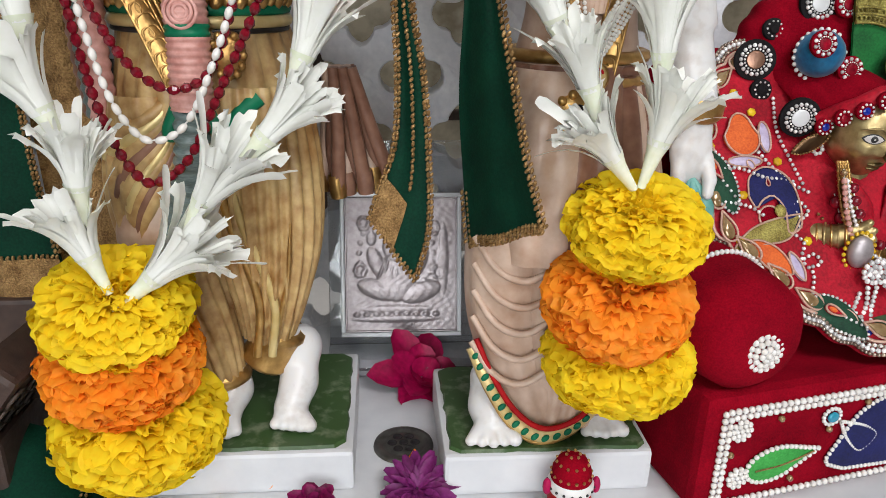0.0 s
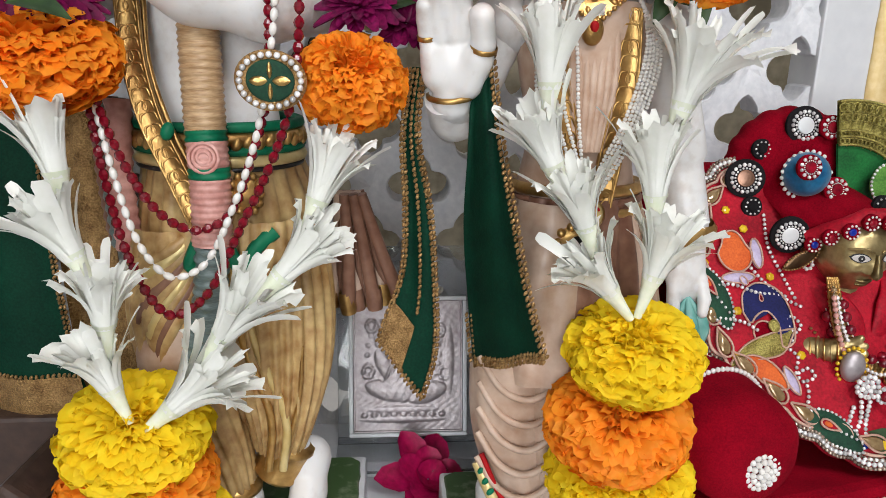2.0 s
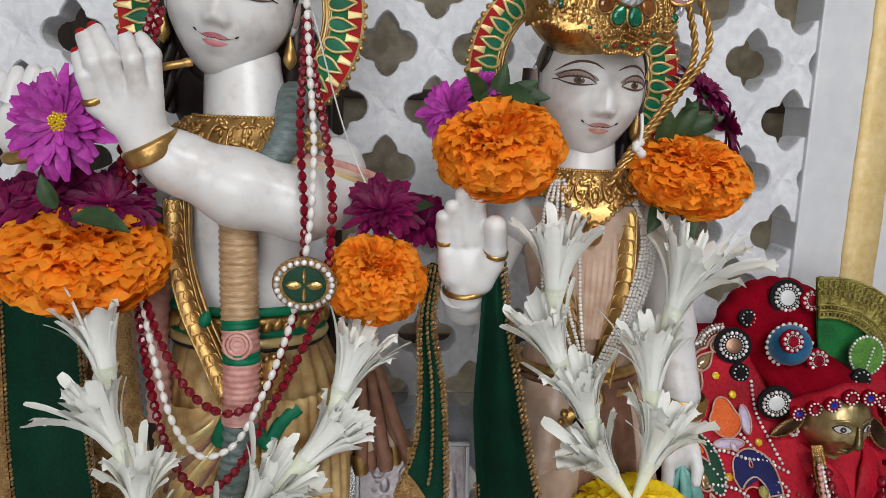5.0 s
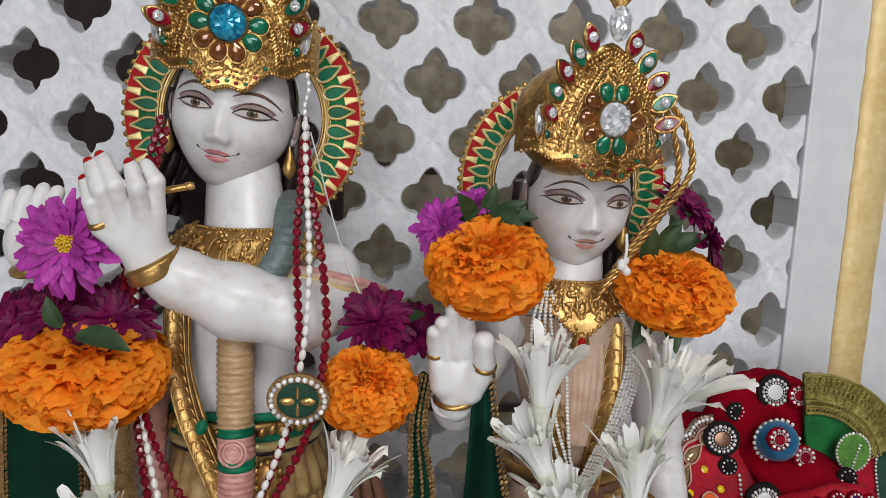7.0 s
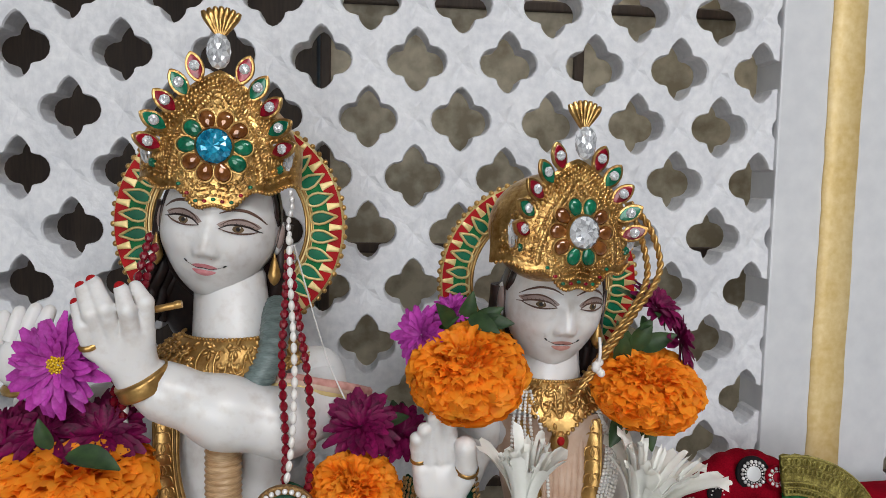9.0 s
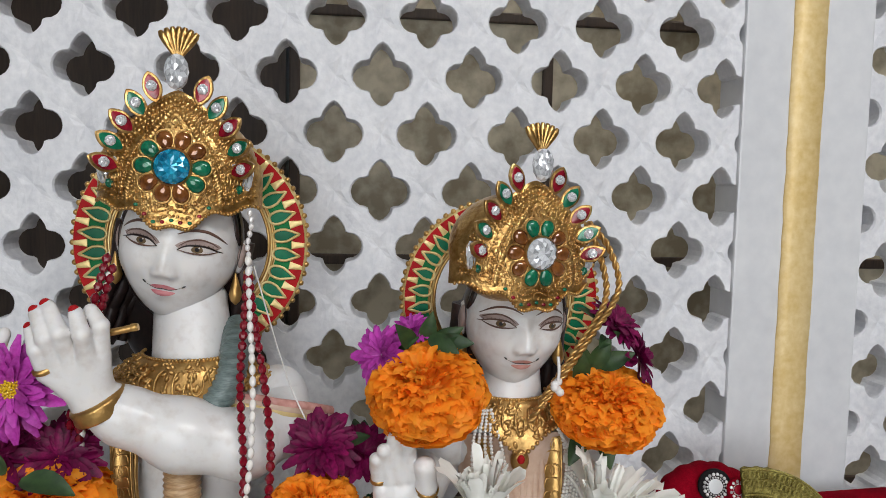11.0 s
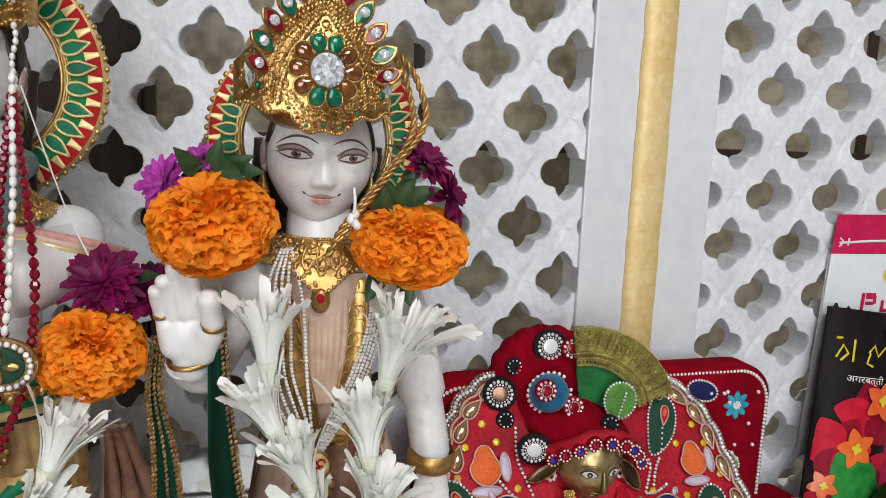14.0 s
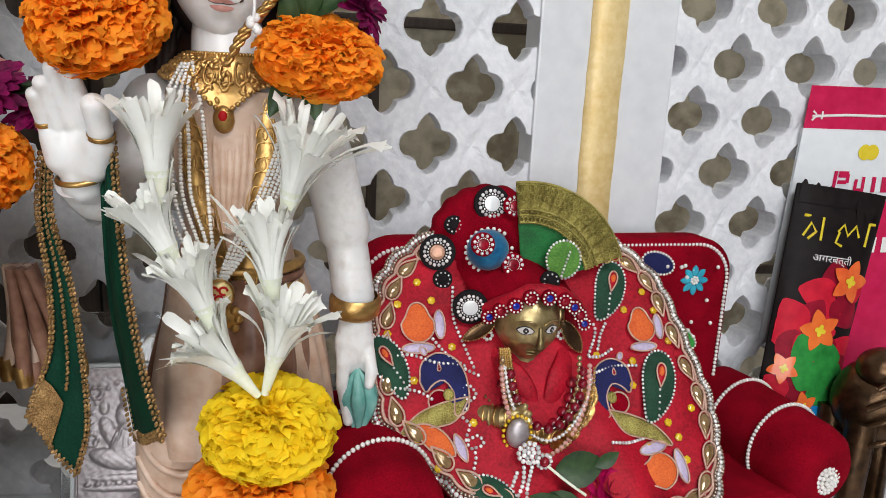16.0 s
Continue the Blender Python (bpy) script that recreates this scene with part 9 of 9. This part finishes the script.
# dark bronze bull-like lump by the pouches
Z = Shape()
Z.ell((0.700, 0.480, 0.120), (0.040, 0.034, 0.040), None, 0, 30)
Z.ell((0.690, 0.470, 0.155), (0.022, 0.020, 0.018), None, 0, 18)
for k in range(4):
    a = k * 0.28
    Z.tube(spline([(0.662 + 0.003 * k, 0.462 - 0.004 * k, 0.085 + 0.02 * k), (0.680 + 0.003 * k, 0.443, 0.10 + 0.02 * k), (0.72, 0.444, 0.105 + 0.018 * k)], 14), 0.0026, 0, 8)
for x, y in ((0.672, 0.462), (0.672, 0.498), (0.728, 0.462), (0.728, 0.498)):
    Z.tube(spline([(x, y, 0.11), (x - 0.004, y - 0.004, 0.06), (x, y - 0.002, 0.014), (x - 0.004, y - 0.008, 0.004)], 14), np.linspace(0.013, 0.010, 14), 0, 12)
Z.box((0.655, 0.445, 0.0), (0.745, 0.515, 0.008), 0, 0.002)
tagged(Z.make("figurine", BRONZE, None, "", (0.70, 0.48, 0.0)), "dark bronze animal figurine with banded harness", "figurine")

# ---- silver plaque in a clear stand ----
pq = thing("plaque", (0.067, 0.535, 0.014), "pressed silver relief plaque in a white border and clear stand", "plaque")
PM = np.array(Matrix.Translation((0.0667, 0.546, 0.0805)) @ pose(0, 0, 0, -14, 0, 0))


def bar_ring(w, h, b, y0, y1, name, mat, label="", bevel=0.0012):
    s = Shape()
    for lo, hi in (((-w, y0, -h), (w, y1, -h + b)), ((-w, y0, h - b), (w, y1, h)), ((-w, y0, -h + b), (-w + b, y1, h - b)), ((w - b, y0, -h + b), (w, y1, h - b))):
        s.box(lo, hi, 0, bevel)
    s.place(0, PM)
    return s.make(name, mat, pq, label)


bar_ring(0.0488, 0.0585, 0.0035, -0.004, 0.003, "border", PACK_WHITE, "white plastic border")
bar_ring(0.0452, 0.0549, 0.0015, -0.0025, 0.002, "inner_border", SILVER)
s = Shape()
nu, nv = 110, 130
X, Zc = np.meshgrid(np.linspace(-0.044, 0.044, nu), np.linspace(-0.0535, 0.0535, nv), indexing="ij")


def lump(cx, cz, rx, rz, h, tilt=0.0):
    c, sn = math.cos(tilt), math.sin(tilt)
    u, v = (X - cx) * c + (Zc - cz) * sn, -(X - cx) * sn + (Zc - cz) * c
    return h * np.sqrt(np.clip(1 - (u / rx) ** 2 - (v / rz) ** 2, 0, 1))


H = lump(-0.004, -0.010, 0.016, 0.020, 0.004) + lump(-0.004, 0.016, 0.011, 0.013, 0.004) + lump(-0.004, 0.030, 0.008, 0.010, 0.003)
H = np.maximum(H, lump(-0.018, -0.020, 0.018, 0.008, 0.004, -0.3))
H = np.maximum(H, lump(0.016, -0.022, 0.017, 0.008, 0.004, 0.35))
H = np.maximum(H, lump(-0.020, 0.002, 0.006, 0.014, 0.003, 0.4))
H = np.maximum(H, lump(0.014, 0.002, 0.006, 0.014, 0.003, -0.4))
H = np.maximum(H, lump(-0.024, 0.022, 0.004, 0.006, 0.002))
H = np.maximum(H, lump(-0.004, -0.036, 0.030, 0.0035, 0.002))
H = np.maximum(H, lump(-0.004, -0.044, 0.036, 0.003, 0.0022))
H = np.maximum(H, lump(0.034, 0.005, 0.004, 0.03, 0.0015))
for k in range(26):
    a = 2 * math.pi * k / 26
    H = np.maximum(H, lump(-0.004 + 0.030 * math.cos(a), 0.010 + 0.034 * math.sin(a), 0.0022, 0.0022, 0.0012))
for k in range(9):
    H = np.maximum(H, lump(-0.036 + 0.008 * k, -0.0405, 0.0028, 0.0022, 0.0026))
for k in range(7):
    H = np.maximum(H, lump(-0.016 + 0.004 * k, -0.004 + 0.003 * math.sin(1.9 * k), 0.0016, 0.009, 0.0048, 0.12 * (k - 3)))
for cx, cz in ((0.026, 0.030), (-0.030, 0.034), (0.030, -0.006), (-0.033, -0.004)):
    for q in range(6):
        H = np.maximum(H, lump(cx + 0.004 * math.cos(q * 1.05), cz + 0.005 * math.sin(q * 1.05), 0.0016, 0.0026, 0.0018, q * 1.05))
H = H + 0.00025 * np.sin(X * 900 + 2 * np.sin(Zc * 300)) * np.sin(Zc * 800)
s.grid(np.stack([X, -0.0008 - 0.5 * H, Zc], -1), 0)
s.place(0, PM)
s.make("relief", SILVER, pq, "pressed silver relief")
s = Shape()
s.box((-0.0585, 0.004, -0.0685), (0.0585, 0.0065, 0.100), 0, 0.0008)
s.place(0, PM)
s.make("clear_back", CLEAR_FILM, pq, "clear acrylic back sheet")
s = Shape()
s.box((0.008, 0.492, 0.0142), (0.125, 0.545, 0.0165), 0, 0.0006)
s.make("clear_foot", CLEAR_FILM, pq, "clear acrylic foot")

# ---- things on the shelf ----
dr = thing("drain_cover", (0.0648, 0.415, 0.0), "round metal drain cover set in the marble", "drain cover")
s = Shape()
s.lathe([(0.0205, 0.0002), (0.0200, 0.0022), (0.0165, 0.0028), (0.0150, 0.0018), (0.0128, 0.0016), (0.0118, 0.0024), (0.0, 0.0026)], (0.0648, 0.415, 0.0), (0, 0, 1), 0, 40)
s.make("plate", DRAIN_METAL, dr)
# no openings are cut: black discs on the plate paint in the holes' darkness
for k in range(7):
    a = 2 * math.pi * k / 6
    r = 0.0 if k == 6 else 0.0078
    s = Shape()
    s.lathe([(0.0001, 0.0), (0.0024, 0.0), (0.0030, 0.0006), (0.0034, 0.0003)], (0.0648 + r * math.cos(a), 0.415 + r * math.sin(a), 0.0027), (0, 0, 1), 0, 14)
    s.make("hole", BLACK, dr)


cupped_rose("rose", (0.0800, 0.492, 0.006), 0.038, ROSE_PETAL, 5, "fallen magenta rose head on the marble shelf", (0.25, -0.6, 1), ((6, 1.0, 0.12), (5, 0.8, 0.35), (4, 0.55, 0.75)))
ray_flower("dahlia", (0.0715, 0.360, 0.008), (0, -0.45, 1), 0.026, material("plum_petal", srgb(128, 42, 112), srgb(86, 18, 70), rough=0.5, fine=400, coarse=90, rnd=0.25, spec=0.3), 6, 4, 20, 0.75, None, "purple dahlia head lying on the marble shelf", 0)
cupped_rose("rose", (0.010, 0.352, 0.002), 0.016, ASTER_DARK, 7, "small dark red flower head on the marble shelf", (0, -0.2, 1))
rng = np.random.RandomState(9)
for p, d in (((-0.0225, 0.372, 0.002), (0.3, 0.2, 1)), ((0.0700, 0.388, 0.002), (0.1, 0.1, 1)), ((-0.055, 0.352, 0.002), (1, 0.1, 0.2))):
    pt = thing("fallen_petal", p, "loose orange marigold petal on the shelf", "petal", "fallen petals")
    leaf_blade(pt, p, d, (0, -1, 0.3), 0.013, 0.0045, rng, MARIGOLD_ORANGE, "petal")

# small lidded pot of vermilion
vp = thing("vermilion_pot", (0.160, 0.340, 0.0), "small decorated red pot with a domed lid and white band", "pot")
s = Shape()
s.lathe([(0.0095, 0.0), (0.0125, 0.002), (0.0130, 0.016), (0.0118, 0.022)], (0.160, 0.338, 0.0), (0, 0, 1), 0, 28)
s.make("body", RED_PAINT, vp)
s = Shape()
s.lathe([(0.0122, 0.022), (0.0134, 0.024), (0.0134, 0.0285), (0.0122, 0.0305)], (0.160, 0.338, 0.0), (0, 0, 1), 0, 28)
s.make("band", PRINT_WHITE, vp, "white band with dark dots")
s = Shape()
s.lathe([(0.0120, 0.0305), (0.0112, 0.037), (0.0085, 0.0425), (0.004, 0.0455), (0.0, 0.046)], (0.160, 0.338, 0.0), (0, 0, 1), 0, 28)
lid = s.make("lid", RED_VELVET, vp, "dark red domed lid")
beads([(0.160 + r * math.cos(a), 0.338 + r * math.sin(a), z) for r, z, k in ((0.0118, 0.034, 16), (0.0092, 0.0415, 12), (0.004, 0.0462, 6)) for a in np.linspace(0, 6.28, k, endpoint=False)], 0.0010, GOLD_METAL, lid, "gold_dots")
beads([(0.160 + 0.0135 * math.cos(a), 0.338 + 0.0135 * math.sin(a), 0.0262) for a in np.linspace(0, 6.28, 18, endpoint=False)], 0.0009, BLACK, vp, "dark_dots")
for sg in (-1, 1):
    s = Shape()
    s.ell((0.160 + sg * 0.0145, 0.336, 0.026), (0.0026, 0.003, 0.0055), None, 0, 10)
    s.make("handle", ROSE_PETAL, vp)

# carved stand at the dark end of the shelf
cs = thing("carved_stand", (-0.18, 0.38, 0.0), "dark carved wooden stand beside the green cloth", "stand")
s = Shape()
s.box((-0.012, -0.05, -0.055), (0.012, 0.05, 0.055), 0, 0.004, turned(0, 38, -6), (-0.176, 0.395, 0.062))
s.make("panel", GOUACHE_BROWN, cs)
s = Shape()
for k in range(7):
    q = turned(0, 38, -6) @ np.array([0.0125, -0.035 + 0.006 * k * 0, -0.045 + 0.014 * k])
    for j in range(4):
        o = [q + np.array([-0.176, 0.395, 0.062]) + turned(0, 38, -6) @ np.array([0.001, 0.020 * j - 0.006 + 0.006 * math.cos(t), 0.006 * math.sin(t)]) for t in np.linspace(0, 5.0, 10)]
        s.tube(np.array(o), 0.0012, 0, 5)
s.make("carving", DARK_WOOD, cs)
s = Shape()
s.box((-0.20, 0.36, 0.0), (-0.165, 0.43, 0.05), 0, 0.003)
s.box((-0.195, 0.405, 0.05), (-0.150, 0.428, 0.118), 0, 0.003)
s.make("foot", GOUACHE_BROWN, cs)
# end of the green cloth lying on the shelf
sc = thing("cloth", (-0.16, 0.36, 0.0), "green cloth with gold braid lying on the shelf", "cloth", "green cloths")
P = []
for k in range(24):
    u = k / 23
    P.append([np.array([-0.235 + 0.135 * v - 0.01 * u, 0.340 + 0.055 * u, 0.006 + 0.026 * u + 0.0035 * math.sin(9 * v + 4 * u) + 0.018 * (1 - v) * u]) for v in np.linspace(0, 1, 22)])
P = np.array(P)
s = Shape()
s.grid(P, 0)
s.grid((P - np.array([0, 0, 0.0025]))[::-1], 0)
s.make("sheet", GREEN_CLOTH, sc)
chain_trim(P[:, -1], sc, rows=3, side=(1, 0, 0), gap=0.003)
chain_trim(P[:, -4], sc, rows=2, side=(1, 0, 0), gap=0.003)
chain_trim(P[0, :], sc, rows=2, side=(0, 1, 0), gap=0.003)
